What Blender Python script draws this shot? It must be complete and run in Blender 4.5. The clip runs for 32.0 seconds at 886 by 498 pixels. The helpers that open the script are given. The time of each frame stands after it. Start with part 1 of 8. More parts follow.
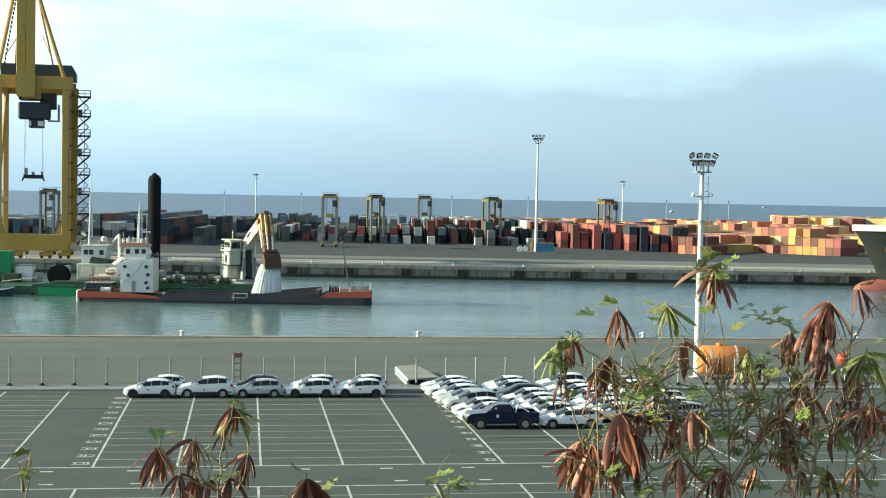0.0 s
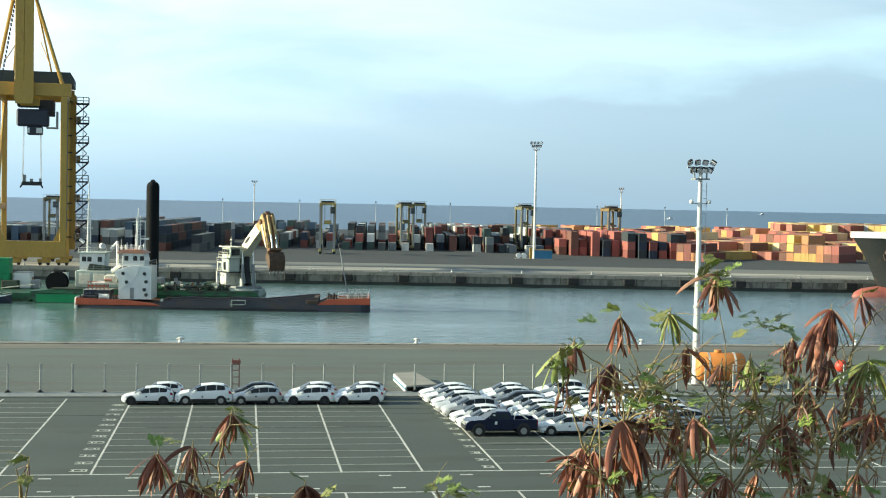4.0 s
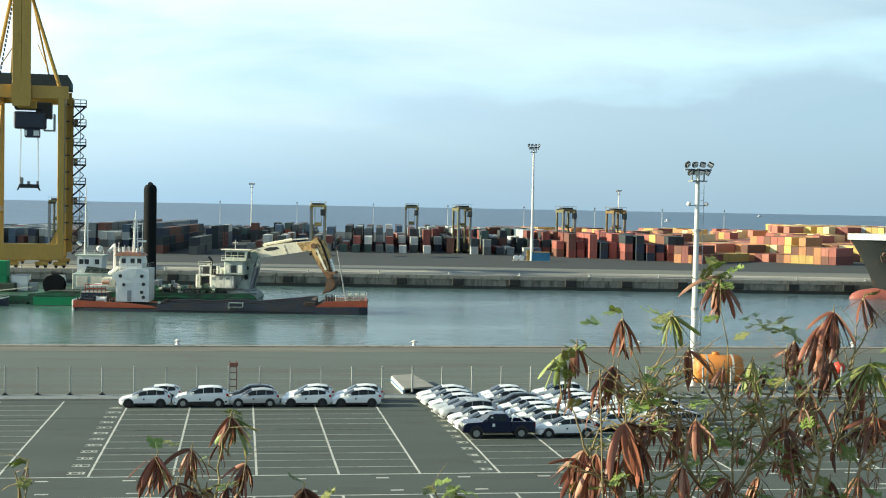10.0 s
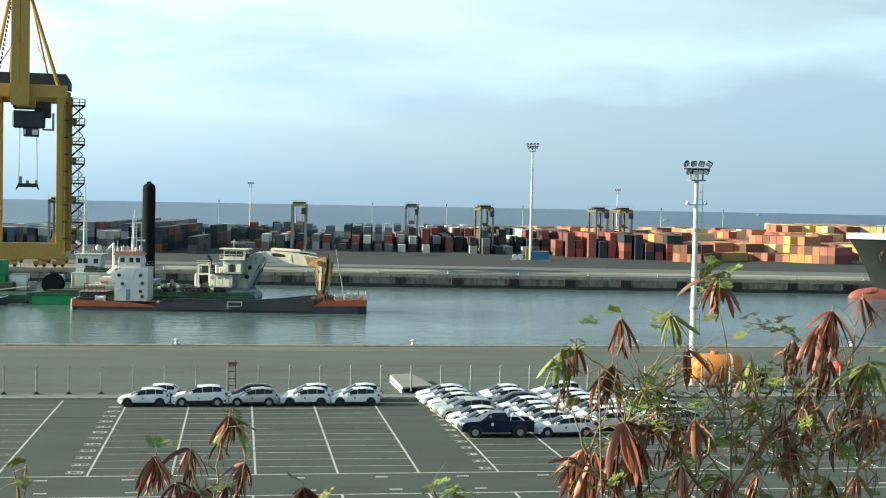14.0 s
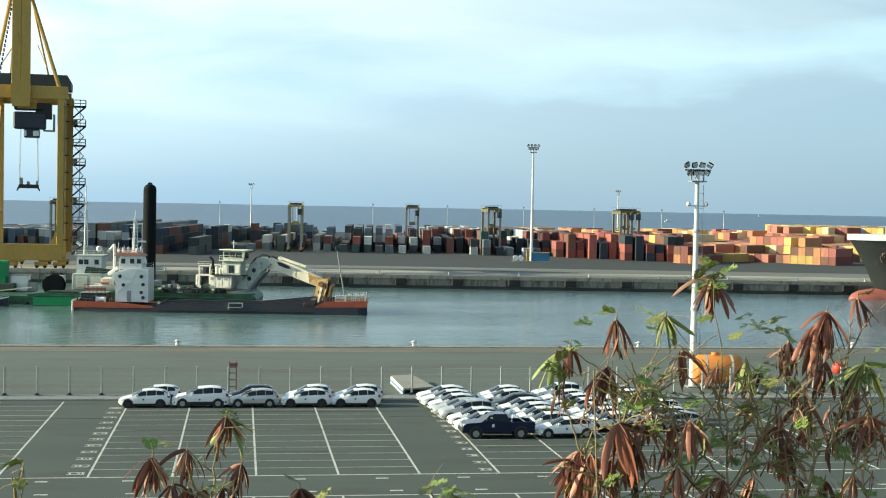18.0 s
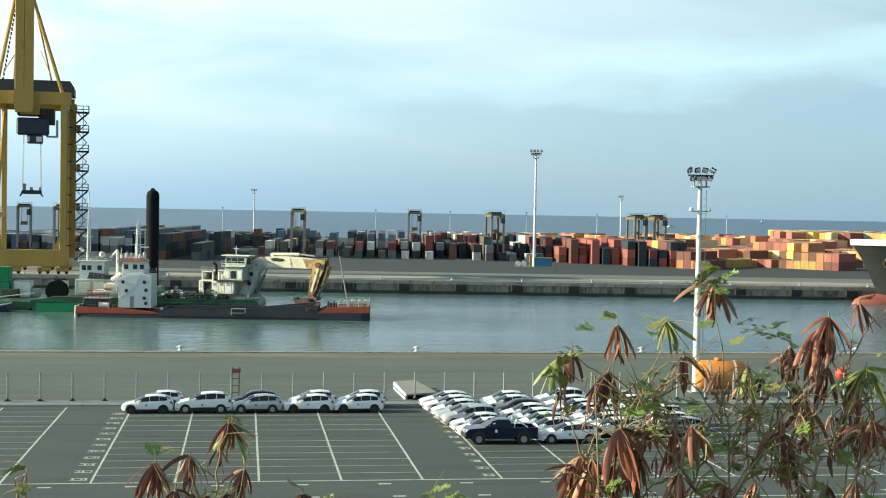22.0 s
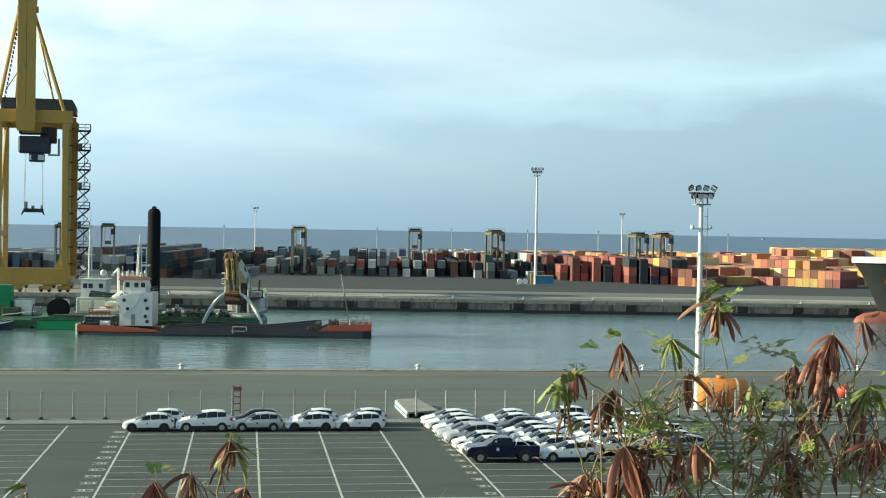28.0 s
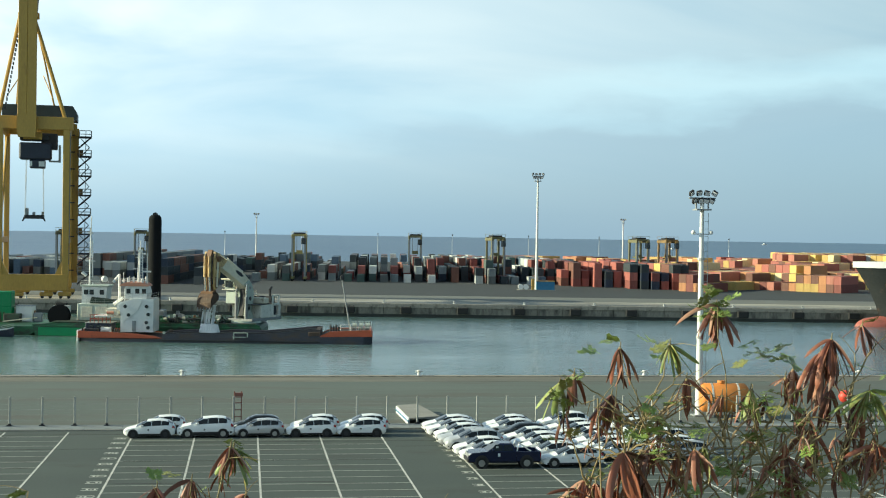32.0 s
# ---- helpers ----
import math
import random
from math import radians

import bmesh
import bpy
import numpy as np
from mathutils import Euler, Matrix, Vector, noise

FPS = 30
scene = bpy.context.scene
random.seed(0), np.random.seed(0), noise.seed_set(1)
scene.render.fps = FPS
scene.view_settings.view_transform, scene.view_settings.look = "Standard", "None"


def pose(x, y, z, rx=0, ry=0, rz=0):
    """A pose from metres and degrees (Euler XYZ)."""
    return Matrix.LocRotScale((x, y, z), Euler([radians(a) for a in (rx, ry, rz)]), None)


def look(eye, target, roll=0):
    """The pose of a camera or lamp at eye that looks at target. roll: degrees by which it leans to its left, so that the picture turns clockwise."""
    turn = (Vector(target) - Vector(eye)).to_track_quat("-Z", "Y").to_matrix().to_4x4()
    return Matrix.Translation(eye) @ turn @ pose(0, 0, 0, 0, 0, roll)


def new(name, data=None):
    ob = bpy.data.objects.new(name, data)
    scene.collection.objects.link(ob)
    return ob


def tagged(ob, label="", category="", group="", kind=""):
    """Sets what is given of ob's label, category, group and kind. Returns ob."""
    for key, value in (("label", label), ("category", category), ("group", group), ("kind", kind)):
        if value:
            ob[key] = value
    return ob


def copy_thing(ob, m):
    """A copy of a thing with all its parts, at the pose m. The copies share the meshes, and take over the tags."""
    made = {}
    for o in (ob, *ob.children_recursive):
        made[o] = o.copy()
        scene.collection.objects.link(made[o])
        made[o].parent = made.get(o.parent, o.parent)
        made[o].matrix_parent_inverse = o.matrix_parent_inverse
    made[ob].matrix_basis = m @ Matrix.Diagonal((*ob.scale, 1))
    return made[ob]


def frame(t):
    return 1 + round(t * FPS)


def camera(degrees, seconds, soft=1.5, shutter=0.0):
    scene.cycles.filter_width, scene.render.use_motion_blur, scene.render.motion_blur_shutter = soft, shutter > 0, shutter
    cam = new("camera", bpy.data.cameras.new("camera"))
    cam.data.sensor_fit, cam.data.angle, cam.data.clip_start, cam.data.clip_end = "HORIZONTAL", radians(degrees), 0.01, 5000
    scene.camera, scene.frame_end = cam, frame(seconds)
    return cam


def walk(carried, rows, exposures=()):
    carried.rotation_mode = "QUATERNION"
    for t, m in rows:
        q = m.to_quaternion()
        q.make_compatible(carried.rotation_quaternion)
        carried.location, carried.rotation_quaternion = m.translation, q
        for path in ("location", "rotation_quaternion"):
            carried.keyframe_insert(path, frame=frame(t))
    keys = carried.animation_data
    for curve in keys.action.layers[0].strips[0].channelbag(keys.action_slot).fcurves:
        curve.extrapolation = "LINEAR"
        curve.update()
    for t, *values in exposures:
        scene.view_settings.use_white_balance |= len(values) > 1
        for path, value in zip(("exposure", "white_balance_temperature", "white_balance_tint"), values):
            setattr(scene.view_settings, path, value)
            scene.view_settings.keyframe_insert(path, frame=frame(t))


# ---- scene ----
# camera: held in the hand at one spot on a bank above the car park, it only tilts and turns
EYE = (0.0, 0.0, 16.6)
YAW, PITCH, ROLL = 8.3, -2.267, 1.10
cam = camera(36.2, 32.0, soft=1.1)


def aim(yaw, pitch, roll):
    """The pose of a camera at EYE that looks yaw degrees to the right of +y and pitch degrees up."""
    a, b = radians(yaw), radians(pitch)
    way = Vector((math.sin(a) * math.cos(b), math.cos(a) * math.cos(b), math.sin(b)))
    return look(EYE, Vector(EYE) + way * 10, roll)


# seconds, and the turn from the first aim in degrees: yaw, pitch, roll
SWAY = [
    (0, 0.000, 0.000, -0.000), (0.5, 0.003, 0.087, 0.076), (1, -0.001, 0.043, 0.033), (1.5, 0.013, 0.196, 0.124),
    (2, 0.034, 0.296, 0.032), (2.5, 0.025, 0.154, 0.099), (3, 0.027, 0.262, 0.041), (3.5, 0.061, 0.293, 0.005),
    (5.5, 0.066, 0.293, 0.005), (6, 0.067, 0.245, 0.047), (6.5, 0.093, 0.199, 0.077), (7, 0.101, 0.160, 0.018),
    (7.5, 0.129, 0.330, 0.002), (8, 0.100, 0.377, 0.049), (8.5, 0.134, 0.305, 0.012), (9, 0.109, 0.016, 0.059),
    (9.5, 0.101, 0.355, 0.001), (10, 0.167, 0.391, -0.038), (10.5, 0.162, 0.366, -0.016), (11, 0.173, 0.374, -0.082),
    (11.5, 0.177, 0.345, -0.073), (12, 0.174, 0.330, 0.004), (12.5, 0.164, 0.514, -0.035), (13, 0.169, 0.415, -0.064),
    (13.5, 0.193, 0.448, -0.107), (14, 0.216, 0.356, -0.036), (14.5, 0.194, 0.447, -0.102), (16.5, 0.189, 0.484, -0.110),
    (17, 0.172, 0.539, -0.026), (17.5, 0.168, 0.542, -0.001), (18, 0.183, 0.405, -0.029), (18.5, 0.199, 0.401, -0.034),
    (19, 0.100, 0.149, -0.017), (19.5, 0.098, 0.544, -0.012), (20, 0.096, 0.558, -0.089), (20.5, 0.082, 0.728, -0.060),
    (21, 0.060, 0.621, -0.016), (21.5, 0.065, 0.652, -0.016), (22, 0.061, 0.635, -0.070), (22.5, 0.033, 0.776, -0.084),
    (23, 0.054, 1.109, -0.086), (23.5, 0.026, 1.185, -0.123), (24, 0.010, 1.066, -0.085), (24.5, 0.021, 1.054, -0.066),
    (25, 0.013, 1.099, -0.062), (25.5, 0.004, 1.148, -0.104), (27.5, 0.005, 1.342, -0.149), (28, -0.006, 1.389, -0.119),
    (28.5, -0.012, 1.392, -0.137), (29, -0.012, 1.386, -0.150), (29.5, -0.032, 1.460, -0.191), (30, -0.051, 1.598, -0.183),
    (30.5, -0.071, 1.649, -0.204), (31, -0.052, 1.671, -0.187), (31.5, -0.057, 1.623, -0.213), (32, -0.047, 1.627, -0.228),
]
walk(cam, [(t, aim(YAW + a, PITCH + b, ROLL + c)) for t, a, b, c in SWAY],
     [(0, 0.89, 6170, -10), (12, 0.83, 6220, -10), (24, 0.76, 6200, -12), (32, 0.63, 6180, -13)])

# light: low warm sun from the left along the quay, under a high broken cloud sheet
SUN_EL, SUN_AZ = 20.0, -86.0
sun_way = Vector((math.sin(radians(SUN_AZ)) * math.cos(radians(SUN_EL)), math.cos(radians(SUN_AZ)) * math.cos(radians(SUN_EL)), math.sin(radians(SUN_EL))))
sun = new("sun", bpy.data.lights.new("sun", "SUN"))
sun.data.energy, sun.data.angle, sun.data.color = 5.0, radians(0.9), (1.0, 0.83, 0.62)
sun.matrix_world = look(sun_way * 100, (0, 0, 0))


def make_world():
    world = bpy.data.worlds.new("sky")
    scene.world = world
    world.use_nodes = True
    nt = world.node_tree
    N, L = nt.nodes, nt.links
    N.clear()
    out, bg = N.new("ShaderNodeOutputWorld"), N.new("ShaderNodeBackground")
    sky = N.new("ShaderNodeTexSky")
    sky.sky_type, sky.sun_disc = "NISHITA", False
    sky.sun_elevation, sky.sun_rotation = radians(SUN_EL), radians(SUN_AZ)
    sky.air_density, sky.dust_density, sky.ozone_density = 1.0, 0.6, 1.5
    co = N.new("ShaderNodeTexCoord")
    sep = N.new("ShaderNodeSeparateXYZ")
    L.new(co.outputs["Generated"], sep.inputs[0])
    # cloud sheet seen at a grazing angle: stretch it sideways
    flat = N.new("ShaderNodeMapping")
    flat.inputs["Scale"].default_value = (1.0, 1.0, 4.6)
    flat.inputs["Location"].default_value = (0.35, 0.0, 0.12)
    L.new(co.outputs["Generated"], flat.inputs["Vector"])
    big = N.new("ShaderNodeTexNoise")
    big.inputs["Scale"].default_value, big.inputs["Detail"].default_value, big.inputs["Roughness"].default_value = 2.6, 5.0, 0.5
    big.inputs["Distortion"].default_value = 0.7
    L.new(flat.outputs[0], big.inputs["Vector"])
    ramp = N.new("ShaderNodeValToRGB")
    ramp.color_ramp.elements[0].position, ramp.color_ramp.elements[0].color = 0.33, (0, 0, 0, 1)
    ramp.color_ramp.elements[1].position, ramp.color_ramp.elements[1].color = 0.66, (1, 1, 1, 1)
    L.new(big.outputs[0], ramp.inputs[0])
    # elevation gradient of the thin high cloud: grey blue at the horizon, pale higher up
    grad = N.new("ShaderNodeValToRGB")
    cr = grad.color_ramp
    cr.elements[0].position, cr.elements[0].color = 0.0, (0.34, 0.47, 0.66, 1)
    cr.elements[1].position, cr.elements[1].color = 1.0, (0.08, 0.13, 0.21, 1)
    for p, c in ((0.035, (0.43, 0.55, 0.72, 1)), (0.08, (0.55, 0.69, 0.89, 1)), (0.14, (0.66, 0.78, 0.95, 1)), (0.24, (0.40, 0.53, 0.66, 1)), (0.42, (0.14, 0.21, 0.32, 1))):
        e = cr.elements.new(p)
        e.color = c
    L.new(sep.outputs["Z"], grad.inputs[0])
    # towards the sun the sheet glows whiter
    dot = N.new("ShaderNodeVectorMath")
    dot.operation = "DOT_PRODUCT"
    dot.inputs[1].default_value = sun_way
    L.new(co.outputs["Generated"], dot.inputs[0])
    glow = N.new("ShaderNodeMapRange")
    glow.inputs["From Min"].default_value, glow.inputs["From Max"].default_value = -0.6, 0.75
    glow.inputs["To Min"].default_value, glow.inputs["To Max"].default_value = 0.45, 1.66
    L.new(dot.outputs["Value"], glow.inputs["Value"])
    cloud = N.new("ShaderNodeMix")
    cloud.data_type = "RGBA"
    cloud.inputs["A"].default_value = (0.50, 0.62, 0.80, 1)
    cloud.inputs["B"].default_value = (0.98, 0.94, 0.99, 1)
    L.new(ramp.outputs[0], cloud.inputs["Factor"])
    veil = N.new("ShaderNodeMapRange")
    veil.inputs["From Min"].default_value, veil.inputs["From Max"].default_value = 0.015, 0.13
    veil.inputs["To Min"].default_value, veil.inputs["To Max"].default_value = 0.0, 0.75
    L.new(sep.outputs["Z"], veil.inputs["Value"])
    # the sheet is thinner overhead
    thin = N.new("ShaderNodeMapRange")
    thin.inputs["From Min"].default_value, thin.inputs["From Max"].default_value = 0.17, 0.42
    thin.inputs["To Min"].default_value, thin.inputs["To Max"].default_value = 1.0, 0.15
    L.new(sep.outputs["Z"], thin.inputs["Value"])
    cover = N.new("ShaderNodeMath")
    cover.operation = "MULTIPLY"
    L.new(veil.outputs[0], cover.inputs[0])
    L.new(thin.outputs[0], cover.inputs[1])
    both = N.new("ShaderNodeMix")
    both.data_type = "RGBA"
    L.new(cover.outputs[0], both.inputs["Factor"])
    L.new(grad.outputs[0], both.inputs["A"])
    L.new(cloud.outputs["Result"], both.inputs["B"])
    lit = N.new("ShaderNodeVectorMath")
    lit.operation = "SCALE"
    L.new(both.outputs["Result"], lit.inputs[0])
    L.new(glow.outputs[0], lit.inputs["Scale"])
    # the clear sky shines through the sheet a little
    clear = N.new("ShaderNodeVectorMath")
    clear.operation = "SCALE"
    clear.inputs["Scale"].default_value = 0.07
    L.new(sky.outputs[0], clear.inputs[0])
    add = N.new("ShaderNodeMix")
    add.data_type = "RGBA"
    add.inputs["Factor"].default_value = 0.82
    L.new(clear.outputs[0], add.inputs["A"])
    # warm white towards the sun, clear blue away from it
    tint, hue = N.new("ShaderNodeMapRange"), N.new("ShaderNodeMix")
    tint.inputs["From Min"].default_value, tint.inputs["From Max"].default_value = -0.45, 0.25
    L.new(dot.outputs["Value"], tint.inputs["Value"])
    hue.data_type = "RGBA"
    hue.inputs["A"].default_value, hue.inputs["B"].default_value = (0.86, 1.0, 1.10, 1), (1.07, 1.0, 0.985, 1)
    L.new(tint.outputs[0], hue.inputs["Factor"])
    shade = N.new("ShaderNodeVectorMath")
    shade.operation = "MULTIPLY"
    # a lilac-grey bank of cloud low on the right, its lumpy white edge rising to the right
    bank_at, bank_noise, bank, greyer = N.new("ShaderNodeMapping"), N.new("ShaderNodeTexNoise"), N.new("ShaderNodeValToRGB"), N.new("ShaderNodeMix")
    bank_at.inputs["Scale"].default_value = (1.0, 1.0, 3.2)
    L.new(co.outputs["Generated"], bank_at.inputs["Vector"])
    L.new(bank_at.outputs[0], bank_noise.inputs["Vector"])
    bank_noise.inputs["Scale"].default_value, bank_noise.inputs["Detail"].default_value = 9.0, 7.0
    wavy, rise, edge = N.new("ShaderNodeMath"), N.new("ShaderNodeMath"), N.new("ShaderNodeValToRGB")
    wavy.operation, wavy.inputs[1].default_value = "MULTIPLY_ADD", 0.07
    rise.operation, rise.inputs[1].default_value = "MULTIPLY_ADD", -0.07
    L.new(sep.outputs["X"], rise.inputs[0])
    L.new(sep.outputs["Z"], rise.inputs[2])
    L.new(bank_noise.outputs[0], wavy.inputs[0])
    L.new(rise.outputs[0], wavy.inputs[2])
    br = bank.color_ramp
    br.elements[0].position, br.elements[0].color = 0.0, (0.5, 0.5, 0.5, 1)
    br.elements[1].position, br.elements[1].color = 0.142, (0, 0, 0, 1)
    for p, c in ((0.06, 0.5), (0.098, 0.6), (0.11, 0.4), (0.122, 0.5)):
        br.elements.new(p).color = (c, c, c, 1)
    L.new(wavy.outputs[0], bank.inputs[0])
    er = edge.color_ramp
    er.elements[0].position, er.elements[0].color = 0.096, (0.465, 0.495, 0.60, 1)
    er.elements[1].position, er.elements[1].color = 0.116, (0.80, 0.90, 1.0, 1)
    L.new(wavy.outputs[0], edge.inputs[0])
    side, much = N.new("ShaderNodeMapRange"), N.new("ShaderNodeMath")
    side.inputs["From Min"].default_value, side.inputs["From Max"].default_value = -0.02, 0.30
    L.new(sep.outputs["X"], side.inputs["Value"])
    much.operation = "MULTIPLY"
    L.new(side.outputs[0], much.inputs[0])
    L.new(bank.outputs[0], much.inputs[1])
    greyer.data_type = "RGBA"
    L.new(edge.outputs[0], greyer.inputs["B"])
    L.new(much.outputs[0], greyer.inputs["Factor"])
    L.new(lit.outputs[0], greyer.inputs["A"])
    L.new(greyer.outputs["Result"], shade.inputs[0])
    L.new(hue.outputs["Result"], shade.inputs[1])
    L.new(shade.outputs[0], add.inputs["B"])
    L.new(add.outputs["Result"], bg.inputs["Color"])
    bg.inputs["Strength"].default_value = 0.78
    L.new(bg.outputs[0], out.inputs[0])


make_world()


# ---- materials ----
def mat(name, base, rough=0.6, metal=0.0, vary=0.15, scale=1.0, fine=14.0, bump=0.0, rnd=0.0, spec=0.5, stain=None, stain_at=0.62, stretch=(1, 1, 1)):
    """A paint, metal or mineral surface: grain at two scales, patches of stain, and a tone of its own for each object (rnd)."""
    m = bpy.data.materials.new(name)
    m.use_nodes = True
    N, L = m.node_tree.nodes, m.node_tree.links
    b = N["Principled BSDF"]
    b.inputs["Roughness"].default_value, b.inputs["Metallic"].default_value = rough, metal
    b.inputs["Specular IOR Level"].default_value = spec
    co, mp = N.new("ShaderNodeTexCoord"), N.new("ShaderNodeMapping")
    mp.inputs["Scale"].default_value = stretch
    L.new(co.outputs["Object"], mp.inputs["Vector"])
    n1, n2 = N.new("ShaderNodeTexNoise"), N.new("ShaderNodeTexNoise")
    n1.inputs["Scale"].default_value, n1.inputs["Detail"].default_value = scale, 4
    n2.inputs["Scale"].default_value, n2.inputs["Detail"].default_value = fine, 5
    L.new(mp.outputs[0], n1.inputs["Vector"])
    L.new(mp.outputs[0], n2.inputs["Vector"])
    s = N.new("ShaderNodeMath")
    s.operation = "ADD"
    L.new(n1.outputs[0], s.inputs[0])
    L.new(n2.outputs[0], s.inputs[1])
    tone = s
    if rnd:
        oi, k = N.new("ShaderNodeObjectInfo"), N.new("ShaderNodeMath")
        k.operation, k.inputs[1].default_value = "MULTIPLY_ADD", rnd
        L.new(oi.outputs["Random"], k.inputs[0])
        L.new(s.outputs[0], k.inputs[2])
        tone = k
    r = N.new("ShaderNodeMapRange")
    r.inputs["From Min"].default_value, r.inputs["From Max"].default_value = 0.6, 1.4 + rnd
    r.inputs["To Min"].default_value, r.inputs["To Max"].default_value = 1 - vary, 1 + vary
    L.new(tone.outputs[0], r.inputs["Value"])
    c = N.new("ShaderNodeVectorMath")
    c.operation = "SCALE"
    c.inputs[0].default_value = base
    L.new(r.outputs[0], c.inputs["Scale"])
    col = c.outputs[0]
    if stain:
        n3, th, mx = N.new("ShaderNodeTexNoise"), N.new("ShaderNodeMapRange"), N.new("ShaderNodeMix")
        n3.inputs["Scale"].default_value, n3.inputs["Detail"].default_value, n3.inputs["Roughness"].default_value = scale * 1.7, 7, 0.65
        L.new(mp.outputs[0], n3.inputs["Vector"])
        th.inputs["From Min"].default_value, th.inputs["From Max"].default_value = stain_at - 0.08, stain_at + 0.08
        L.new(n3.outputs[0], th.inputs["Value"])
        mx.data_type = "RGBA"
        L.new(th.outputs[0], mx.inputs["Factor"])
        L.new(col, mx.inputs["A"])
        mx.inputs["B"].default_value = (*stain, 1)
        col = mx.outputs["Result"]
    L.new(col, b.inputs["Base Color"])
    rr = N.new("ShaderNodeMapRange")
    rr.inputs["To Min"].default_value, rr.inputs["To Max"].default_value = max(0.03, rough - 0.1), min(1, rough + 0.1)
    L.new(n1.outputs[0], rr.inputs["Value"])
    L.new(rr.outputs[0], b.inputs["Roughness"])
    if bump:
        bp = N.new("ShaderNodeBump")
        bp.inputs["Strength"].default_value, bp.inputs["Distance"].default_value = min(1, bump), 0.02
        L.new(n2.outputs[0], bp.inputs["Height"])
        L.new(bp.outputs[0], b.inputs["Normal"])
    return m


ASPHALT = mat("asphalt", (0.061, 0.076, 0.069), 0.9, vary=0.22, scale=0.12, fine=9, bump=0.25, stain=(0.052, 0.058, 0.052), stain_at=0.6, stretch=(0.6, 1.6, 1))
APRON = mat("concrete_apron", (0.101, 0.121, 0.107), 0.9, vary=0.2, scale=0.06, fine=5, bump=0.2, stain=(0.095, 0.096, 0.082), stain_at=0.56, stretch=(0.35, 1.8, 1))
FAR_APRON = mat("far_quay_surface", (0.142, 0.148, 0.134), 0.92, vary=0.25, scale=0.03, fine=1.5, stain=(0.19, 0.175, 0.15), stain_at=0.58, stretch=(0.18, 2.2, 1))
YARD = mat("yard_asphalt", (0.032, 0.037, 0.040), 0.95, vary=0.25, scale=0.03, fine=2, stretch=(0.3, 1.5, 1))
LINE = mat("road_paint", (0.54, 0.54, 0.50), 0.8, vary=0.25, scale=0.8, fine=12, stain=(0.22, 0.22, 0.2), stain_at=0.6)
FADED = mat("worn_road_paint", (0.34, 0.35, 0.31), 0.85, vary=0.3, scale=0.7, fine=10, stain=(0.14, 0.14, 0.13), stain_at=0.6)
QUAY_WALL = mat("quay_wall_concrete", (0.25, 0.225, 0.18), 0.9, vary=0.3, scale=0.25, fine=3, bump=0.4, stain=(0.09, 0.08, 0.065), stain_at=0.56, stretch=(0.9, 0.9, 0.35))
COPING = mat("quay_coping", (0.29, 0.265, 0.22), 0.85, vary=0.2, scale=0.4, fine=5, stain=(0.12, 0.11, 0.09), stain_at=0.6)
COPING_WORN = mat("worn_quay_strip", (0.165, 0.155, 0.125), 0.9, vary=0.25, scale=0.1, fine=4, stain=(0.12, 0.118, 0.1), stain_at=0.5, stretch=(0.3, 1.6, 1))
TIDE = mat("wet_weed", (0.035, 0.036, 0.028), 0.6, vary=0.4, scale=0.4, fine=4, bump=0.3)
CONCRETE = mat("concrete", (0.28, 0.27, 0.24), 0.85, vary=0.2, scale=0.8, fine=9, bump=0.3)
POST = mat("pale_concrete_post", (0.42, 0.42, 0.38), 0.8, vary=0.15, scale=3, fine=20)
PAVING = mat("pale_paving", (0.215, 0.235, 0.24), 0.9, vary=0.2, scale=0.5, fine=7, rnd=0.3, stain=(0.10, 0.10, 0.095), stain_at=0.6)
TAR = mat("tar_seam", (0.026, 0.029, 0.028), 0.8, vary=0.3, scale=1.0, fine=10)
RUBBER = mat("rubber", (0.018, 0.018, 0.018), 0.8, vary=0.3, scale=2, fine=20)
GALV = mat("galvanised_steel", (0.42, 0.43, 0.42), 0.5, 0.5, vary=0.15, scale=2, fine=20)
PALE_STRIP = mat("worn_pale_concrete", (0.40, 0.37, 0.305), 0.9, vary=0.35, scale=0.05, fine=1.2, stain=(0.16, 0.155, 0.135), stain_at=0.52, stretch=(0.25, 2.0, 1))
WHITE_STEEL = mat("white_painted_steel", (0.72, 0.72, 0.69), 0.45, vary=0.1, scale=0.9, fine=9, stain=(0.33, 0.24, 0.16), stain_at=0.74, stretch=(1, 1, 0.4))
DARK_STEEL = mat("dark_steel", (0.03, 0.03, 0.033), 0.6, 0.2, vary=0.3, scale=1.5, fine=16)
GREY_STEEL = mat("grey_painted_steel", (0.26, 0.27, 0.27), 0.55, vary=0.2, scale=1.2, fine=14)
CRANE_YELLOW = mat("crane_yellow_paint", (0.47, 0.285, 0.055), 0.5, vary=0.16, scale=0.35, fine=4, stain=(0.24, 0.12, 0.03), stain_at=0.7, stretch=(1, 1, 0.3))
CRANE_DARK = mat("crane_dark_house", (0.045, 0.06, 0.06), 0.55, vary=0.25, scale=0.6, fine=5)
BOX_BLUE = mat("navy_painted_steel", (0.02, 0.025, 0.045), 0.5, vary=0.3, scale=0.8, fine=8)
HULL_BLACK = mat("black_blue_hull_paint", (0.045, 0.045, 0.06), 0.5, vary=0.35, scale=0.3, fine=3, stain=(0.066, 0.048, 0.038), stain_at=0.57, stretch=(0.5, 1, 1.6))
HULL_RED = mat("orange_red_hull_paint", (0.42, 0.085, 0.035), 0.55, vary=0.2, scale=0.5, fine=6, stain=(0.16, 0.05, 0.03), stain_at=0.66)
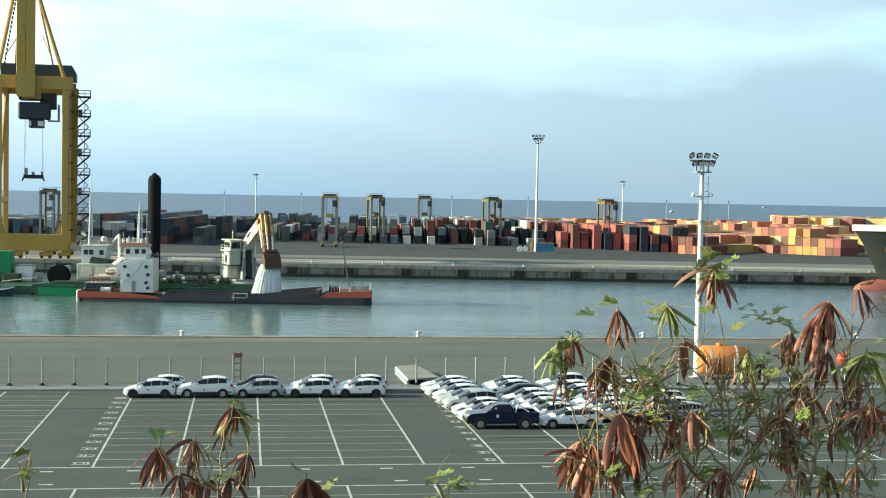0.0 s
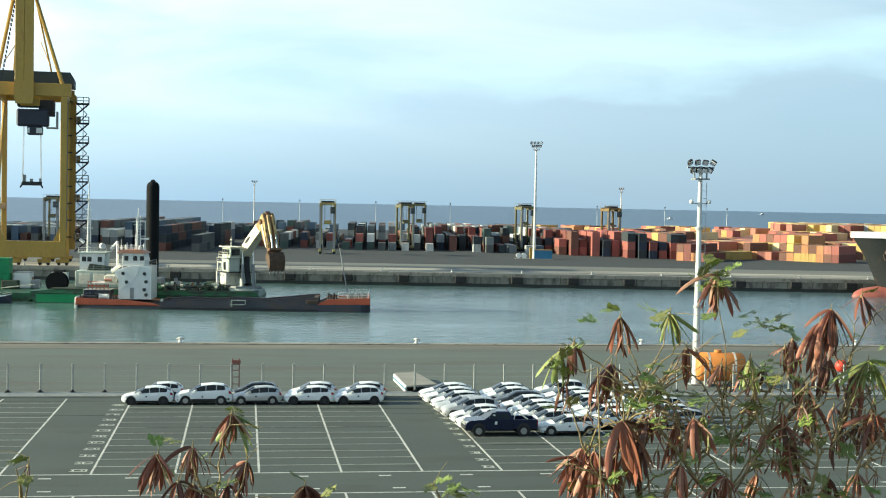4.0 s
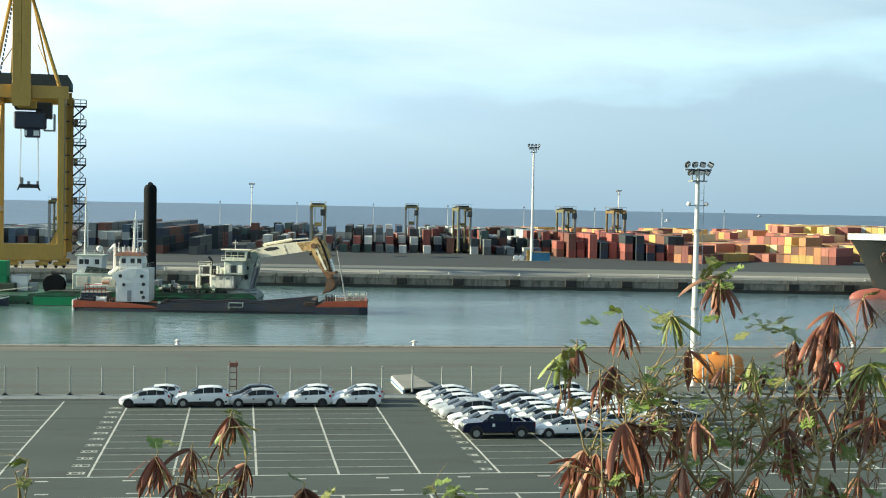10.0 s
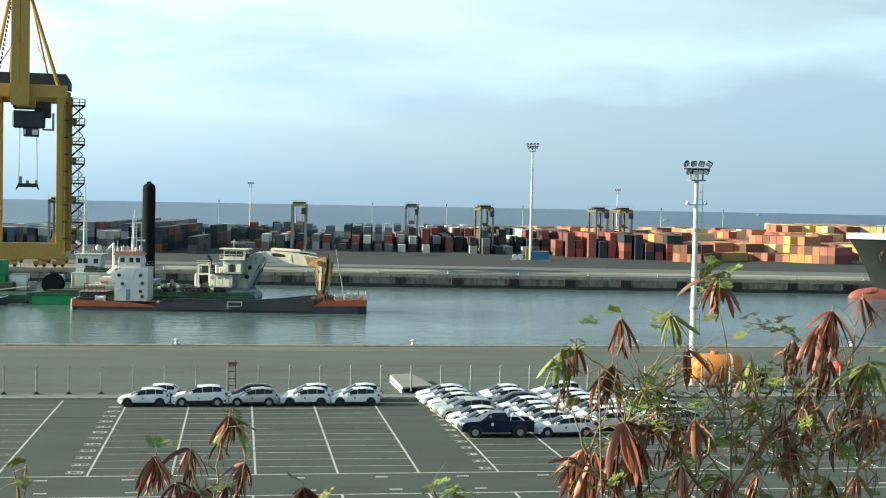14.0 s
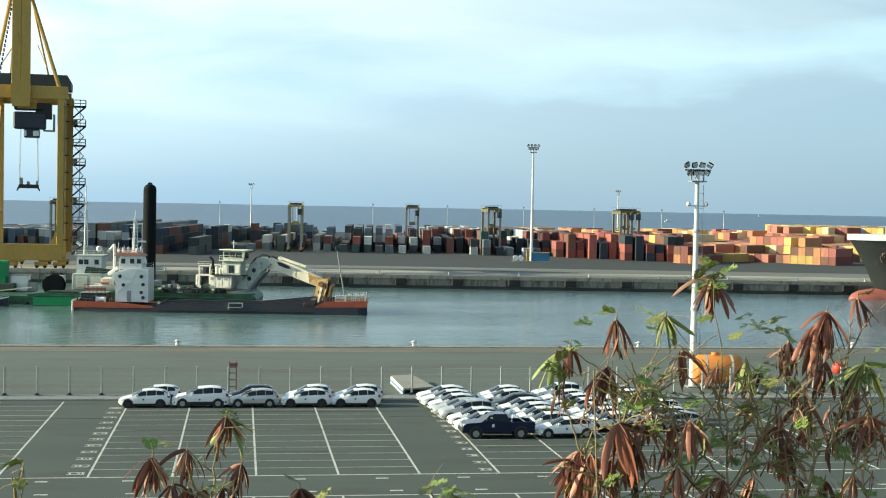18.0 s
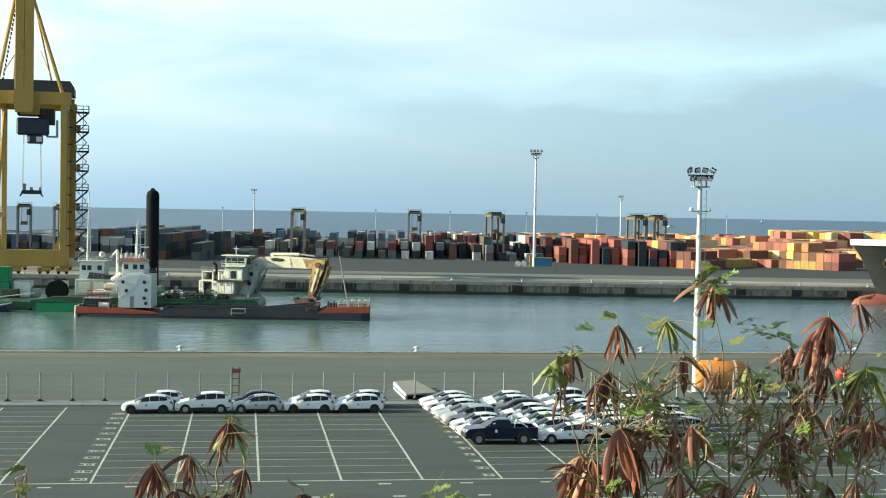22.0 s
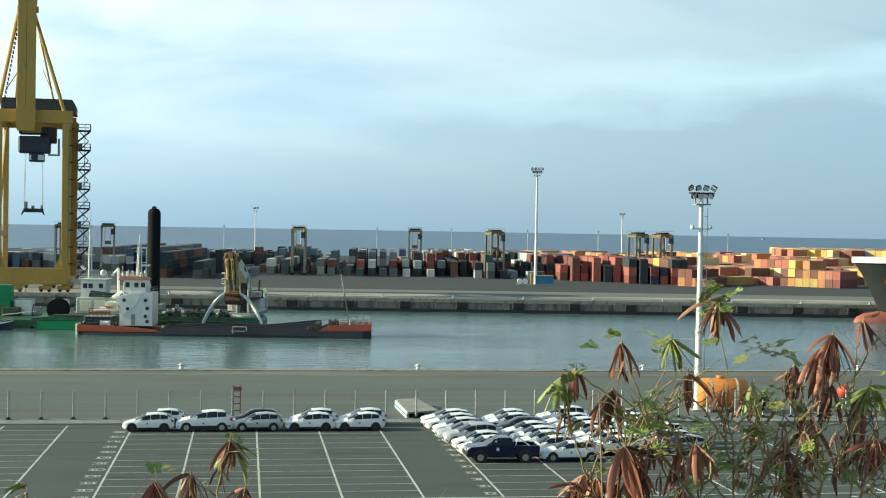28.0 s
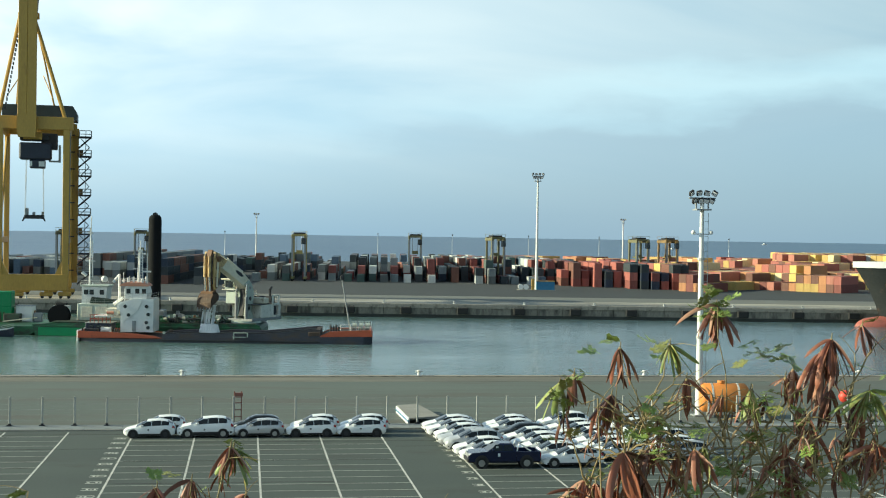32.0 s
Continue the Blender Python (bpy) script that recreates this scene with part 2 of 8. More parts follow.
RUST = mat("rusty_steel", (0.085, 0.056, 0.04), 0.85, vary=0.4, scale=0.6, fine=6, bump=0.3)
GREEN_HULL = mat("green_hull_paint", (0.018, 0.10, 0.042), 0.5, vary=0.3, scale=0.4, fine=5, stain=(0.02, 0.03, 0.024), stain_at=0.53, stretch=(0.6, 1, 1.3))
GREEN_BOX = mat("green_painted_steel", (0.015, 0.22, 0.075), 0.5, vary=0.15, scale=0.6, fine=6)
CREAM_STEEL = mat("cream_painted_steel", (0.78, 0.72, 0.56), 0.5, vary=0.2, scale=0.5, fine=5, stain=(0.28, 0.17, 0.06), stain_at=0.66)
ARM_YELLOW = mat("worn_yellow_paint", (0.58, 0.40, 0.17), 0.5, vary=0.3, scale=0.9, fine=6, stain=(0.17, 0.09, 0.04), stain_at=0.55, stretch=(0.5, 1, 1))
PALE_GREEN = mat("pale_grey_green_paint", (0.46, 0.51, 0.44), 0.55, vary=0.2, scale=0.6, fine=6, stain=(0.14, 0.12, 0.08), stain_at=0.67)
DECK_GREEN = mat("dark_green_deck_paint", (0.03, 0.055, 0.036), 0.7, vary=0.4, scale=0.5, fine=5, stain=(0.05, 0.04, 0.03), stain_at=0.55)
STREAKED = mat("streaked_white_paint", (0.74, 0.72, 0.63), 0.5, vary=0.2, scale=0.7, fine=7, stain=(0.22, 0.19, 0.13), stain_at=0.63, stretch=(1, 1, 0.5))
MUD_STEEL = mat("mud_caked_steel", (0.085, 0.05, 0.03), 0.75, vary=0.45, scale=0.9, fine=7, bump=0.4, stain=(0.2, 0.13, 0.08), stain_at=0.62)
BROWN_STEEL = mat("muddy_brown_steel", (0.17, 0.09, 0.045), 0.7, vary=0.4, scale=0.8, fine=7, bump=0.3)
ROOF_ORANGE = mat("faded_orange_paint", (0.52, 0.24, 0.15), 0.6, vary=0.2)
BROWN_YELLOW = mat("dull_ochre_paint", (0.22, 0.14, 0.045), 0.6, vary=0.25, scale=0.4, fine=5, stain=(0.10, 0.07, 0.035), stain_at=0.55)
SPUD_BLACK = mat("black_wet_steel", (0.007, 0.008, 0.009), 0.85, spec=0.2, vary=0.3, scale=0.6, fine=6)
CHROME = mat("piston_chrome", (0.7, 0.68, 0.62), 0.25, 0.9, vary=0.08)
GLASS = mat("dark_window_glass", (0.02, 0.026, 0.03), 0.08, vary=0.2, spec=0.9)
SCREEN = mat("car_window_glass", (0.010, 0.013, 0.015), 0.06, vary=0.2, spec=0.45)
CAR_WHITE = mat("white_car_paint", (0.86, 0.87, 0.86), 0.2, vary=0.03, scale=1.0, fine=5, rnd=0.4)
CAR_SILVER = mat("silver_car_paint", (0.55, 0.55, 0.55), 0.3, 0.4, vary=0.06, scale=1.0, fine=5)
CAR_DARK = mat("dark_grey_car_paint", (0.03, 0.035, 0.038), 0.22, 0.2, vary=0.1, scale=1.0, fine=5)
CAR_NAVY = mat("navy_car_paint", (0.010, 0.016, 0.05), 0.18, 0.2, vary=0.1, scale=1.0, fine=5)
TRIM = mat("black_plastic_trim", (0.02, 0.02, 0.021), 0.6, vary=0.2, scale=3, fine=20)
CARRIER_YELLOW = mat("faded_yellow_machine_paint", (0.33, 0.28, 0.10), 0.55, vary=0.25, scale=0.8, fine=7, stain=(0.14, 0.11, 0.05), stain_at=0.62)
CARRIER_OLIVE = mat("olive_machine_paint", (0.15, 0.14, 0.065), 0.55, vary=0.25, scale=0.8, fine=7, stain=(0.08, 0.07, 0.04), stain_at=0.62)
TYRE = mat("tyre_rubber", (0.016, 0.016, 0.016), 0.85, vary=0.25, scale=6, fine=40)
RIM = mat("alloy_rim", (0.45, 0.45, 0.46), 0.35, 0.8, vary=0.1, scale=4)
LAMP_GLASS = mat("clear_lamp_lens", (0.62, 0.64, 0.66), 0.12, vary=0.1)
TAIL_RED = mat("red_lamp_lens", (0.35, 0.01, 0.01), 0.2, vary=0.1)
TANK_ORANGE = mat("orange_tank_paint", (0.62, 0.23, 0.05), 0.55, vary=0.15, scale=1.2, fine=9, stain=(0.3, 0.11, 0.04), stain_at=0.68)
BUOY_RED = mat("red_buoy_paint", (0.6, 0.06, 0.035), 0.5, vary=0.15)
RED_FADED = mat("faded_red_paint", (0.22, 0.085, 0.065), 0.6, vary=0.2)
BLUE_PAINT = mat("blue_painted_steel", (0.05, 0.19, 0.33), 0.5, vary=0.2, scale=1)
SHIP_HULL = mat("dark_ship_hull", (0.03, 0.033, 0.032), 0.5, vary=0.3, scale=0.2, fine=2, stain=(0.09, 0.06, 0.04), stain_at=0.66)
SHIP_RED = mat("red_antifouling_paint", (0.34, 0.10, 0.075), 0.6, vary=0.25, scale=0.3, fine=3, stain=(0.18, 0.08, 0.06), stain_at=0.6)
GRASS = mat("dry_bank_soil", (0.11, 0.088, 0.05), 0.95, vary=0.4, scale=0.5, fine=6, bump=0.6, stain=(0.06, 0.075, 0.025), stain_at=0.52)
POD_DARK = mat("dark_brown_pod", (0.11, 0.042, 0.025), 0.45, vary=0.5, scale=6, fine=60, rnd=1.0)
POD = mat("dry_brown_pod", (0.22, 0.072, 0.042), 0.5, vary=0.6, scale=6, fine=60, rnd=1.0, stain=(0.27, 0.12, 0.07), stain_at=0.6)
POD_STRAW = mat("straw_brown_pod", (0.31, 0.15, 0.095), 0.55, vary=0.55, scale=6, fine=60, rnd=1.0, stain=(0.38, 0.23, 0.15), stain_at=0.6)
POD_GREEN = mat("ripening_green_pod", (0.24, 0.30, 0.09), 0.5, vary=0.4, scale=6, fine=50, rnd=1.0, stain=(0.26, 0.15, 0.05), stain_at=0.6)
LEAF = mat("pinnate_leaf", (0.20, 0.27, 0.06), 0.55, vary=0.45, scale=3, fine=30, rnd=0.6)
LEAF_DRY = mat("yellowing_leaf", (0.25, 0.26, 0.075), 0.6, vary=0.45, scale=3, fine=30, rnd=0.6)
BARK = mat("grey_brown_twig", (0.27, 0.21, 0.105), 0.85, vary=0.4, scale=4, fine=40, bump=0.4)
BARK_PALE = mat("pale_dry_twig", (0.30, 0.22, 0.13), 0.85, vary=0.35, scale=4, fine=40, bump=0.4)
FOAM = mat("white_falling_water", (0.96, 0.96, 0.94), 0.5, vary=0.04, scale=1.5, fine=9, stretch=(1, 1, 0.25))


def let_light_through(m):
    """Aerated water passes part of the light on."""
    N, L = m.node_tree.nodes, m.node_tree.links
    tr, mx = N.new("ShaderNodeBsdfTranslucent"), N.new("ShaderNodeMixShader")
    tr.inputs["Color"].default_value = (0.95, 0.95, 0.93, 1)
    mx.inputs[0].default_value = 0.12
    L.new(N["Principled BSDF"].outputs[0], mx.inputs[1])
    L.new(tr.outputs[0], mx.inputs[2])
    L.new(mx.outputs[0], N["Material Output"].inputs["Surface"])


let_light_through(FOAM)


def islands(name, colors, rough=0.6):
    """A painted surface whose pieces, in one mesh, take different colours piece by piece."""
    m = mat(name, (1, 1, 1), rough, vary=0.2, scale=0.2, fine=2)
    N, L = m.node_tree.nodes, m.node_tree.links
    geo, ramp, mul = N.new("ShaderNodeNewGeometry"), N.new("ShaderNodeValToRGB"), N.new("ShaderNodeMix")
    cr = ramp.color_ramp
    cr.interpolation = "CONSTANT"
    cr.elements[0].color = (*colors[0], 1)
    cr.elements[1].position, cr.elements[1].color = 1 / len(colors), (*colors[1], 1)
    for i, c in enumerate(colors[2:], 2):
        cr.elements.new(i / len(colors)).color = (*c, 1)
    L.new(geo.outputs["Random Per Island"], ramp.inputs[0])
    b = N["Principled BSDF"]
    old = b.inputs["Base Color"].links[0].from_socket
    mul.data_type, mul.blend_type, mul.inputs["Factor"].default_value = "RGBA", "MULTIPLY", 1.0
    L.new(old, mul.inputs["A"])
    L.new(ramp.outputs[0], mul.inputs["B"])
    L.new(mul.outputs["Result"], b.inputs["Base Color"])
    return m


def make_water():
    """Harbour water: dark green-blue with small wind ripples."""
    m = bpy.data.materials.new("harbour_water")
    m.use_nodes = True
    N, L = m.node_tree.nodes, m.node_tree.links
    b = N["Principled BSDF"]
    b.inputs["Roughness"].default_value, b.inputs["IOR"].default_value = 0.08, 1.33
    co, mp = N.new("ShaderNodeTexCoord"), N.new("ShaderNodeMapping")
    L.new(co.outputs["Object"], mp.inputs["Vector"])
    mp.inputs["Rotation"].default_value = (0, 0, radians(12))
    mp.inputs["Scale"].default_value = (0.28, 1.0, 1)
    n1, n2, n3 = (N.new("ShaderNodeTexNoise") for _ in range(3))
    for n, s, d in ((n1, 0.7, 6), (n2, 0.035, 4), (n3, 0.012, 3)):
        n.inputs["Scale"].default_value, n.inputs["Detail"].default_value = s, d
        L.new(mp.outputs[0], n.inputs["Vector"])
    # calm and ruffled patches
    r = N.new("ShaderNodeMapRange")
    r.inputs["From Min"].default_value, r.inputs["From Max"].default_value = 0.35, 0.65
    r.inputs["To Min"].default_value, r.inputs["To Max"].default_value = 0.35, 1.0
    L.new(n2.outputs[0], r.inputs["Value"])
    bp = N.new("ShaderNodeBump")
    bp.inputs["Distance"].default_value = 0.5
    L.new(r.outputs[0], bp.inputs["Strength"])
    L.new(n1.outputs[0], bp.inputs["Height"])
    L.new(bp.outputs[0], b.inputs["Normal"])
    mx = N.new("ShaderNodeMix")
    mx.data_type = "RGBA"
    mx.inputs["A"].default_value, mx.inputs["B"].default_value = (0.088, 0.138, 0.16, 1), (0.108, 0.16, 0.178, 1)
    L.new(n3.outputs[0], mx.inputs["Factor"])
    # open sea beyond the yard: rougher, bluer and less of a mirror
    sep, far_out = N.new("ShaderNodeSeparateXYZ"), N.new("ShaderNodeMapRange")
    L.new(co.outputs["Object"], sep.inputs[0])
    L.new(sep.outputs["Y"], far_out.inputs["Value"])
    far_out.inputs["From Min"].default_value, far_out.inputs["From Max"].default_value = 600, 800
    sea = N.new("ShaderNodeMix")
    sea.data_type = "RGBA"
    L.new(far_out.outputs[0], sea.inputs["Factor"])
    # greener base colour over the western half of the basin, its edge bent by noise
    west_mask, west_tint = N.new("ShaderNodeMapRange"), N.new("ShaderNodeMix")
    west_mask.inputs["From Min"].default_value, west_mask.inputs["From Max"].default_value = 75, -25
    bend = N.new("ShaderNodeMath")
    bend.operation, bend.inputs[1].default_value = "MULTIPLY_ADD", 90.0
    L.new(n2.outputs[0], bend.inputs[0])
    shift = N.new("ShaderNodeMath")
    shift.operation, shift.inputs[1].default_value = "SUBTRACT", 45.0
    L.new(sep.outputs["X"], shift.inputs[0])
    L.new(shift.outputs[0], bend.inputs[2])
    L.new(bend.outputs[0], west_mask.inputs["Value"])
    west_tint.data_type = "RGBA"
    L.new(west_mask.outputs[0], west_tint.inputs["Factor"])
    L.new(mx.outputs["Result"], west_tint.inputs["A"])
    west_tint.inputs["B"].default_value = (0.10, 0.168, 0.156, 1)
    L.new(west_tint.outputs["Result"], sea.inputs["A"])
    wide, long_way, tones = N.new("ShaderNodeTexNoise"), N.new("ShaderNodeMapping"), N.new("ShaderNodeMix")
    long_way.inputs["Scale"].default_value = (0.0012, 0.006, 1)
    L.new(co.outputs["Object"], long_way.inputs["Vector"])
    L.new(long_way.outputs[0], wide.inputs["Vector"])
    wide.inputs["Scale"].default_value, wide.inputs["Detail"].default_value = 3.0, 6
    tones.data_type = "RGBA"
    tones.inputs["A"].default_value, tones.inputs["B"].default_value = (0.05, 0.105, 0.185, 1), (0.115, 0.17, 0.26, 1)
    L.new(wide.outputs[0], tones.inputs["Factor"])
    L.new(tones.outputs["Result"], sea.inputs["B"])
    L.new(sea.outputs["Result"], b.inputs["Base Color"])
    for name, a, z in (("Roughness", 0.14, 0.4), ("Specular IOR Level", 0.5, 0.6)):
        k = N.new("ShaderNodeMapRange")
        k.inputs["To Min"].default_value, k.inputs["To Max"].default_value = a, z
        L.new(far_out.outputs[0], k.inputs["Value"])
        L.new(k.outputs[0], b.inputs[name])
    return m


WATER = make_water()


# ---- mesh tools ----
class B:
    """Collects simple solids into one mesh."""

    def __init__(self):
        self.v, self.f = [], []

    def add(self, verts, faces):
        k = len(self.v)
        self.v += [tuple(p) for p in verts]
        self.f += [tuple(i + k for i in f) for f in faces]
        return self

    def box(self, x0, x1, y0, y1, z0, z1, c=0.0, m=None):
        """A box; with c its edges are chamfered by c."""
        if c:
            v = []
            for sx, x in ((-1, x0), (1, x1)):
                for sy, y in ((-1, y0), (1, y1)):
                    for sz, z in ((-1, z0), (1, z1)):
                        v += [(x, y - sy * c, z - sz * c), (x - sx * c, y, z - sz * c), (x - sx * c, y - sy * c, z)]
            i = lambda a, b, d, k: ((a * 2 + b) * 2 + d) * 3 + k
            f = [(i(a, 0, 0, 0), i(a, 1, 0, 0), i(a, 1, 1, 0), i(a, 0, 1, 0))[::(-1 if not a else 1)] for a in (0, 1)]
            f += [(i(0, a, 0, 1), i(1, a, 0, 1), i(1, a, 1, 1), i(0, a, 1, 1))[::(1 if not a else -1)] for a in (0, 1)]
            f += [(i(0, 0, a, 2), i(1, 0, a, 2), i(1, 1, a, 2), i(0, 1, a, 2))[::(-1 if not a else 1)] for a in (0, 1)]
            for a in (0, 1):
                for b in (0, 1):
                    f.append((i(a, b, 0, 0), i(a, b, 1, 0), i(a, b, 1, 1), i(a, b, 0, 1)))
                    f.append((i(a, 0, b, 0), i(a, 1, b, 0), i(a, 1, b, 2), i(a, 0, b, 2)))
                    f.append((i(0, a, b, 1), i(1, a, b, 1), i(1, a, b, 2), i(0, a, b, 2)))
                    for d in (0, 1):
                        f.append((i(a, b, d, 0), i(a, b, d, 1), i(a, b, d, 2)))
        else:
            v = [(x, y, z) for x in (x0, x1) for y in (y0, y1) for z in (z0, z1)]
            f = [(0, 1, 3, 2), (4, 6, 7, 5), (0, 4, 5, 1), (2, 3, 7, 6), (0, 2, 6, 4), (1, 5, 7, 3)]
        if m is not None:
            v = [m @ Vector(p) for p in v]
        return self.add(v, f)

    def tube(self, p, q, r, r2=None, n=8):
        """A round bar from p to q."""
        p, q = Vector(p), Vector(q)
        r2 = r if r2 is None else r2
        t = (q - p).normalized()
        a = t.cross(Vector((0, 0, 1)) if abs(t.z) < 0.9 else Vector((1, 0, 0))).normalized()
        b = t.cross(a)
        v = []
        for o, s in ((p, r), (q, r2)):
            v += [o + (a * math.cos(6.28319 * i / n) + b * math.sin(6.28319 * i / n)) * s for i in range(n)]
        f = [(i, (i + 1) % n, n + (i + 1) % n, n + i) for i in range(n)] + [tuple(range(n))[::-1], tuple(range(n, 2 * n))]
        return self.add(v, f)

    def path(self, pts, r, n=6, r2=None):
        """A bar through several points, tapering from r to r2."""
        r2 = r if r2 is None else r2
        pts = [Vector(p) for p in pts]
        k = len(pts) - 1
        rings, side = [], Vector((0.31, 0.83, 0.46))
        for i, p in enumerate(pts):
            t = (pts[min(k, i + 1)] - pts[max(0, i - 1)]).normalized()
            side = (side - t * side.dot(t)).normalized()
            other = t.cross(side)
            w = r + (r2 - r) * i / k
            rings.append([p + (side * math.cos(6.28319 * j / n) + other * math.sin(6.28319 * j / n)) * w for j in range(n)])
        return self.loft(rings)

    def bar(self, p, q, w, h):
        """A square bar from p to q, w wide and h deep."""
        p, q = Vector(p), Vector(q)
        t = (q - p).normalized()
        a = t.cross(Vector((0, 0, 1)) if abs(t.z) < 0.95 else Vector((0, 1, 0))).normalized()
        b = a.cross(t)
        v = [o + a * (sx * w / 2) + b * (sy * h / 2) for o in (p, q) for sx, sy in ((-1, -1), (1, -1), (1, 1), (-1, 1))]
        return self.add(v, [(0, 1, 2, 3), (7, 6, 5, 4), (0, 4, 5, 1), (1, 5, 6, 2), (2, 6, 7, 3), (3, 7, 4, 0)])

    def prism(self, prof, y0, y1, m=None):
        """A profile of (x, z) points, extruded along y."""
        n = len(prof)
        v = [(x, y, z) for y in (y0, y1) for x, z in prof]
        f = [tuple(range(n)), tuple(range(n, 2 * n))[::-1]] + [(i, n + i, n + (i + 1) % n, (i + 1) % n) for i in range(n)]
        if m is not None:
            v = [m @ Vector(p) for p in v]
        return self.add(v, f)

    def plan(self, prof, z0, z1):
        """A plan of (x, y) points, raised from z0 to z1."""
        n = len(prof)
        v = [(x, y, z) for z in (z0, z1) for x, y in prof]
        f = [tuple(range(n))[::-1], tuple(range(n, 2 * n))] + [(i, (i + 1) % n, n + (i + 1) % n, n + i) for i in range(n)]
        return self.add(v, f)

    def loft(self, rings, close=True):
        """A skin over rings of equally many points."""
        n = len(rings[0])
        v = [p for r in rings for p in r]
        f = []
        for k in range(len(rings) - 1):
            for i in range(n if close else n - 1):
                f.append((k * n + i, k * n + (i + 1) % n, (k + 1) * n + (i + 1) % n, (k + 1) * n + i))
        if close:
            f += [tuple(range(n))[::-1], tuple(range((len(rings) - 1) * n, len(rings) * n))]
        return self.add(v, f)

    def ball(self, c, r, n=10, sz=1.0):
        rings = []
        for k in range(1, n // 2 + 1):
            a = math.pi * k / (n // 2 + 1)
            rings.append([(c[0] + r * math.sin(a) * math.cos(6.28319 * i / n), c[1] + r * math.sin(a) * math.sin(6.28319 * i / n), c[2] - r * sz * math.cos(a)) for i in range(n)])
        return self.loft(rings)

    def mesh(self, name, material, smooth=False):
        me = bpy.data.meshes.new(name)
        me.from_pydata(self.v, [], self.f)
        bm = bmesh.new()
        bm.from_mesh(me)
        bmesh.ops.recalc_face_normals(bm, faces=bm.faces)
        bm.to_mesh(me)
        bm.free()
        me.materials.append(material)
        if smooth:
            me.polygons.foreach_set("use_smooth", [True] * len(me.polygons))
            me.set_sharp_from_angle(angle=radians(smooth if smooth > 1 else 40))
        return me


def part(name, b, material, parent=None, label="", smooth=False, m=None):
    """One mesh object, under its thing or part."""
    ob = new(name, b if isinstance(b, bpy.types.Mesh) else b.mesh(name, material, smooth))
    if m is not None:
        ob.matrix_basis = m
    if parent is not None:
        ob.parent = parent
    if label:
        tagged(ob, label)
    return ob


def thing(name, label, category, m=None, group="", kind=""):
    """An Empty at a thing's base, that carries its parts."""
    ob = new(name)
    ob.empty_display_size = 0.3
    if m is not None:
        ob.matrix_basis = m
    return tagged(ob, label, category, group, kind)


def solid(name, b, material, label, category="", m=None, kind="", group="", smooth=False):
    return tagged(part(name, b, material, None, "", smooth, m), label, category, group, kind)


def rail(b, pts, h=1.0, r=0.035, posts=True):
    """A handrail with two bars along a polyline."""
    for p, q in zip(pts, pts[1:]):
        p, q = Vector(p), Vector(q)
        for z in (h, h * 0.5):
            b.tube(p + Vector((0, 0, z)), q + Vector((0, 0, z)), r, n=4)
        n = max(1, int((q - p).length / 1.6))
        for i in range(n + 1):
            o = p.lerp(q, i / n)
            b.tube(o, o + Vector((0, 0, h)), r, n=4)
    return b


# the far quay and all that lies along it: u runs along it to the right, v away across the yard
FAR = pose(0, 317.7, 0, 0, 0, -5.8)


def far(u, v, z=0, rz=0):
    return FAR @ pose(u, v, z, 0, 0, rz)


# ---- ground, quays and water ----
WATER_Z = -3.0


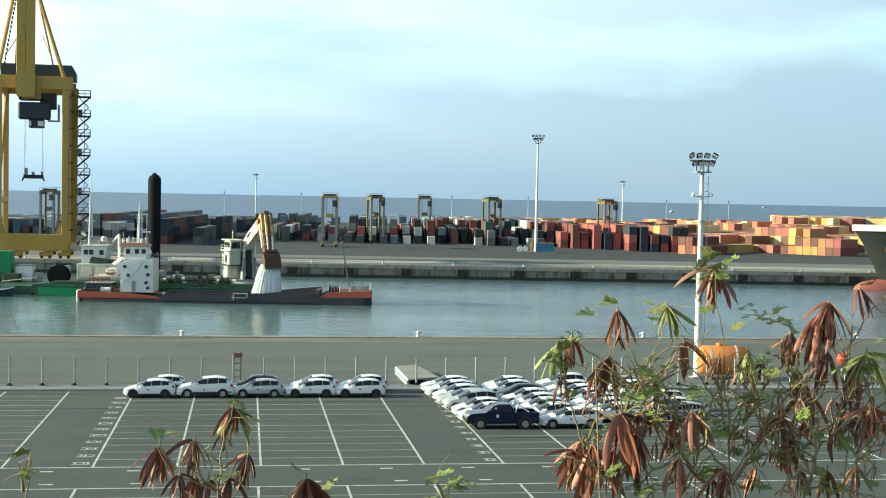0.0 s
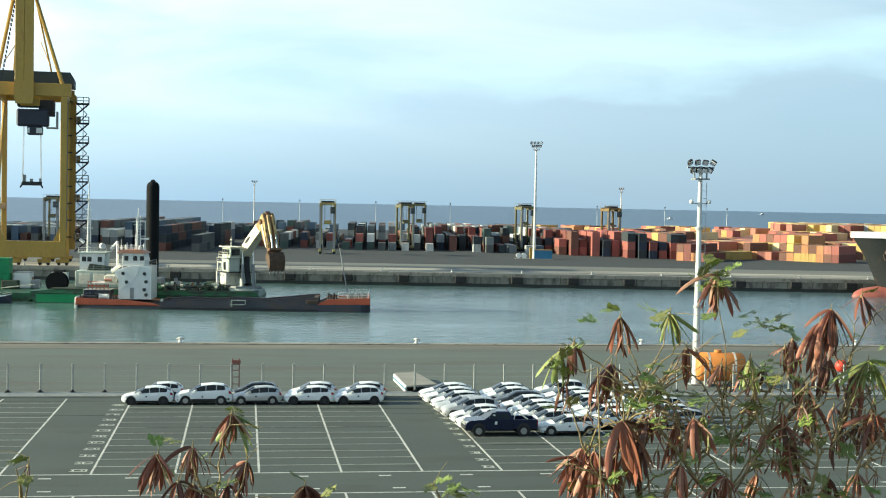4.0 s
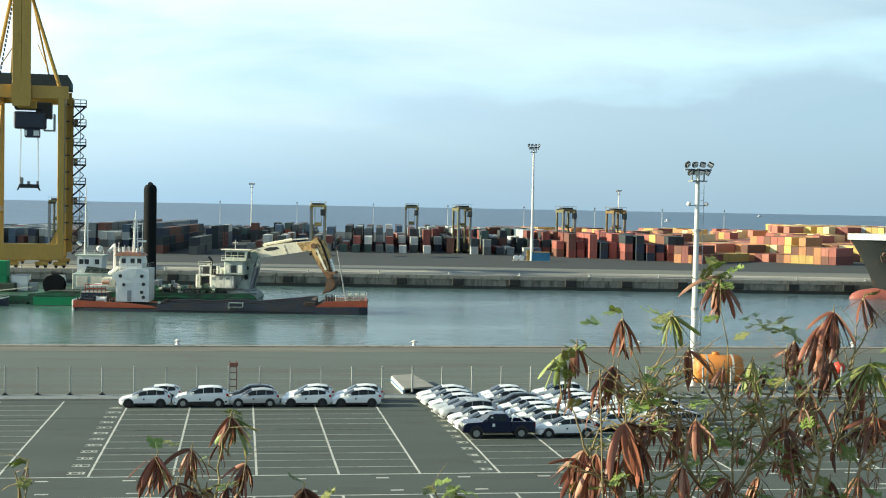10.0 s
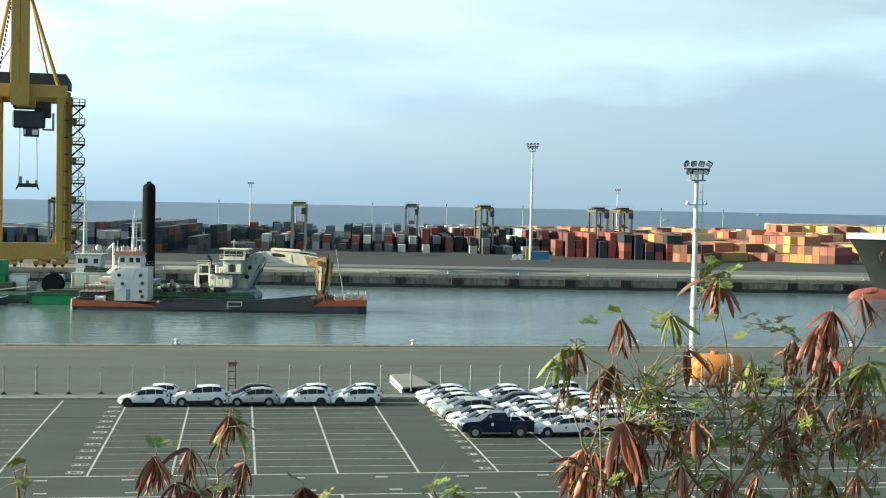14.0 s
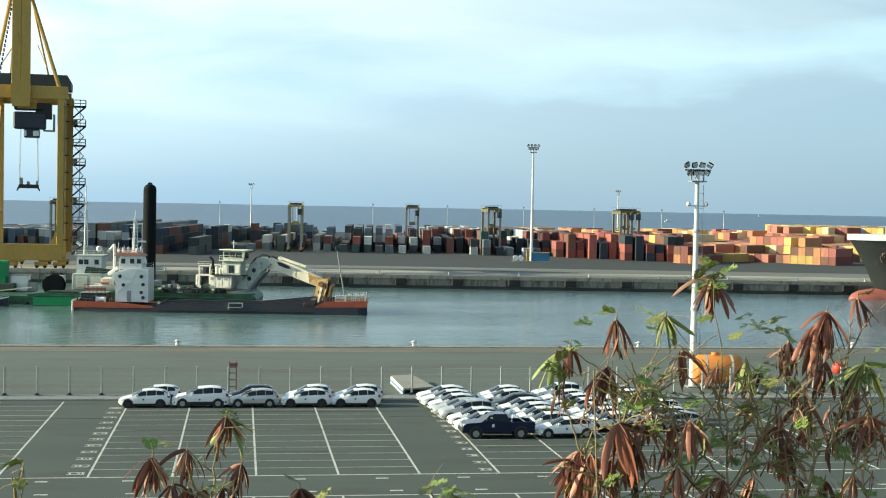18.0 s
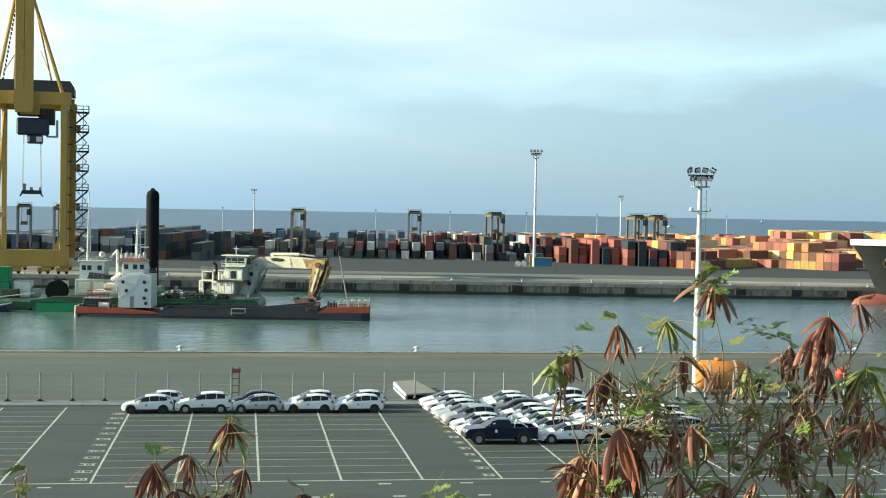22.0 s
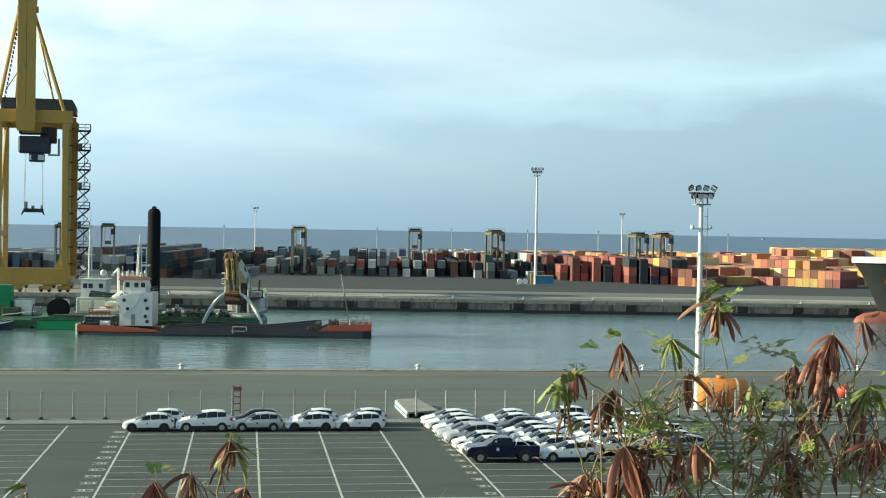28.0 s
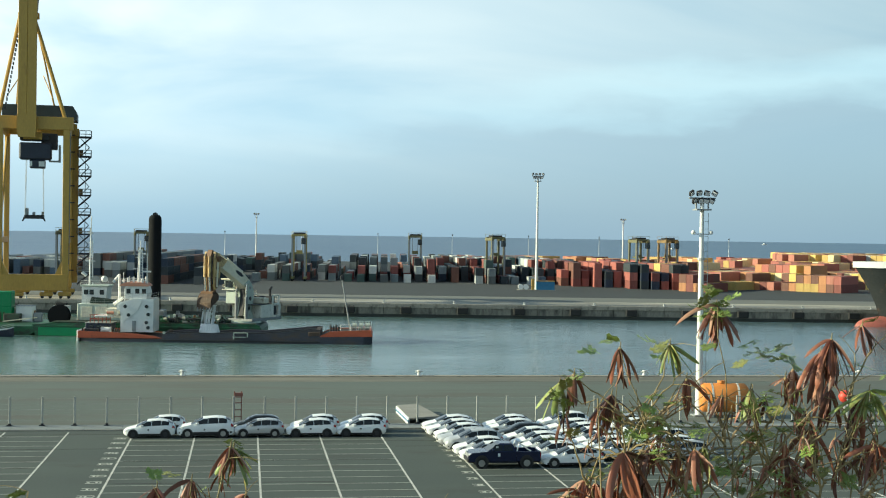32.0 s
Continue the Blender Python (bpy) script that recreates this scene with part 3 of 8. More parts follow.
def make_ground():
    n = 96
    b = B()
    # flat over the harbour; the open sea swells a little towards the horizon
    ring = lambda r, z: [(r * math.cos(6.28319 * i / n), r * math.sin(6.28319 * i / n), z) for i in range(n)]
    b.add([(0, 0, 0)] + ring(900, 0) + ring(4920, 8.0), [(0, i + 1, (i + 1) % n + 1) for i in range(n)] + [(i + 1, n + i + 1, n + (i + 1) % n + 1, (i + 1) % n + 1) for i in range(n)])
    solid("water", b, WATER, "grey-green harbour water and open sea with small ripples", "water", pose(0, 0, WATER_Z), "structure")
    # near land: car park level
    b = B().box(-700, 700, -400, 117.2, -9, 0)
    solid("ground", b, ASPHALT, "dark grey asphalt of the car park, patched", "ground", None, "structure")
    b = B().box(-700, 700, 117.2, 155.2, -9, 0.004)
    solid("near_quay", b, APRON, "bare grey concrete apron of the near quay", "quay", None, "structure")
    solid("worn_strip", B().box(-700, 700, 150.5, 155.2, -1, 0.012), COPING_WORN, "pale worn concrete strip beside the near quay edge", "pavement", None, "structure")
    q = thing("quay_edge", "pale worn concrete coping along the near quay edge", "kerb", None, kind="structure")
    for i in range(20):
        part("coping_stone", B().box(-95 + i * 12, -83.06 + i * 12, 155.2, 156.4, -9, 0.12, 0.03), COPING, q)
    # far land
    b = B().box(-900, 400, 1.3, 46, -9, 0)
    solid("far_quay", b, FAR_APRON, "pale streaked concrete apron of the far quay", "quay", FAR, "structure")
    solid("pale_strip", B().box(-900, 400, 7, 23, -0.5, 0.012), PALE_STRIP, "pale worn concrete strip along the far quay", "pavement", FAR, "structure")
    b = B().box(-900, 400, 46, 460, -9, 0.01)
    solid("container_yard", b, YARD, "dark asphalt ground of the container yard", "ground", FAR, "structure")
    w = thing("far_quay_wall", "stained brown-grey concrete quay wall with black rubber fenders", "quay wall", FAR, kind="structure")
    for i in range(56):
        u = -130 + i * 6
        part("wall_panel", B().box(u, u + 5.9, 0.0, 1.3, -9, -0.75, 0.04), QUAY_WALL, w)
        part("coping_stone", B().box(u, u + 5.97, -0.25, 1.3, -0.75, 0.22, 0.05), COPING, w)
    for i in range(20):
        u = -109.5 + i * 13.22
        f = part("fender", B().box(u, u + 2.6, -1.0, 0, -2.1, -0.6, 0.15), RUBBER, w)
        part("fender_chain", B().tube((u + 0.3, -0.9, -0.7), (u + 0.3, -0.1, -0.2), 0.05, n=5).tube((u + 2.3, -0.9, -0.7), (u + 2.3, -0.1, -0.2), 0.05, n=5), DARK_STEEL, f)
    part("tide_band", B().box(-130, 206, -0.04, 0.0, -3.3, -2.25), TIDE, w, "dark wet weed band at the waterline")
    # the bank under the camera
    b = B()
    ys = [-60, -8, 0.8, 2, 4, 7, 12, 20, 30, 42, 47]
    zs = [14.9, 14.9, 14.9, 14.2, 13.2, 12.0, 9.8, 6.6, 3.4, 0.6, -0.3]
    xs = [-80 + 4 * i for i in range(41)]
    v = [(x, y, z + (noise.noise(Vector((x * 0.21, y * 0.3, 3))) * 0.25 if z < 14.5 else 0)) for y, z in zip(ys, zs) for x in xs]
    k = len(xs)
    b.add(v, [(j * k + i, j * k + i + 1, (j + 1) * k + i + 1, (j + 1) * k + i) for j in range(len(ys) - 1) for i in range(k - 1)])
    solid("bank", b, GRASS, "dry overgrown earth bank above the car park", "bank", None, "structure")


def bollards():
    prof = [(0.0, 0.24), (0.05, 0.24), (0.3, 0.17), (0.42, 0.17), (0.5, 0.27), (0.58, 0.27), (0.66, 0.15)]
    rings = [[(r * math.cos(6.283 * i / 12), r * math.sin(6.283 * i / 12), z) for i in range(12)] for z, r in prof]
    one = None
    for x in (-61.0, -34.0, -7.0, 20.0, 47.0, 74.0):
        m = pose(x, 155.85, 0.12)
        if one is None:
            one = thing("mooring_bollard", "white painted mooring bollard on the near quay edge", "bollard", m, "bollards on the near quay")
            part("post", B().loft(rings), WHITE_STEEL, one, smooth=True)
            part("base_plate", B().box(-0.36, 0.36, -0.36, 0.36, -0.02, 0.05, 0.02), GREY_STEEL, one)
            part("horn", B().tube((-0.42, 0, 0.45), (0.42, 0, 0.45), 0.09), WHITE_STEEL, one, smooth=True)
        else:
            copy_thing(one, m)
    far_one = None
    for i in range(18):
        m = far(-100 + i * 16.5, 0.55, 0.24)
        if far_one is None:
            far_one = thing("mooring_bollard", "pale mooring bollard on the far quay edge", "bollard", m, "bollards on the far quay")
            part("post", B().loft(rings), GALV, far_one, smooth=True)
            part("base_plate", B().box(-0.5, 0.5, -0.5, 0.5, -0.02, 0.06, 0.02), GREY_STEEL, far_one)
        else:
            copy_thing(far_one, m)


def markings():
    """Painted bays of the car park: 5 m long, 2.4 m wide, in blocks with aisles between."""
    z = 0.005
    park = thing("parking_bays", "white painted bay lines on the car park asphalt", "road marking", None, kind="structure")

    def line(x0, x1, y0, y1, material=LINE, name="bay_line"):
        part(name, B().box(x0, x1, y0, y1, z - 0.004, z + 0.004), material, park)

    P = 2.38
    y0, y1 = 82.3, 113.2
    rows = int((y1 - y0) / P)
    for x in (-8.85, -3.9, 1.1, 6.1, 11.1, 16.1, 21.2, 26.2, 31.2, 36.2, 41.2, -14.1, -19.1, -24.1):
        line(x - 0.07, x + 0.07, y0, y1)
    line(-40, 60, y0 - 0.08, y0 + 0.08)
    line(-40, 60, 76.35, 76.5)
    for x0, x1 in ((-24.1, -14.1), (-8.85, 11.1), (16.1, 41.2)):
        for k in range(1, rows + 1):
            y = y0 + k * P
            line(x0 + 0.07, x1 - 0.07, y - 0.06, y + 0.06, FADED, "bay_divider")
    # the bay numbers beside each block, worn to plain bars
    for x0 in (-8.85, 16.1):
        for k in range(rows):
            y = y0 + 0.65 + k * P
            w = 1.35 if x0 < 0 else 1.05
            for q in range(2):
                line(x0 - w, x0 - 0.3, y + 0.2 + q * 0.6, y + 0.38 + q * 0.6, FADED, "worn_bay_number")
            for q in range(3):
                xx = x0 - w + 0.12 + q * (w - 0.6) / 2.2 + 0.09 * ((k * 7 + q * 5) % 3)
                line(xx, xx + 0.14, y + 0.38, y + 0.8, FADED if (k + q) % 2 else LINE, "worn_bay_number")
    # sealed joints in the asphalt
    for x0, x1, y in ((-40, -9.2, 104.6), (-8.4, 15.6, 107.6), (-40, 60, 111.9), (11.6, 15.8, 104.9), (-24, -14.5, 96.4), (-8.5, 10.8, 98.9), (17, 41, 91.2), (-8.4, 6.0, 90.2)):
        line(x0, x1, y - 0.07, y + 0.07, TAR, "tar_seam")
    for x in range(-38, 58, 5):
        xx = x + 1.1 - 4.45
        line(xx - 0.38, xx + 0.38, 81.05, 81.3, LINE, "worn_bay_number")
        line(xx + 0.1, xx + 0.86, 77.5, 77.75, LINE, "worn_bay_number")
    for x in (1.1 - 15, 1.1 - 10, 1.1, 6.1, 11.1, 16.1, 21.2, 26.2):
        line(x - 0.07 - 0.2, x + 0.07 - 0.2, 58, 76.4)
    for k in range(1, 7):
        line(-14, 26, 76.4 - k * P - 0.05, 76.4 - k * P + 0.05, FADED, "bay_divider")


def near_fence():
    """Fence posts with a thin wire mesh, on a kerbed strip between the car park and the quay."""
    f = thing("quay_fence", "pale steel fence posts with thin wire mesh on dark feet", "fence", None, kind="structure")
    post = B().box(-0.075, 0.075, -0.07, 0.07, 0.1, 2.37, 0.02).box(-0.085, 0.085, -0.08, 0.08, 2.37, 2.41).mesh("post", POST)
    foot = B().box(-0.24, 0.24, -0.13, 0.13, 0.0, 0.07, 0.02).box(-0.11, 0.11, -0.1, 0.1, 0.07, 0.2, 0.02).mesh("post_foot", DARK_STEEL)
    wire = B()
    for k in range(5):
        wire.tube((0, 0, 0.45 + k * 0.45), (2.61, 0, 0.45 + k * 0.45), 0.006, n=3)
    wire = wire.mesh("wire", GALV)
    for i in range(50):
        x = -19.25 - 2.622 * 12 + i * 2.622
        m = pose(x, 116.2, 0.13)
        part("post", post, None, f, m=m)
        part("post_foot", foot, None, f, m=m)
        part("wire", wire, None, f, m=m)
    k = thing("kerb", "pale concrete paved strip with a low kerb under the fence", "kerb", None, kind="structure")
    stone = B().box(0, 2.98, 0, 0.18, -0.05, 0.12, 0.02).mesh("kerb_stone", CONCRETE)
    slab = B().box(0, 2.985, 0, 2.45, -0.05, 0.13, 0.01).mesh("paving_slab", PAVING)
    for i in range(60):
        m = pose(-64 + i * 3, 113.87, 0)
        part("kerb_stone", stone, None, k, m=m)
        part("paving_slab", slab, None, k, m=pose(-64 + i * 3, 114.06, 0))


make_ground()
bollards()
markings()
near_fence()


# ---- container yard ----
PAINTS = {
    "grey": (0.19, 0.21, 0.21), "navy": (0.02, 0.033, 0.06), "pale": (0.42, 0.44, 0.43), "white": (0.62, 0.61, 0.57), "dark": (0.025, 0.034, 0.04), "green": (0.06, 0.095, 0.082),
    "blue": (0.085, 0.125, 0.175), "slate": (0.10, 0.105, 0.10), "brown": (0.16, 0.066, 0.045), "maroon": (0.20, 0.056, 0.044), "red": (0.36, 0.11, 0.085),
    "orange": (0.46, 0.21, 0.09), "yellow": (0.72, 0.50, 0.15), "ochre": (0.48, 0.33, 0.10), "pink": (0.44, 0.17, 0.12), "cream": (0.76, 0.62, 0.33)}
BOX_MATS = {k: mat("container_paint_" + k, c, 0.6, vary=0.22, scale=0.5, fine=5, rnd=0.5, stain=tuple(0.5 * x + 0.02 for x in c), stain_at=0.66, stretch=(1, 1, 0.4)) for k, c in PAINTS.items()}
W, H = 2.44, 2.6


def container_mesh(length, color):
    b = B()
    for x in (0.06, W - 0.06):
        for y in (0.08, length - 0.08):
            b.box(x - 0.06, x + 0.06, y - 0.08, y + 0.08, 0, H)
    for y in (0.07, length - 0.07):
        b.box(0.12, W - 0.12, y - 0.07, y + 0.07, H - 0.12, H - 0.002).box(0.12, W - 0.12, y - 0.07, y + 0.07, 0, 0.14)
    for x in (0.05, W - 0.05):
        b.box(x - 0.05, x + 0.05, 0.16, length - 0.16, H - 0.1, H - 0.002).box(x - 0.05, x + 0.05, 0.16, length - 0.16, 0, 0.16)
    # corrugated sides
    n = int(length / 0.56)
    step = (length - 0.32) / n
    for side, d in ((0.035, 1), (W - 0.035, -1)):
        v, f = [], []
        for i in range(n):
            y = 0.16 + i * step
            for yy, dx in ((y, 0), (y + step * 0.36, 0), (y + step * 0.5, 0.045), (y + step * 0.86, 0.045)):
                v += [(side + d * dx, yy, 0.16), (side + d * dx, yy, H - 0.1)]
        v += [(side, length - 0.16, 0.16), (side, length - 0.16, H - 0.1)]
        f = [(2 * i, 2 * i + 2, 2 * i + 3, 2 * i + 1) for i in range(len(v) // 2 - 1)]
        b.add(v, f)
    b.box(0.1, W - 0.1, 0.1, length - 0.1, H - 0.06, H - 0.03)
    b.box(0.1, W - 0.1, length - 0.1, length - 0.06, 0.1, H - 0.1)
    return b.mesh("container", BOX_MATS[color])


def door_mesh(color):
    b = B().box(0.0, 1.09, 0.035, 0.075, 0.14, H - 0.12, 0.01)
    for x in (0.25, 0.8):
        b.tube((x, 0.015, 0.12), (x, 0.015, H - 0.1), 0.022, n=5)
        b.box(x - 0.09, x + 0.09, 0.0, 0.03, 1.05, 1.13)
    return b.mesh("door", BOX_MATS[color])


CON = {}
COLOR_WORD = {"dark": "dark blue-grey", "green": "dull green", "blue": "blue-grey", "slate": "slate grey", "pale": "pale grey", "pink": "faded red", "brown": "brown"}


def container(u, v, z, color, length=12.19, turn=0):
    """One container with its two doors at the near end."""
    key = (round(length), color)
    if key not in CON:
        CON[key] = (container_mesh(length, color), door_mesh(color))
    body, door = CON[key]
    ob = part("shipping_container", body, None, None, m=pose(u, v, z, 0, 0, turn))
    tagged(ob, f"{COLOR_WORD.get(color, color)} corrugated steel shipping container in the yard", "container", "containers in the yard")
    part("door", door, None, ob, m=pose(0.13, 0, 0))
    part("door", door, None, ob, m=pose(1.23, 0, 0))
    return ob


MID = ["slate", "dark", "brown", "green", "dark", "brown", "pale", "dark", "maroon", "slate", "white", "dark", "maroon", "grey", "navy", "red", "pale", "white"]
LEFT = ["grey", "blue", "pale", "slate", "blue", "brown", "pale", "navy"]
REDS = ["maroon", "red", "dark", "dark", "brown", "red", "maroon", "navy", "brown"]
WARM = ["orange", "yellow", "cream", "maroon", "maroon", "orange", "red", "pink", "maroon", "ochre", "ochre", "brown", "brown"]
GOLD = ["yellow", "cream", "yellow", "ochre", "orange", "red", "yellow", "pale"]


def yard():
    rng = random.Random(7)
    rest = {"grey": B(), "left": B(), "red": B(), "warm": B(), "gold": B()}
    made = [0]

    def stack(x, y, tiers, colors, near, length=12.19, bulk="grey", turn=-5.8):
        for k in range(tiers):
            z = 0.02 + k * (H + 0.01)
            if near and made[0] < 420:
                container(x, y, z, rng.choice(colors), length, turn)
                made[0] += 1
            else:
                rest[bulk].box(0, W, 0, length, z, z + H, 0, pose(x, y, 0, 0, 0, turn))

    def rank(u, v0, v1, tiers, colors, near=2, bulk="grey", gaps=0.12, short=0.12, change=0.45):
        """Stacks end to end along one straddle lane, square to the quay; tiers lists the heights to pick from."""
        v, n, high = v0, 0, rng.choice(tiers)
        while v < v1:
            length = 6.06 if rng.random() < short else 12.19
            if rng.random() > gaps or n == 0:
                p = far(u + rng.uniform(-0.12, 0.12), v).translation
                stack(p.x, p.y, high, colors, n < near, length, bulk)
                n += 1
            v += length + rng.uniform(0.25, 0.6)
            if rng.random() < change:
                high = rng.choice(tiers)

    # two long ranks beside the crane
    rank(-36.4, 101, 190, (3,), ["dark", "dark", "navy", "dark", "brown"], 8, gaps=0)
    rank(-39.6, 128, 178, (2, 3), ["dark", "slate", "dark", "navy"], 5, gaps=0)
    rank(-25.8, 98, 136, (2,), ["slate", "dark", "slate"], 4, gaps=0)
    rank(-25.6, 150, 186, (3,), ["brown", "dark", "dark"], 3, gaps=0)
    # left ranks behind the crane, in pairs with wide lanes
    for i in range(11):
        for q in (0, 3.0):
            u = -124 + i * 7.6 + q
            if u > -45:
                continue
            tall = (3,) if i in (7, 9) else ((2,) if i % 3 else (2, 1))
            rank(u, 168 + rng.uniform(-2, 4) + (8 if i < 5 else 0) - (18 if i in (8, 9) else 0), 300, tall, LEFT, 1 if u > -112 else 0, "left", 0.03, change=0.2)
    # lone stacks on the open ground in the middle
    for u, v, t in ((-38.4, 236, 2), (-33.6, 232, 2), (-27.8, 236, 2), (-19.2, 226, 3), (-14.4, 214, 2), (-8.2, 205, 3), (-2.4, 208, 2)):
        rank(u, v, v + 8, (t,), ["dark", "dark", "navy", "brown"], 2)
    for i in range(11):
        rank(-44 + i * 4.4, 252 + rng.uniform(0, 14), 318, (1, 2, 2), LEFT + MID, 0, gaps=0.3)
    # middle: single ranks with lanes for the straddle carriers
    u = -12.0
    while u < 92:
        palette = MID if u < 52 else MID[:9] + REDS[:7]
        if rng.random() < 0.55:
            p = far(u, 139 + rng.uniform(-3, 2) - 0.06 * max(0, u - 40)).translation
            stack(p.x, p.y, rng.choice((1, 1, 2)), ["pale", "white", "slate", "dark", "grey", "green", "blue"], True, 6.06)
        first = 147 + rng.choice((0, 0, 2, 9, 16)) - (4 if u > 60 else 0)
        rank(u, first, first + 14, (1, 2, 2, 3), palette, 2)
        rank(u, first + 14 + rng.uniform(0.3, 5), 268, (2, 2, 3, 3) if u > 20 else (1, 2, 3), palette, 1, gaps=0.1)
        u += rng.choice((3.6, 3.9, 3.9, 4.3, 5.6))
    # red and dark block, stepping towards the quay
    for i in range(12):
        u = 90.4 + i * 3.25
        first = 126 - 1.55 * i + rng.choice((0, 0, 4)) if i < 6 else 108 + rng.uniform(-2, 3)
        cols = ["dark", "navy", "maroon", "dark", "navy"] if i in (4, 7, 8) else REDS
        rank(u, first, first + 34, (2, 3, 3), cols, 3, "red", gaps=0.02, change=0.25)
        rank(u, first + 40, 210, (2, 3), REDS + MID[:4], 0, "red", gaps=0.08)
    # warm-coloured blocks on the right, their rows askew to the quay with lanes between
    turn = radians(50)
    ax, ay, bx, by = math.sin(turn), math.cos(turn), math.cos(turn), -math.sin(turn)
    cells = []
    # columns across the lanes: how far along, how near the quay they reach, container length
    columns = [(-13, -34, 12.19), (0, 2.5, 12.19), (13, -7, 6.06), (22, -3, 12.19), (35, 26.5, 12.19), (48, 7, 6.06), (54.5, 9, 12.19)]
    columns += [(72 + 19.2 * q + dx, 38 + 13 * q + dr, ln) for q in range(9) for dx, dr, ln in ((0, 0, 12.19), (12.6, -6, 6.06))]
    for s, reach, length in columns:
        r, high, run = reach, rng.choice((1, 2)), rng.choice((1, 2))
        while r > -150:
            r -= 2.56
            x, y = 139 + ax * s + bx * r, 396 + ay * s + by * r
            run -= 1
            if run < 0:
                run, high = rng.choice((1, 2, 3, 5)), rng.choice((1, 2, 2, 2, 3))
                if rng.random() < 0.25:
                    r -= rng.choice((2.6, 5.2, 9.0))
            if y < 600 and x < 345 and x < 0.64 * y and not (x < 132 and y < 525) and rng.random() > 0.03:
                tiers = rng.choice((3, 4, 4)) if x > 0.40 * y and y > 510 else high
                cells.append((y + 0.2 * x, x, y, length, tiers))
    cells.sort()
    for k, (_, x, y, length, tiers) in enumerate(cells):
        back = x > 0.40 * y and y > 500
        stack(x, y, tiers, GOLD if back else (WARM if x > 136 else WARM + REDS), k < 95, length, "gold" if back else "warm", -50)
    solid("stacked_containers", rest["grey"], islands("container_paints", [PAINTS[k] for k in ("slate", "dark", "grey", "brown", "green", "slate", "blue", "maroon", "dark", "pale", "dark", "white")]), "far rows of stacked grey and dark shipping containers", "containers", None, "stuff")
    solid("stacked_containers", rest["left"], islands("container_paints_cool", [PAINTS[k] for k in ("slate", "grey", "blue", "pale", "navy", "slate", "grey", "brown")]), "far rows of stacked grey and blue shipping containers", "containers", None, "stuff")
    solid("stacked_containers", rest["red"], islands("container_paints_red", [PAINTS[k] for k in ("maroon", "red", "dark", "brown", "maroon", "navy", "red", "slate")]), "far rows of stacked red and dark shipping containers", "containers", None, "stuff")
    solid("stacked_containers", rest["warm"], islands("container_paints_warm", [PAINTS[k] for k in ("maroon", "yellow", "orange", "red", "cream", "pink", "brown", "maroon", "ochre", "brown", "orange", "red")]), "far rows of stacked orange, yellow and red shipping containers", "containers", None, "stuff")
    solid("stacked_containers", rest["gold"], islands("container_paints_gold", [PAINTS[k] for k in ("yellow", "cream", "maroon", "ochre", "red", "cream", "ochre", "pale", "pink", "orange")]), "high far rows of stacked yellow and cream shipping containers", "containers", None, "stuff")


def carrier(m, paint, label):
    """Straddle carrier: two portal sides on wheels, 16 m tall; it drives along its y axis."""
    c = thing("straddle_carrier", label, "straddle carrier", m @ Matrix.Diagonal((0.9, 0.9, 0.99, 1)), "straddle carriers")
    for x in (-2.35, 2.35):
        for y in (-3.6, 3.6):
            part("leg", B().box(x - 0.33, x + 0.33, y - 0.42, y + 0.42, 1.3, 15.2, 0.05), paint, c)
        part("bogie_beam", B().box(x - 0.45, x + 0.45, -4.7, 4.7, 0.75, 1.55, 0.08), paint, c)
        part("side_beam", B().box(x - 0.4, x + 0.4, -4.6, 4.6, 14.6, 15.6, 0.06), paint, c)
        for y in (-4.0, -1.4, 1.4, 4.0):
            w = part("wheel", B().tube((x - 0.25, y, 0.72), (x + 0.25, y, 0.72), 0.72, n=14), TYRE, c)
            part("hub", B().tube((x - 0.28, y, 0.72), (x + 0.28, y, 0.72), 0.3, n=10), paint, w)
    for y in (-3.6, 3.6):
        part("cross_beam", B().box(-2.6, 2.6, y - 0.35, y + 0.35, 15.2, 15.95, 0.05), paint, c)
    for x in (-2.35, 2.35):
        part("ladder", B().box(x - 0.35, x + 0.35, -4.5, -4.35, 1.5, 14.6), GREY_STEEL, c)
        part("power_pack", B().box(x - 0.5, x + 0.5, -1.2, 2.2, 1.6, 3.0, 0.1), DARK_STEEL, c)
    part("engine_deck", B().box(-2.2, 2.2, -1.9, 1.6, 15.5, 16.5, 0.08), DARK_STEEL, c)
    part("cab", B().box(1.0, 2.6, -5.4, -4.0, 12.6, 14.6, 0.1), GLASS, c)
    part("spreader", B().box(-1.25, 1.25, -3.2, 3.2, 9.2, 9.7, 0.05).box(-1.1, 1.1, -0.9, 0.9, 9.7, 10.4), paint, c)
    for x in (-1.1, 1.1):
        for y in (-2.2, 2.2):
            part("hoist_rope", B().tube((x, y, 9.7), (x, y, 15.2), 0.04, n=4), DARK_STEEL, c)
    h = B()
    for y in (-4.6, 4.6):
        h.tube((-2.6, y, 16.9), (2.6, y, 16.9), 0.05, n=4)
    for x in (-2.6, 2.6):
        h.tube((x, -4.6, 16.9), (x, 4.6, 16.9), 0.05, n=4)
        for y in (-4.6, 0, 4.6):
            h.tube((x, y, 15.6), (x, y, 16.9), 0.05, n=4)
    part("handrail", h, paint, c)
    return c


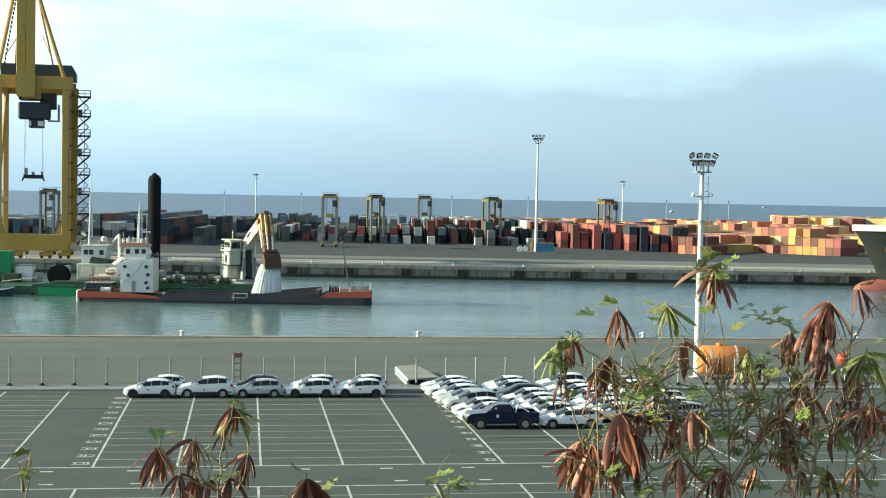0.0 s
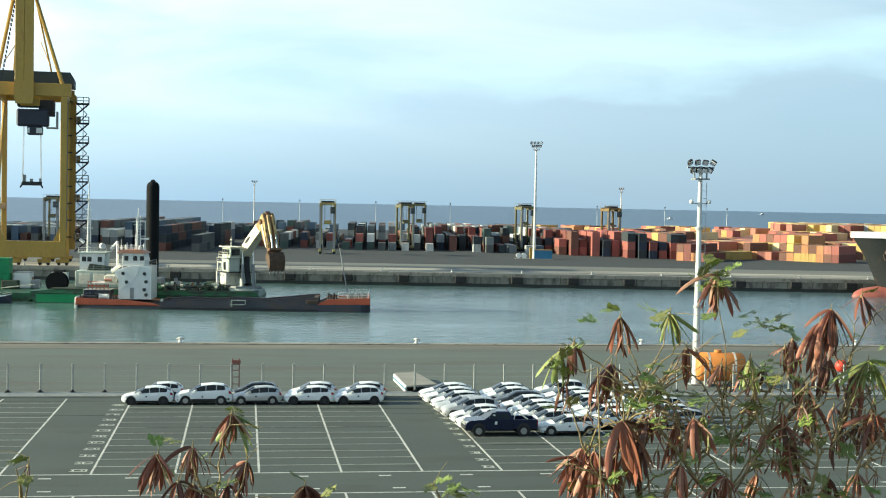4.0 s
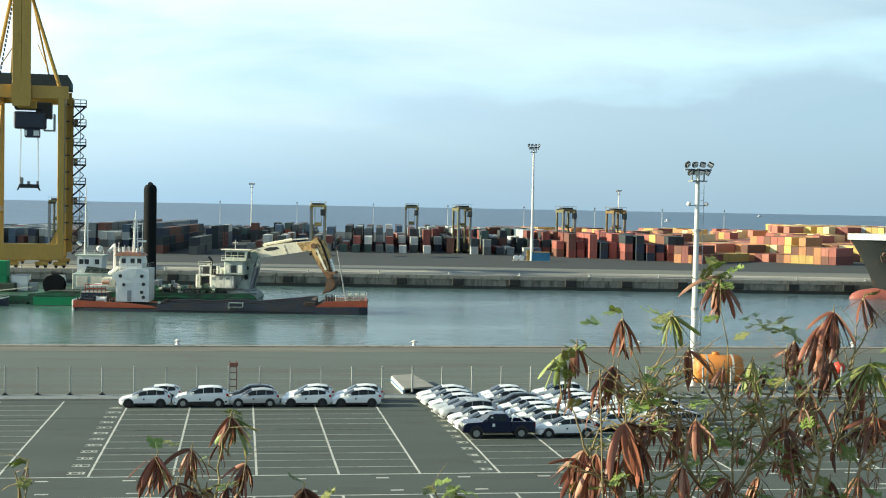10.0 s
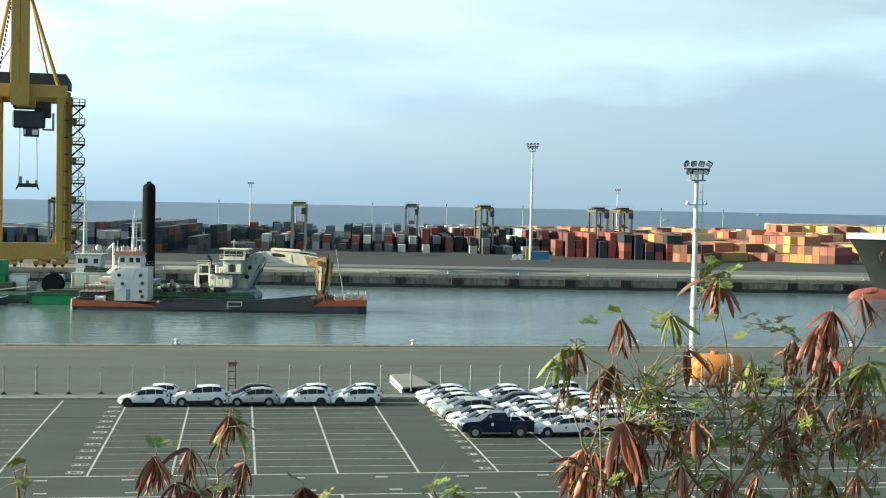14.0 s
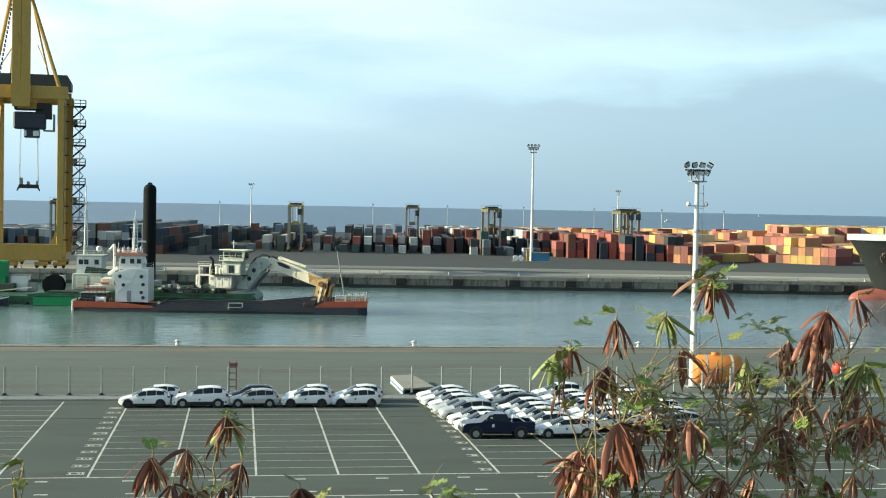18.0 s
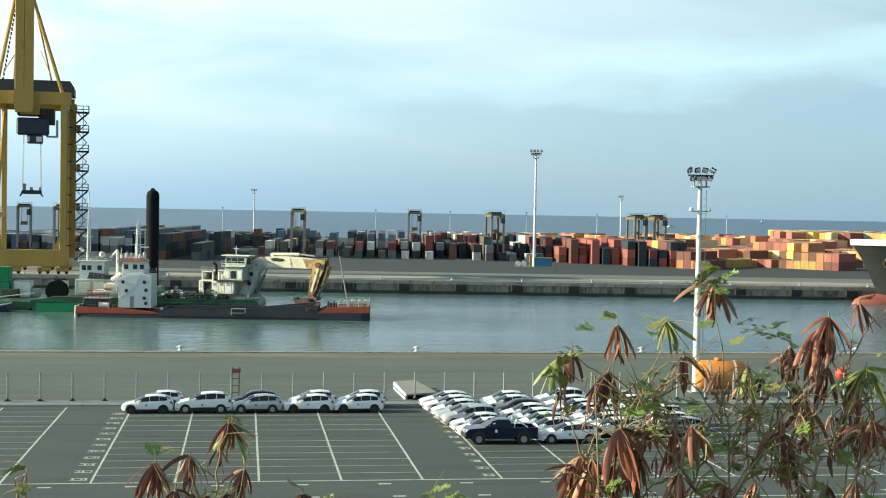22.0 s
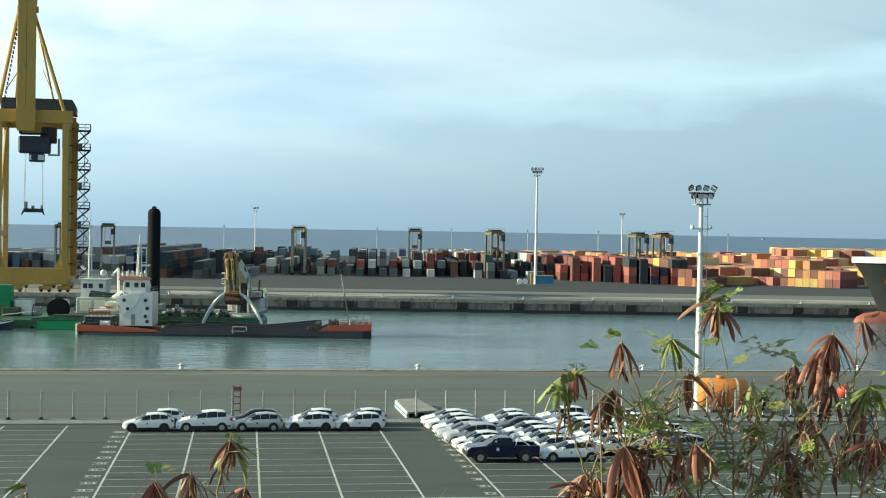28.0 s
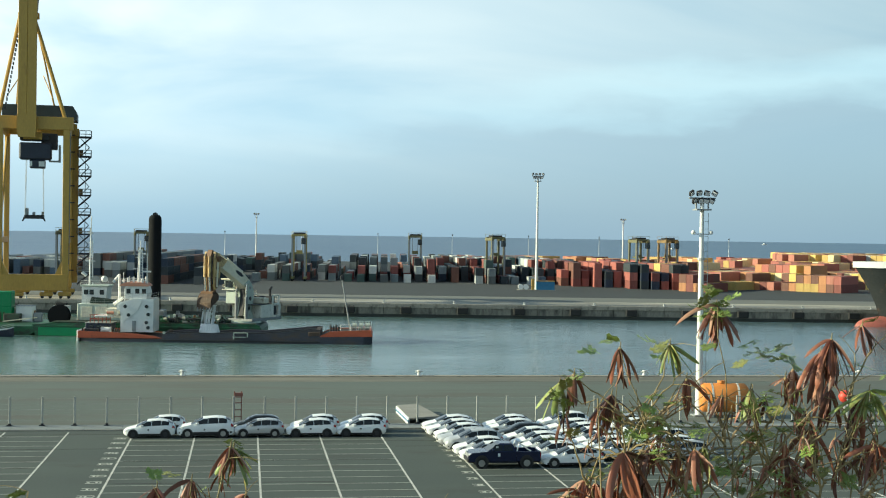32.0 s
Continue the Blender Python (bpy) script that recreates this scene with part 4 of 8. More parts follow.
def lamp_mast(m, height, r, lamps, label, paint=WHITE_STEEL, rings=1, box=False):
    c = thing("lamp_mast", label, "lamp mast", m, "lamp masts")
    n = 14
    part("mast", B().loft([[(rr * math.cos(6.283 * i / n), rr * math.sin(6.283 * i / n), z) for i in range(n)] for z, rr in ((0, r), (height * 0.35, r * 0.8), (height, r * 0.5))]), paint, c, smooth=True)
    part("base_plate", B().box(-r * 1.7, r * 1.7, -r * 1.7, r * 1.7, 0, 0.12, 0.02), GREY_STEEL, c)
    k = r / 0.36 if rings > 1 else 1.3
    w = 0.32 * lamps * k
    part("head_frame", B().box(-w, w, -0.1, 0.1, height - 0.2, height - 0.05).box(-w * 0.55, w * 0.55, -w * 0.5, w * 0.5, height - 1.25 * k, height - 1.12 * k).box(-w * 0.5, -w * 0.42, -0.1, 0.1, height - 1.2 * k, height - 0.1).box(w * 0.42, w * 0.5, -0.1, 0.1, height - 1.2 * k, height - 0.1), GREY_STEEL, c)
    for i in range(lamps):
        a = -1 + (2 * i + 1) / lamps
        for tier in ((0.3, -0.4) if rings > 1 else (0.12,)):
            x = a * w * (1.15 if tier > 0 else 0.85)
            mm = pose(x, -0.22 * k, height + tier * k, 30, a * 42, -a * 30) @ Matrix.Scale(k, 4)
            l = part("floodlight", B().box(-0.27, 0.27, -0.14, 0.14, -0.2, 0.3, 0.05, mm), DARK_STEEL, c)
            part("lens", B().box(-0.23, 0.23, -0.165, -0.145, -0.16, 0.26, 0, mm), LAMP_GLASS, l)
    if rings > 1 and height < 30:
        part("lower_bracket", B().box(-0.85, 0.85, -0.05, 0.05, height - 3.5, height - 3.42), GREY_STEEL, c)
        for x in (-0.85, 0.85):
            part("camera_housing", B().ball((x, -0.1, height - 3.3), 0.22, 10), WHITE_STEEL, c, smooth=True)
        rungs = B()
        for q in range(24):
            rungs.box(0.28, 0.62, -0.02, 0.02, 2 + q * 0.7, 2.04 + q * 0.7)
        rungs.box(0.6, 0.64, -0.03, 0.03, 2, height - 1.5)
        part("ladder", rungs, GALV, c)
        for z in (7.2, 14.5):
            part("collar", B().tube((0, 0, z), (0, 0, z + 0.25), r * 1.05, n=14), GALV, c)
    return c


yard()
CARRIERS = {}
for key, u, v, rz, paint, word in (("a", 15.2, 105, 0, CARRIER_YELLOW, "faded yellow"), ("b", 29, 150, 12, CARRIER_OLIVE, "weathered olive"), ("c", 46.6, 160, 0, CARRIER_OLIVE, "weathered olive"),
                                   ("d", 69.6, 150, 12, CARRIER_OLIVE, "weathered olive"), ("e", 111.6, 160, 12, BROWN_YELLOW, "dull yellow"),
                                   ("f", -77.9, 135, 0, CARRIER_OLIVE, "weathered olive"), ("g", -110, 150, 12, CARRIER_OLIVE, "weathered olive")):
    CARRIERS[key] = carrier(far(u, v, 0.02, rz), paint, f"{word} straddle carrier with tall open portal frame among the containers")


def masts():
    lamp_mast(far(78.1, 93, 0), 34.6, 0.5, 4, "tall pale steel lamp mast in the far yard", rings=2)
    lamp_mast(pose(41.95, 121.5, 0.0), 20.4, 0.36, 4, "white steel lamp mast with eight floodlights beside the near fence", rings=2)
    for u in (-26.1, 140.8):
        lamp_mast(far(u, 300, 0), 24.2, 0.4, 3, "thin lamp mast far behind the containers")
    for u in (-54.3, -13, 28.2, 68.6, 110.2, 148.9, 186.1, 220.5):
        lamp_mast(far(u, 420, 0), 15.8, 0.17, 1, "thin lamp post at the far edge of the yard")


masts()


# ---- quay crane ----
def quay_crane():
    """Ship-to-shore crane on the far quay with its boom raised; the portal faces the water."""
    c = thing("quay_crane", "yellow steel container quay crane with raised boom", "crane", far(-50.4, 5, 0, 10.5))
    Y = CRANE_YELLOW
    hw = 7.5
    for x in (-hw, hw):
        part("leg", B().box(x - 0.75, x + 0.75, -0.8, 0.8, 5.0, 41.0, 0.08), Y, c, "yellow box-section leg")
        part("leg", B().box(x - 0.6, x + 0.6, 19.2, 20.8, 3.8, 41.0, 0.08), Y, c)
        part("side_beam", B().box(x - 0.5, x + 0.5, 0.8, 19.2, 13.0, 14.3, 0.06), Y, c)
        part("side_beam", B().box(x - 0.5, x + 0.5, 0.8, 19.2, 39.2, 41.2, 0.06), Y, c)
        part("diagonal", B().tube((x, 1, 14.2), (x, 19, 38.8), 0.35), Y, c, smooth=True)
        s = -1 if x < 0 else 1
        part("gusset", B().prism([(x - s * 0.7, 5.6), (x - s * 2.4, 5.6), (x - s * 0.7, 9.0)], -0.5, 0.5), Y, c)
    for y in (0, 20):
        part("sill_beam", B().box(-hw - 0.7, hw + 0.7, y - 0.9, y + 0.9, 1.9, 5.7 if y == 0 else 4.0, 0.1), Y, c)
        part("portal_beam", B().box(-hw - 0.9, hw + 1.6, y - 0.9, y + 0.9, 39.6, 42.6, 0.1), Y, c)
        for x in (-hw, -hw + 4.2, hw - 4.2, hw):
            b = part("bogie", B().box(x - 1.5, x + 1.5, y - 0.6, y + 0.6, 0.6, 1.5, 0.15).box(x - 0.5, x + 0.5, y - 0.5, y + 0.5, 1.5, 1.9), Y, c)
            for k in (-0.9, 0.9):
                part("wheel", B().tube((x + k, y - 0.35, 0.42), (x + k, y + 0.35, 0.42), 0.4, n=12), DARK_STEEL, b)
    # raised boom, seen end on
    for x in (-2.45, -0.37):
        part("boom_girder", B().box(x - 1.02, x + 1.02, -2.3, -0.9, 40.5, 78, 0.08), Y, c)
    part("boom_foot", B().prism([(-3.3, 37.6), (0.5, 37.6), (0.75, 39.2), (0.75, 42.9), (-3.6, 42.9), (-3.6, 39.2)], -2.5, -1.0), Y, c)
    ties = B()
    for z in (46, 52, 58, 64, 70):
        ties.bar((-3.4, -1.6, z), (0.6, -1.6, z), 0.35, 0.5)
    part("boom_tie", ties, Y, c)
    # apex frame and stays
    for s in (-1, 1):
        part("apex_strut", B().tube((s * hw - 0.4, 0.2, 42.4), (s * 1.6 - 1.8, 0.6, 66), 0.45, 0.4), Y, c, smooth=True)
        part("back_stay", B().tube((s * 4.4 - 0.4, 12, 46), (s * 1.4 - 1.4, 1.2, 66), 0.22), Y, c, smooth=True)
        part("forestay", B().tube((s * 1.8 - 1.4, 0.6, 66), (s * 2.6 - 1.4, -1.5, 75), 0.16), DARK_STEEL, c)
        part("brace", B().tube((s * 2.6 - 1, 8, 53), (s * 5.2 - 1, 0.4, 47), 0.12), Y, c, smooth=True)
    part("apex_beam", B().box(-3.8, 1.0, 0.0, 1.2, 65.4, 66.8, 0.08), Y, c)
    # stay links and cable loops hanging beside the boom
    ch = B()
    for k in range(24):
        z = 44 + k * 1.05
        ch.box(-6.6 + k * 0.17, -6.25 + k * 0.17, 0.4, 0.7, z, z + 0.75)
    part("cable_chain", ch, DARK_STEEL, c, "dark festoon chain")
    # machinery house, trolley with cab, spreader on its ropes
    part("machinery_house", B().prism([(-8.0, 42.7), (hw + 1.9, 42.7), (hw + 1.9, 44.6), (hw + 0.9, 46.2), (-8.0, 46.2)], 10, 19), CRANE_DARK, c, "dark green machinery house")
    part("trolley_frame", B().box(-3.2, 3.4, 1.5, 7.5, 37.2, 38.6, 0.1).box(1.6, 5.2, 2.2, 6.8, 35.2, 38.9, 0.15), DARK_STEEL, c, "dark trolley frame")
    part("trolley_beam", B().box(-2.4, 1.9, 0.8, 2.0, 37.3, 39.2, 0.1), Y, c)
    part("operator_cab", B().box(-3.3, 4.0, 1.0, 4.5, 32.6, 36.6, 0.35).box(-0.9, 2.6, 1.2, 4.2, 30.6, 32.6, 0.2), BOX_BLUE, c, "navy trolley house and driver's cab")
    part("cab_window", B().box(1.2, 2.5, 1.17, 1.2, 31.0, 32.2), WHITE_STEEL, c)
    part("cab_window", B().box(-0.8, -0.3, 1.17, 1.2, 31.0, 32.2), WHITE_STEEL, c)
    part("catwalk", B().box(3.4, 6.0, 2, 5, 32.2, 32.5).box(5.6, 6.0, 2, 5, 32.5, 36.2), GREY_STEEL, c)
    for x in (-1.9, 2.3):
        for y in (1.8, 4.4):
            part("hoist_rope", B().tube((x, y, 20.2), (x * 0.9, y, 32.8), 0.05, n=4), GREY_STEEL, c)
    sp = part("spreader", B().box(-2.0, 2.4, 1.4, 1.9, 18.7, 19.6, 0.08).box(-2.0, 2.4, 4.3, 4.8, 18.7, 19.6, 0.08).box(-0.6, 1.0, 1.9, 4.3, 18.9, 19.5), DARK_STEEL, c, "dark container spreader hanging on ropes")
    part("headblock", B().box(-1.9, -1.2, 1.6, 4.6, 19.6, 21.2, 0.1).box(-0.2, 0.4, 2, 4, 19.6, 20.3, 0.05).box(1.9, 2.3, 1.6, 4.6, 19.6, 20.4, 0.05), GREY_STEEL, sp)
    part("flipper", B().prism([(-2.0, 19.4), (-2.5, 18.1), (-2.2, 18.1), (-1.7, 18.9)], 1.5, 1.9).prism([(2.4, 19.4), (2.9, 18.1), (2.6, 18.1), (2.1, 18.9)], 1.5, 1.9), DARK_STEEL, sp)
    # stair tower on the right-hand rear leg
    x0 = hw + 2.0
    for k in range(8):
        z = 5.2 + k * 4.85
        f = part("stair_landing", B().box(x0, x0 + 3.1, 19.0, 21.4, z, z + 0.4), DARK_STEEL, c)
        cage = B()
        rail(cage, [(x0 + 0.2, 19.0, z + 0.1), (x0 + 3.05, 19.0, z + 0.1), (x0 + 3.05, 21.4, z + 0.1)], 1.7, 0.1)
        part("handrail", cage, GREY_STEEL, f)
        part("bracket", B().bar((x0, 19.1, z - 2.6), (x0 + 2.9, 19.1, z), 0.3, 0.4), DARK_STEEL, f)
        if k % 2 == 0:
            part("landing_box", B().box(x0 - 0.3, x0 + 1.1, 19.2, 21.0, z + 0.4, z + 1.9, 0.05), BROWN_YELLOW, f)
        if k < 7:
            part("stair_flight", B().bar((x0 + 0.4, 20.4, z + 0.15), (x0 + 2.6, 20.4, z + 2.5), 0.7, 0.2).bar((x0 + 2.6, 19.9, z + 2.5), (x0 + 0.4, 19.9, z + 4.85), 0.7, 0.2), GREY_STEEL, c)
    part("stair_post", B().box(x0 + 1.6, x0 + 1.75, 20.9, 21.05, 1, 41), GREY_STEEL, c)
    part("lift_shaft", B().box(hw + 0.1, hw + 2.0, 20.8, 22.2, 3, 41.5, 0.06), Y, c, "ochre lift shaft")
    for k in range(9):
        part("pipe_clamp", B().box(hw - 0.9, hw + 1.2, 18.9, 19.15, 6 + k * 4.2, 6.3 + k * 4.2), DARK_STEEL, c)
    # cable guide and ladder along the front leg
    part("leg_ladder", B().box(hw + 0.78, hw + 0.92, -0.2, 0.2, 8, 39), GREY_STEEL, c)
    return c


quay_crane()


# ---- vessels ----
def window(b, x0, x1, y, z0, z1):
    return b.box(x0, x1, y - 0.03, y + 0.03, z0, z1, 0.02)


def hopper_barge():
    """Self-propelled hopper barge lying alongside the dredger."""
    g = thing("hopper_barge", "black and orange-red hopper barge with white wheelhouse, afloat", "barge", far(0, -79.1, 0))
    Wd = 10.0

    def shell(u0, u1, rake0, rake1, top0, top1, z0=-6.0):
        rings = []
        for k in range(7):
            s = k / 6
            u = u0 + (u1 - u0) * s
            top = top0 + (top1 - top0) * s
            e0 = max(0, 1 - s * 5) if rake0 else 0
            e1 = max(0, 1 - (1 - s) * 5) if rake1 else 0
            ins = 1.6 * (e0 ** 1.5 + e1 ** 1.5)
            rings.append([(u, ins, z0), (u, Wd - ins, z0), (u, Wd - ins * 0.7, top), (u, ins * 0.7, top)])
        return B().loft(rings)

    part("bow_hull", shell(-20.8, -6.4, 1, 0, -2.45, -2.45), HULL_BLACK, g)
    strake = [(-20.9, -2.3), (-6.4, -2.3), (-7.4, -1.95), (-12, -1.45), (-20.6, -1.15)]
    for y in (0.05, Wd - 0.35):
        part("bow_strake", B().prism(strake, y, y + 0.3), HULL_RED, g, "orange-red bow bulwark")
    part("bow_strake", B().box(-20.85, -20.5, 0.35, Wd - 0.35, -2.4, -1.17), HULL_RED, g)
    part("foredeck", B().prism([(-20.5, -2.45), (-6.4, -2.45), (-7.5, -2.05), (-12, -1.6), (-20.5, -1.4)], 0.36, Wd - 0.36), RUST, g, "dark stained foredeck")
    part("winch", B().tube((-16.9, 1.4, -0.95), (-15.6, 1.4, -0.95), 0.42, n=12).box(-17.1, -16.9, 1.0, 1.8, -1.5, -0.5).box(-15.6, -15.4, 1.0, 1.8, -1.5, -0.5), WHITE_STEEL, g, "white mooring winch", smooth=True)
    for x in (-20.2, -14.6):
        part("bitts", B().tube((x, 0.8, -1.5), (x, 0.8, -0.7), 0.16, n=8).tube((x + 0.5, 0.8, -1.5), (x + 0.5, 0.8, -0.7), 0.16, n=8), DARK_STEEL, g)
    part("deck_hatch", B().box(-19.9, -17.6, 0.9, 2.2, -1.5, -0.85, 0.08), DARK_STEEL, g)
    part("flag_staff", B().tube((-13.3, 2.4, -1.2), (-13.3, 2.4, 6.2), 0.08, 0.06, n=8), WHITE_STEEL, g, "slim white pole", smooth=True)
    part("stern_hull", shell(21.0, 30.1, 0, 1, -1.75, -1.55), HULL_BLACK, g)
    part("stern_strake", B().prism([(20.6, -1.75), (30.15, -1.6), (29.9, -0.45), (22.8, -0.75)], 0.05, 0.4), HULL_RED, g, "orange-red stern bulwark")
    part("afterdeck", B().prism([(20.6, -1.78), (29.9, -1.62), (29.6, -0.7), (22.8, -0.95)], 0.4, Wd - 0.4), RUST, g, "dark stained afterdeck")
    part("stern_strake", B().prism([(20.6, -1.75), (30.15, -1.6), (29.9, -0.45), (22.8, -0.75)], Wd - 0.4, Wd - 0.05), HULL_RED, g)
    part("stern_strake", B().box(29.6, 29.95, 0.4, Wd - 0.4, -1.6, -0.46), HULL_RED, g)
    part("stem_fender", B().box(-21.15, -20.75, 0.6, Wd - 0.6, -3.4, -1.05, 0.1), WHITE_STEEL, g, "white stem fender")
    # the open hopper
    side = [(-6.4, -6), (21.0, -6), (21.0, -0.45), (20.2, -0.4), (14, -1.05), (10.5, -1.35), (6, -1.2), (2, -1.5), (-2, -1.3), (-6.4, -1.6)]
    part("hopper_side", B().prism(side, 0.0, 1.1), HULL_BLACK, g, "scraped black hull side streaked with rust")
    part("hopper_side", B().prism(side, Wd - 1.1, Wd), HULL_BLACK, g)
    part("hopper_lip", B().prism([(-6.4, -1.58), (-2, -1.28), (2, -1.48), (6, -1.18), (10.5, -1.33), (14, -1.03), (20.2, -0.38), (20.2, -0.2), (14, -0.85), (10.5, -1.15), (6, -1.02), (2, -1.3), (-2, -1.1), (-6.4, -1.4)], 0.02, 0.5), DARK_STEEL, g)
    part("hopper_floor", B().box(-6.4, 21, 1.1, Wd - 1.1, -5.9, -2.9), RUST, g, "muddy hopper load")
    part("hopper_bulkhead", B().box(20.2, 21.0, 1.1, Wd - 1.1, -5.9, -0.6).box(-6.4, -5.8, 1.1, Wd - 1.1, -5.9, -1.4), RUST, g)
    part("rubbing_bar", B().box(-6.4, 21, -0.14, 0.0, -2.75, -2.5, 0.03), DARK_STEEL, g)
    part("boarding_frame", B().box(6.0, 8.5, -0.4, -0.02, -1.22, -1.1).box(6.0, 6.14, -0.4, -0.02, -2.3, -1.22).box(8.36, 8.5, -0.4, -0.02, -1.9, -1.22).box(5.8, 8.2, -0.4, -0.02, -1.95, -1.85), PALE_GREEN, g)
    # wheelhouse, moved forward as a whole
    before = set(g.children)
    part("house", B().prism([(-12.6, -1.4), (-6.9, -1.4), (-6.9, 4.4), (-10.6, 4.5), (-13.2, 3.6), (-13.3, 2.6), (-12.6, 2.2)], 2.0, 8.0), WHITE_STEEL, g, "white superstructure")
    part("side_wing", B().prism([(-12.2, 0.2), (-9.6, 2.4), (-8.8, 4.42), (-10.4, 4.42), (-13.0, 3.4)], 1.86, 2.0), WHITE_STEEL, g)
    part("boat_deck", B().box(-17.2, -13.8, 2.2, 7.8, 1.2, 1.4, 0.05), WHITE_STEEL, g)
    part("deck_locker", B().box(-18.9, -14.4, 3.0, 7.2, -1.4, 0.0, 0.1), BOX_BLUE, g, "navy deck locker")
    part("locker_rim", B().box(-19.0, -14.3, 2.9, 7.3, 0.0, 0.1, 0.03), GREY_STEEL, g)
    for x in (-18.3, -17.0, -15.7):
        part("locker_window", window(B(), x, x + 0.8, 2.98, -0.75, -0.25), GLASS, g)
    frame_bars = B().bar((-18.2, 3.2, 0.75), (-14.5, 3.2, 0.75), 0.14, 0.2).bar((-18.2, 3.2, 1.45), (-14.5, 3.2, 1.45), 0.12, 0.14)
    for k in range(6):
        frame_bars.bar((-18.1 + k * 0.7, 3.2, 0.1), (-18.1 + k * 0.7, 3.2, 1.45), 0.12, 0.12)
    part("lifting_frame", frame_bars, HULL_RED, g, "red lifting frame")
    part("deck_box", B().box(-15.1, -12.9, 2.3, 4.6, 1.4, 2.7, 0.08), CREAM_STEEL, g, "cream deck box")
    part("life_raft", B().tube((-15.0, 2.1, 1.9), (-13.8, 2.1, 1.9), 0.26, n=10), ROOF_ORANGE, g, smooth=True)
    for x, z in ((-11.8, 3.1), (-11.2, 1.6), (-8.1, 3.1), (-7.8, 1.7), (-8.1, 0.3), (-7.8, -0.6)):
        w = part("porthole", B().tube((x, 1.84, z), (x, 2.02, z), 0.34, n=12), GREY_STEEL, g)
        part("pane", B().tube((x, 1.8, z), (x, 1.86, z), 0.28, n=12), GLASS, w)
    part("door", B().box(-10.6, -9.9, 1.93, 2.02, -1.3, 0.6, 0.02), GREY_STEEL, g)
    part("bridge", B().prism([(-11.9, 4.4), (-8.3, 4.4), (-8.1, 5.4), (-8.4, 6.6), (-11.9, 6.6), (-12.2, 5.4)], 2.6, 7.4), WHITE_STEEL, g, "white bridge with dark windows")
    for x in (-11.75, -10.2, -9.05):
        part("bridge_window", window(B(), x, x + 0.72, 2.58, 5.3, 6.15), GLASS, g)
    part("bridge_roof", B().prism([(-13.0, 6.6), (-8.0, 6.6), (-8.5, 7.0), (-9.2, 7.25), (-11.8, 7.25), (-12.6, 7.0)], 2.3, 7.7), ROOF_ORANGE, g, "faded orange bridge roof")
    part("rail", rail(B(), [(-13.2, 2.2, 3.6), (-10.6, 2.1, 4.5), (-7.0, 2.1, 4.5), (-7.0, 7.9, 4.5)], 0.9, 0.018), GALV, g)
    part("rail", rail(B(), [(-13.0, 2.4, 7.2), (-8.0, 2.4, 7.2)], 0.8, 0.025), WHITE_STEEL, g)
    for x, r, h in ((-12.4, 0.2, 0.5), (-11.6, 0.28, 0.7), (-10.7, 0.18, 0.9), (-9.2, 0.3, 0.5), (-8.5, 0.16, 1.0)):
        part("roof_gear", B().tube((x, 3.6, 7.2), (x, 3.6, 7.2 + h), r, n=10).ball((x, 3.6, 7.2 + h), r * 0.9, 8), WHITE_STEEL, g, smooth=True)
    part("mast", B().tube((-9.9, 4.5, 7.0), (-9.7, 4.5, 14.6), 0.2, 0.07).bar((-11.0, 4.5, 9.6), (-8.6, 4.5, 9.6), 0.1, 0.12).bar((-10.6, 4.5, 11.6), (-9.0, 4.5, 11.6), 0.1, 0.12).box(-10.1, -9.5, 4.2, 4.8, 12.6, 13.0), WHITE_STEEL, g, smooth=True)
    lattice = B().tube((-9.3, 4.5, 7.0), (-9.4, 4.5, 13.2), 0.09, n=6).tube((-10.2, 4.5, 7.0), (-9.9, 4.5, 13.2), 0.09, n=6)
    for k in range(12):
        lattice.bar((-10.15, 4.5, 7.4 + k * 0.5), (-9.3, 4.5, 7.4 + k * 0.5), 0.05, 0.08)
    part("mast_ladder", lattice, WHITE_STEEL, g)
    part("radar_mast", B().tube((-8.5, 4.5, 7.0), (-8.5, 4.5, 12.4), 0.08).box(-9.4, -7.8, 4.4, 4.6, 9.0, 9.3), WHITE_STEEL, g)
    part("funnel", B().tube((-13.6, 6, 3.6), (-13.6, 6, 8.6), 0.22, n=10).tube((-14.6, 6, 3.2), (-13.0, 6, 4.4), 0.3, n=8), WHITE_STEEL, g, smooth=True)
    part("aerial", B().tube((-12.4, 3.4, 7.2), (-12.4, 3.4, 9.0), 0.06, n=5).tube((-11.4, 3.4, 7.2), (-11.4, 3.4, 8.4), 0.08, n=5), WHITE_STEEL, g)
    for ob in set(g.children) - before:
        ob.matrix_basis = pose(-1.3, 0, 0)
    # stern gear and leaning pole
    for x in (26.4, 27.6, 28.7):
        part("winch_frame", B().bar((x, 2.2, -0.7), (x + 0.3, 2.2, 0.9), 0.14, 0.14).bar((x + 0.9, 2.2, -0.7), (x + 0.7, 2.2, 0.9), 0.14, 0.14).bar((x, 2.2, 0.9), (x + 1.0, 2.2, 0.9), 0.16, 0.16).tube((x + 0.1, 3.4, 0.1), (x + 0.9, 3.4, 0.1), 0.5, n=12), PALE_GREEN, g)
    part("rail", rail(B(), [(24.5, 0.5, -0.6), (29.9, 0.5, -0.5), (29.9, 9.4, -0.5)], 1.0), WHITE_STEEL, g)
    part("stern_pole", B().tube((26.2, 4, -0.8), (24.5, 4, 8.6), 0.14, 0.1), GREY_STEEL, g, "leaning grey pole", smooth=True)
    part("pole_block", B().box(24.3, 24.9, 3.7, 4.3, 8.2, 9.0, 0.08).bar((24.6, 4, 8.9), (24.2, 4, 10.6), 0.08, 0.08), DARK_STEEL, g)
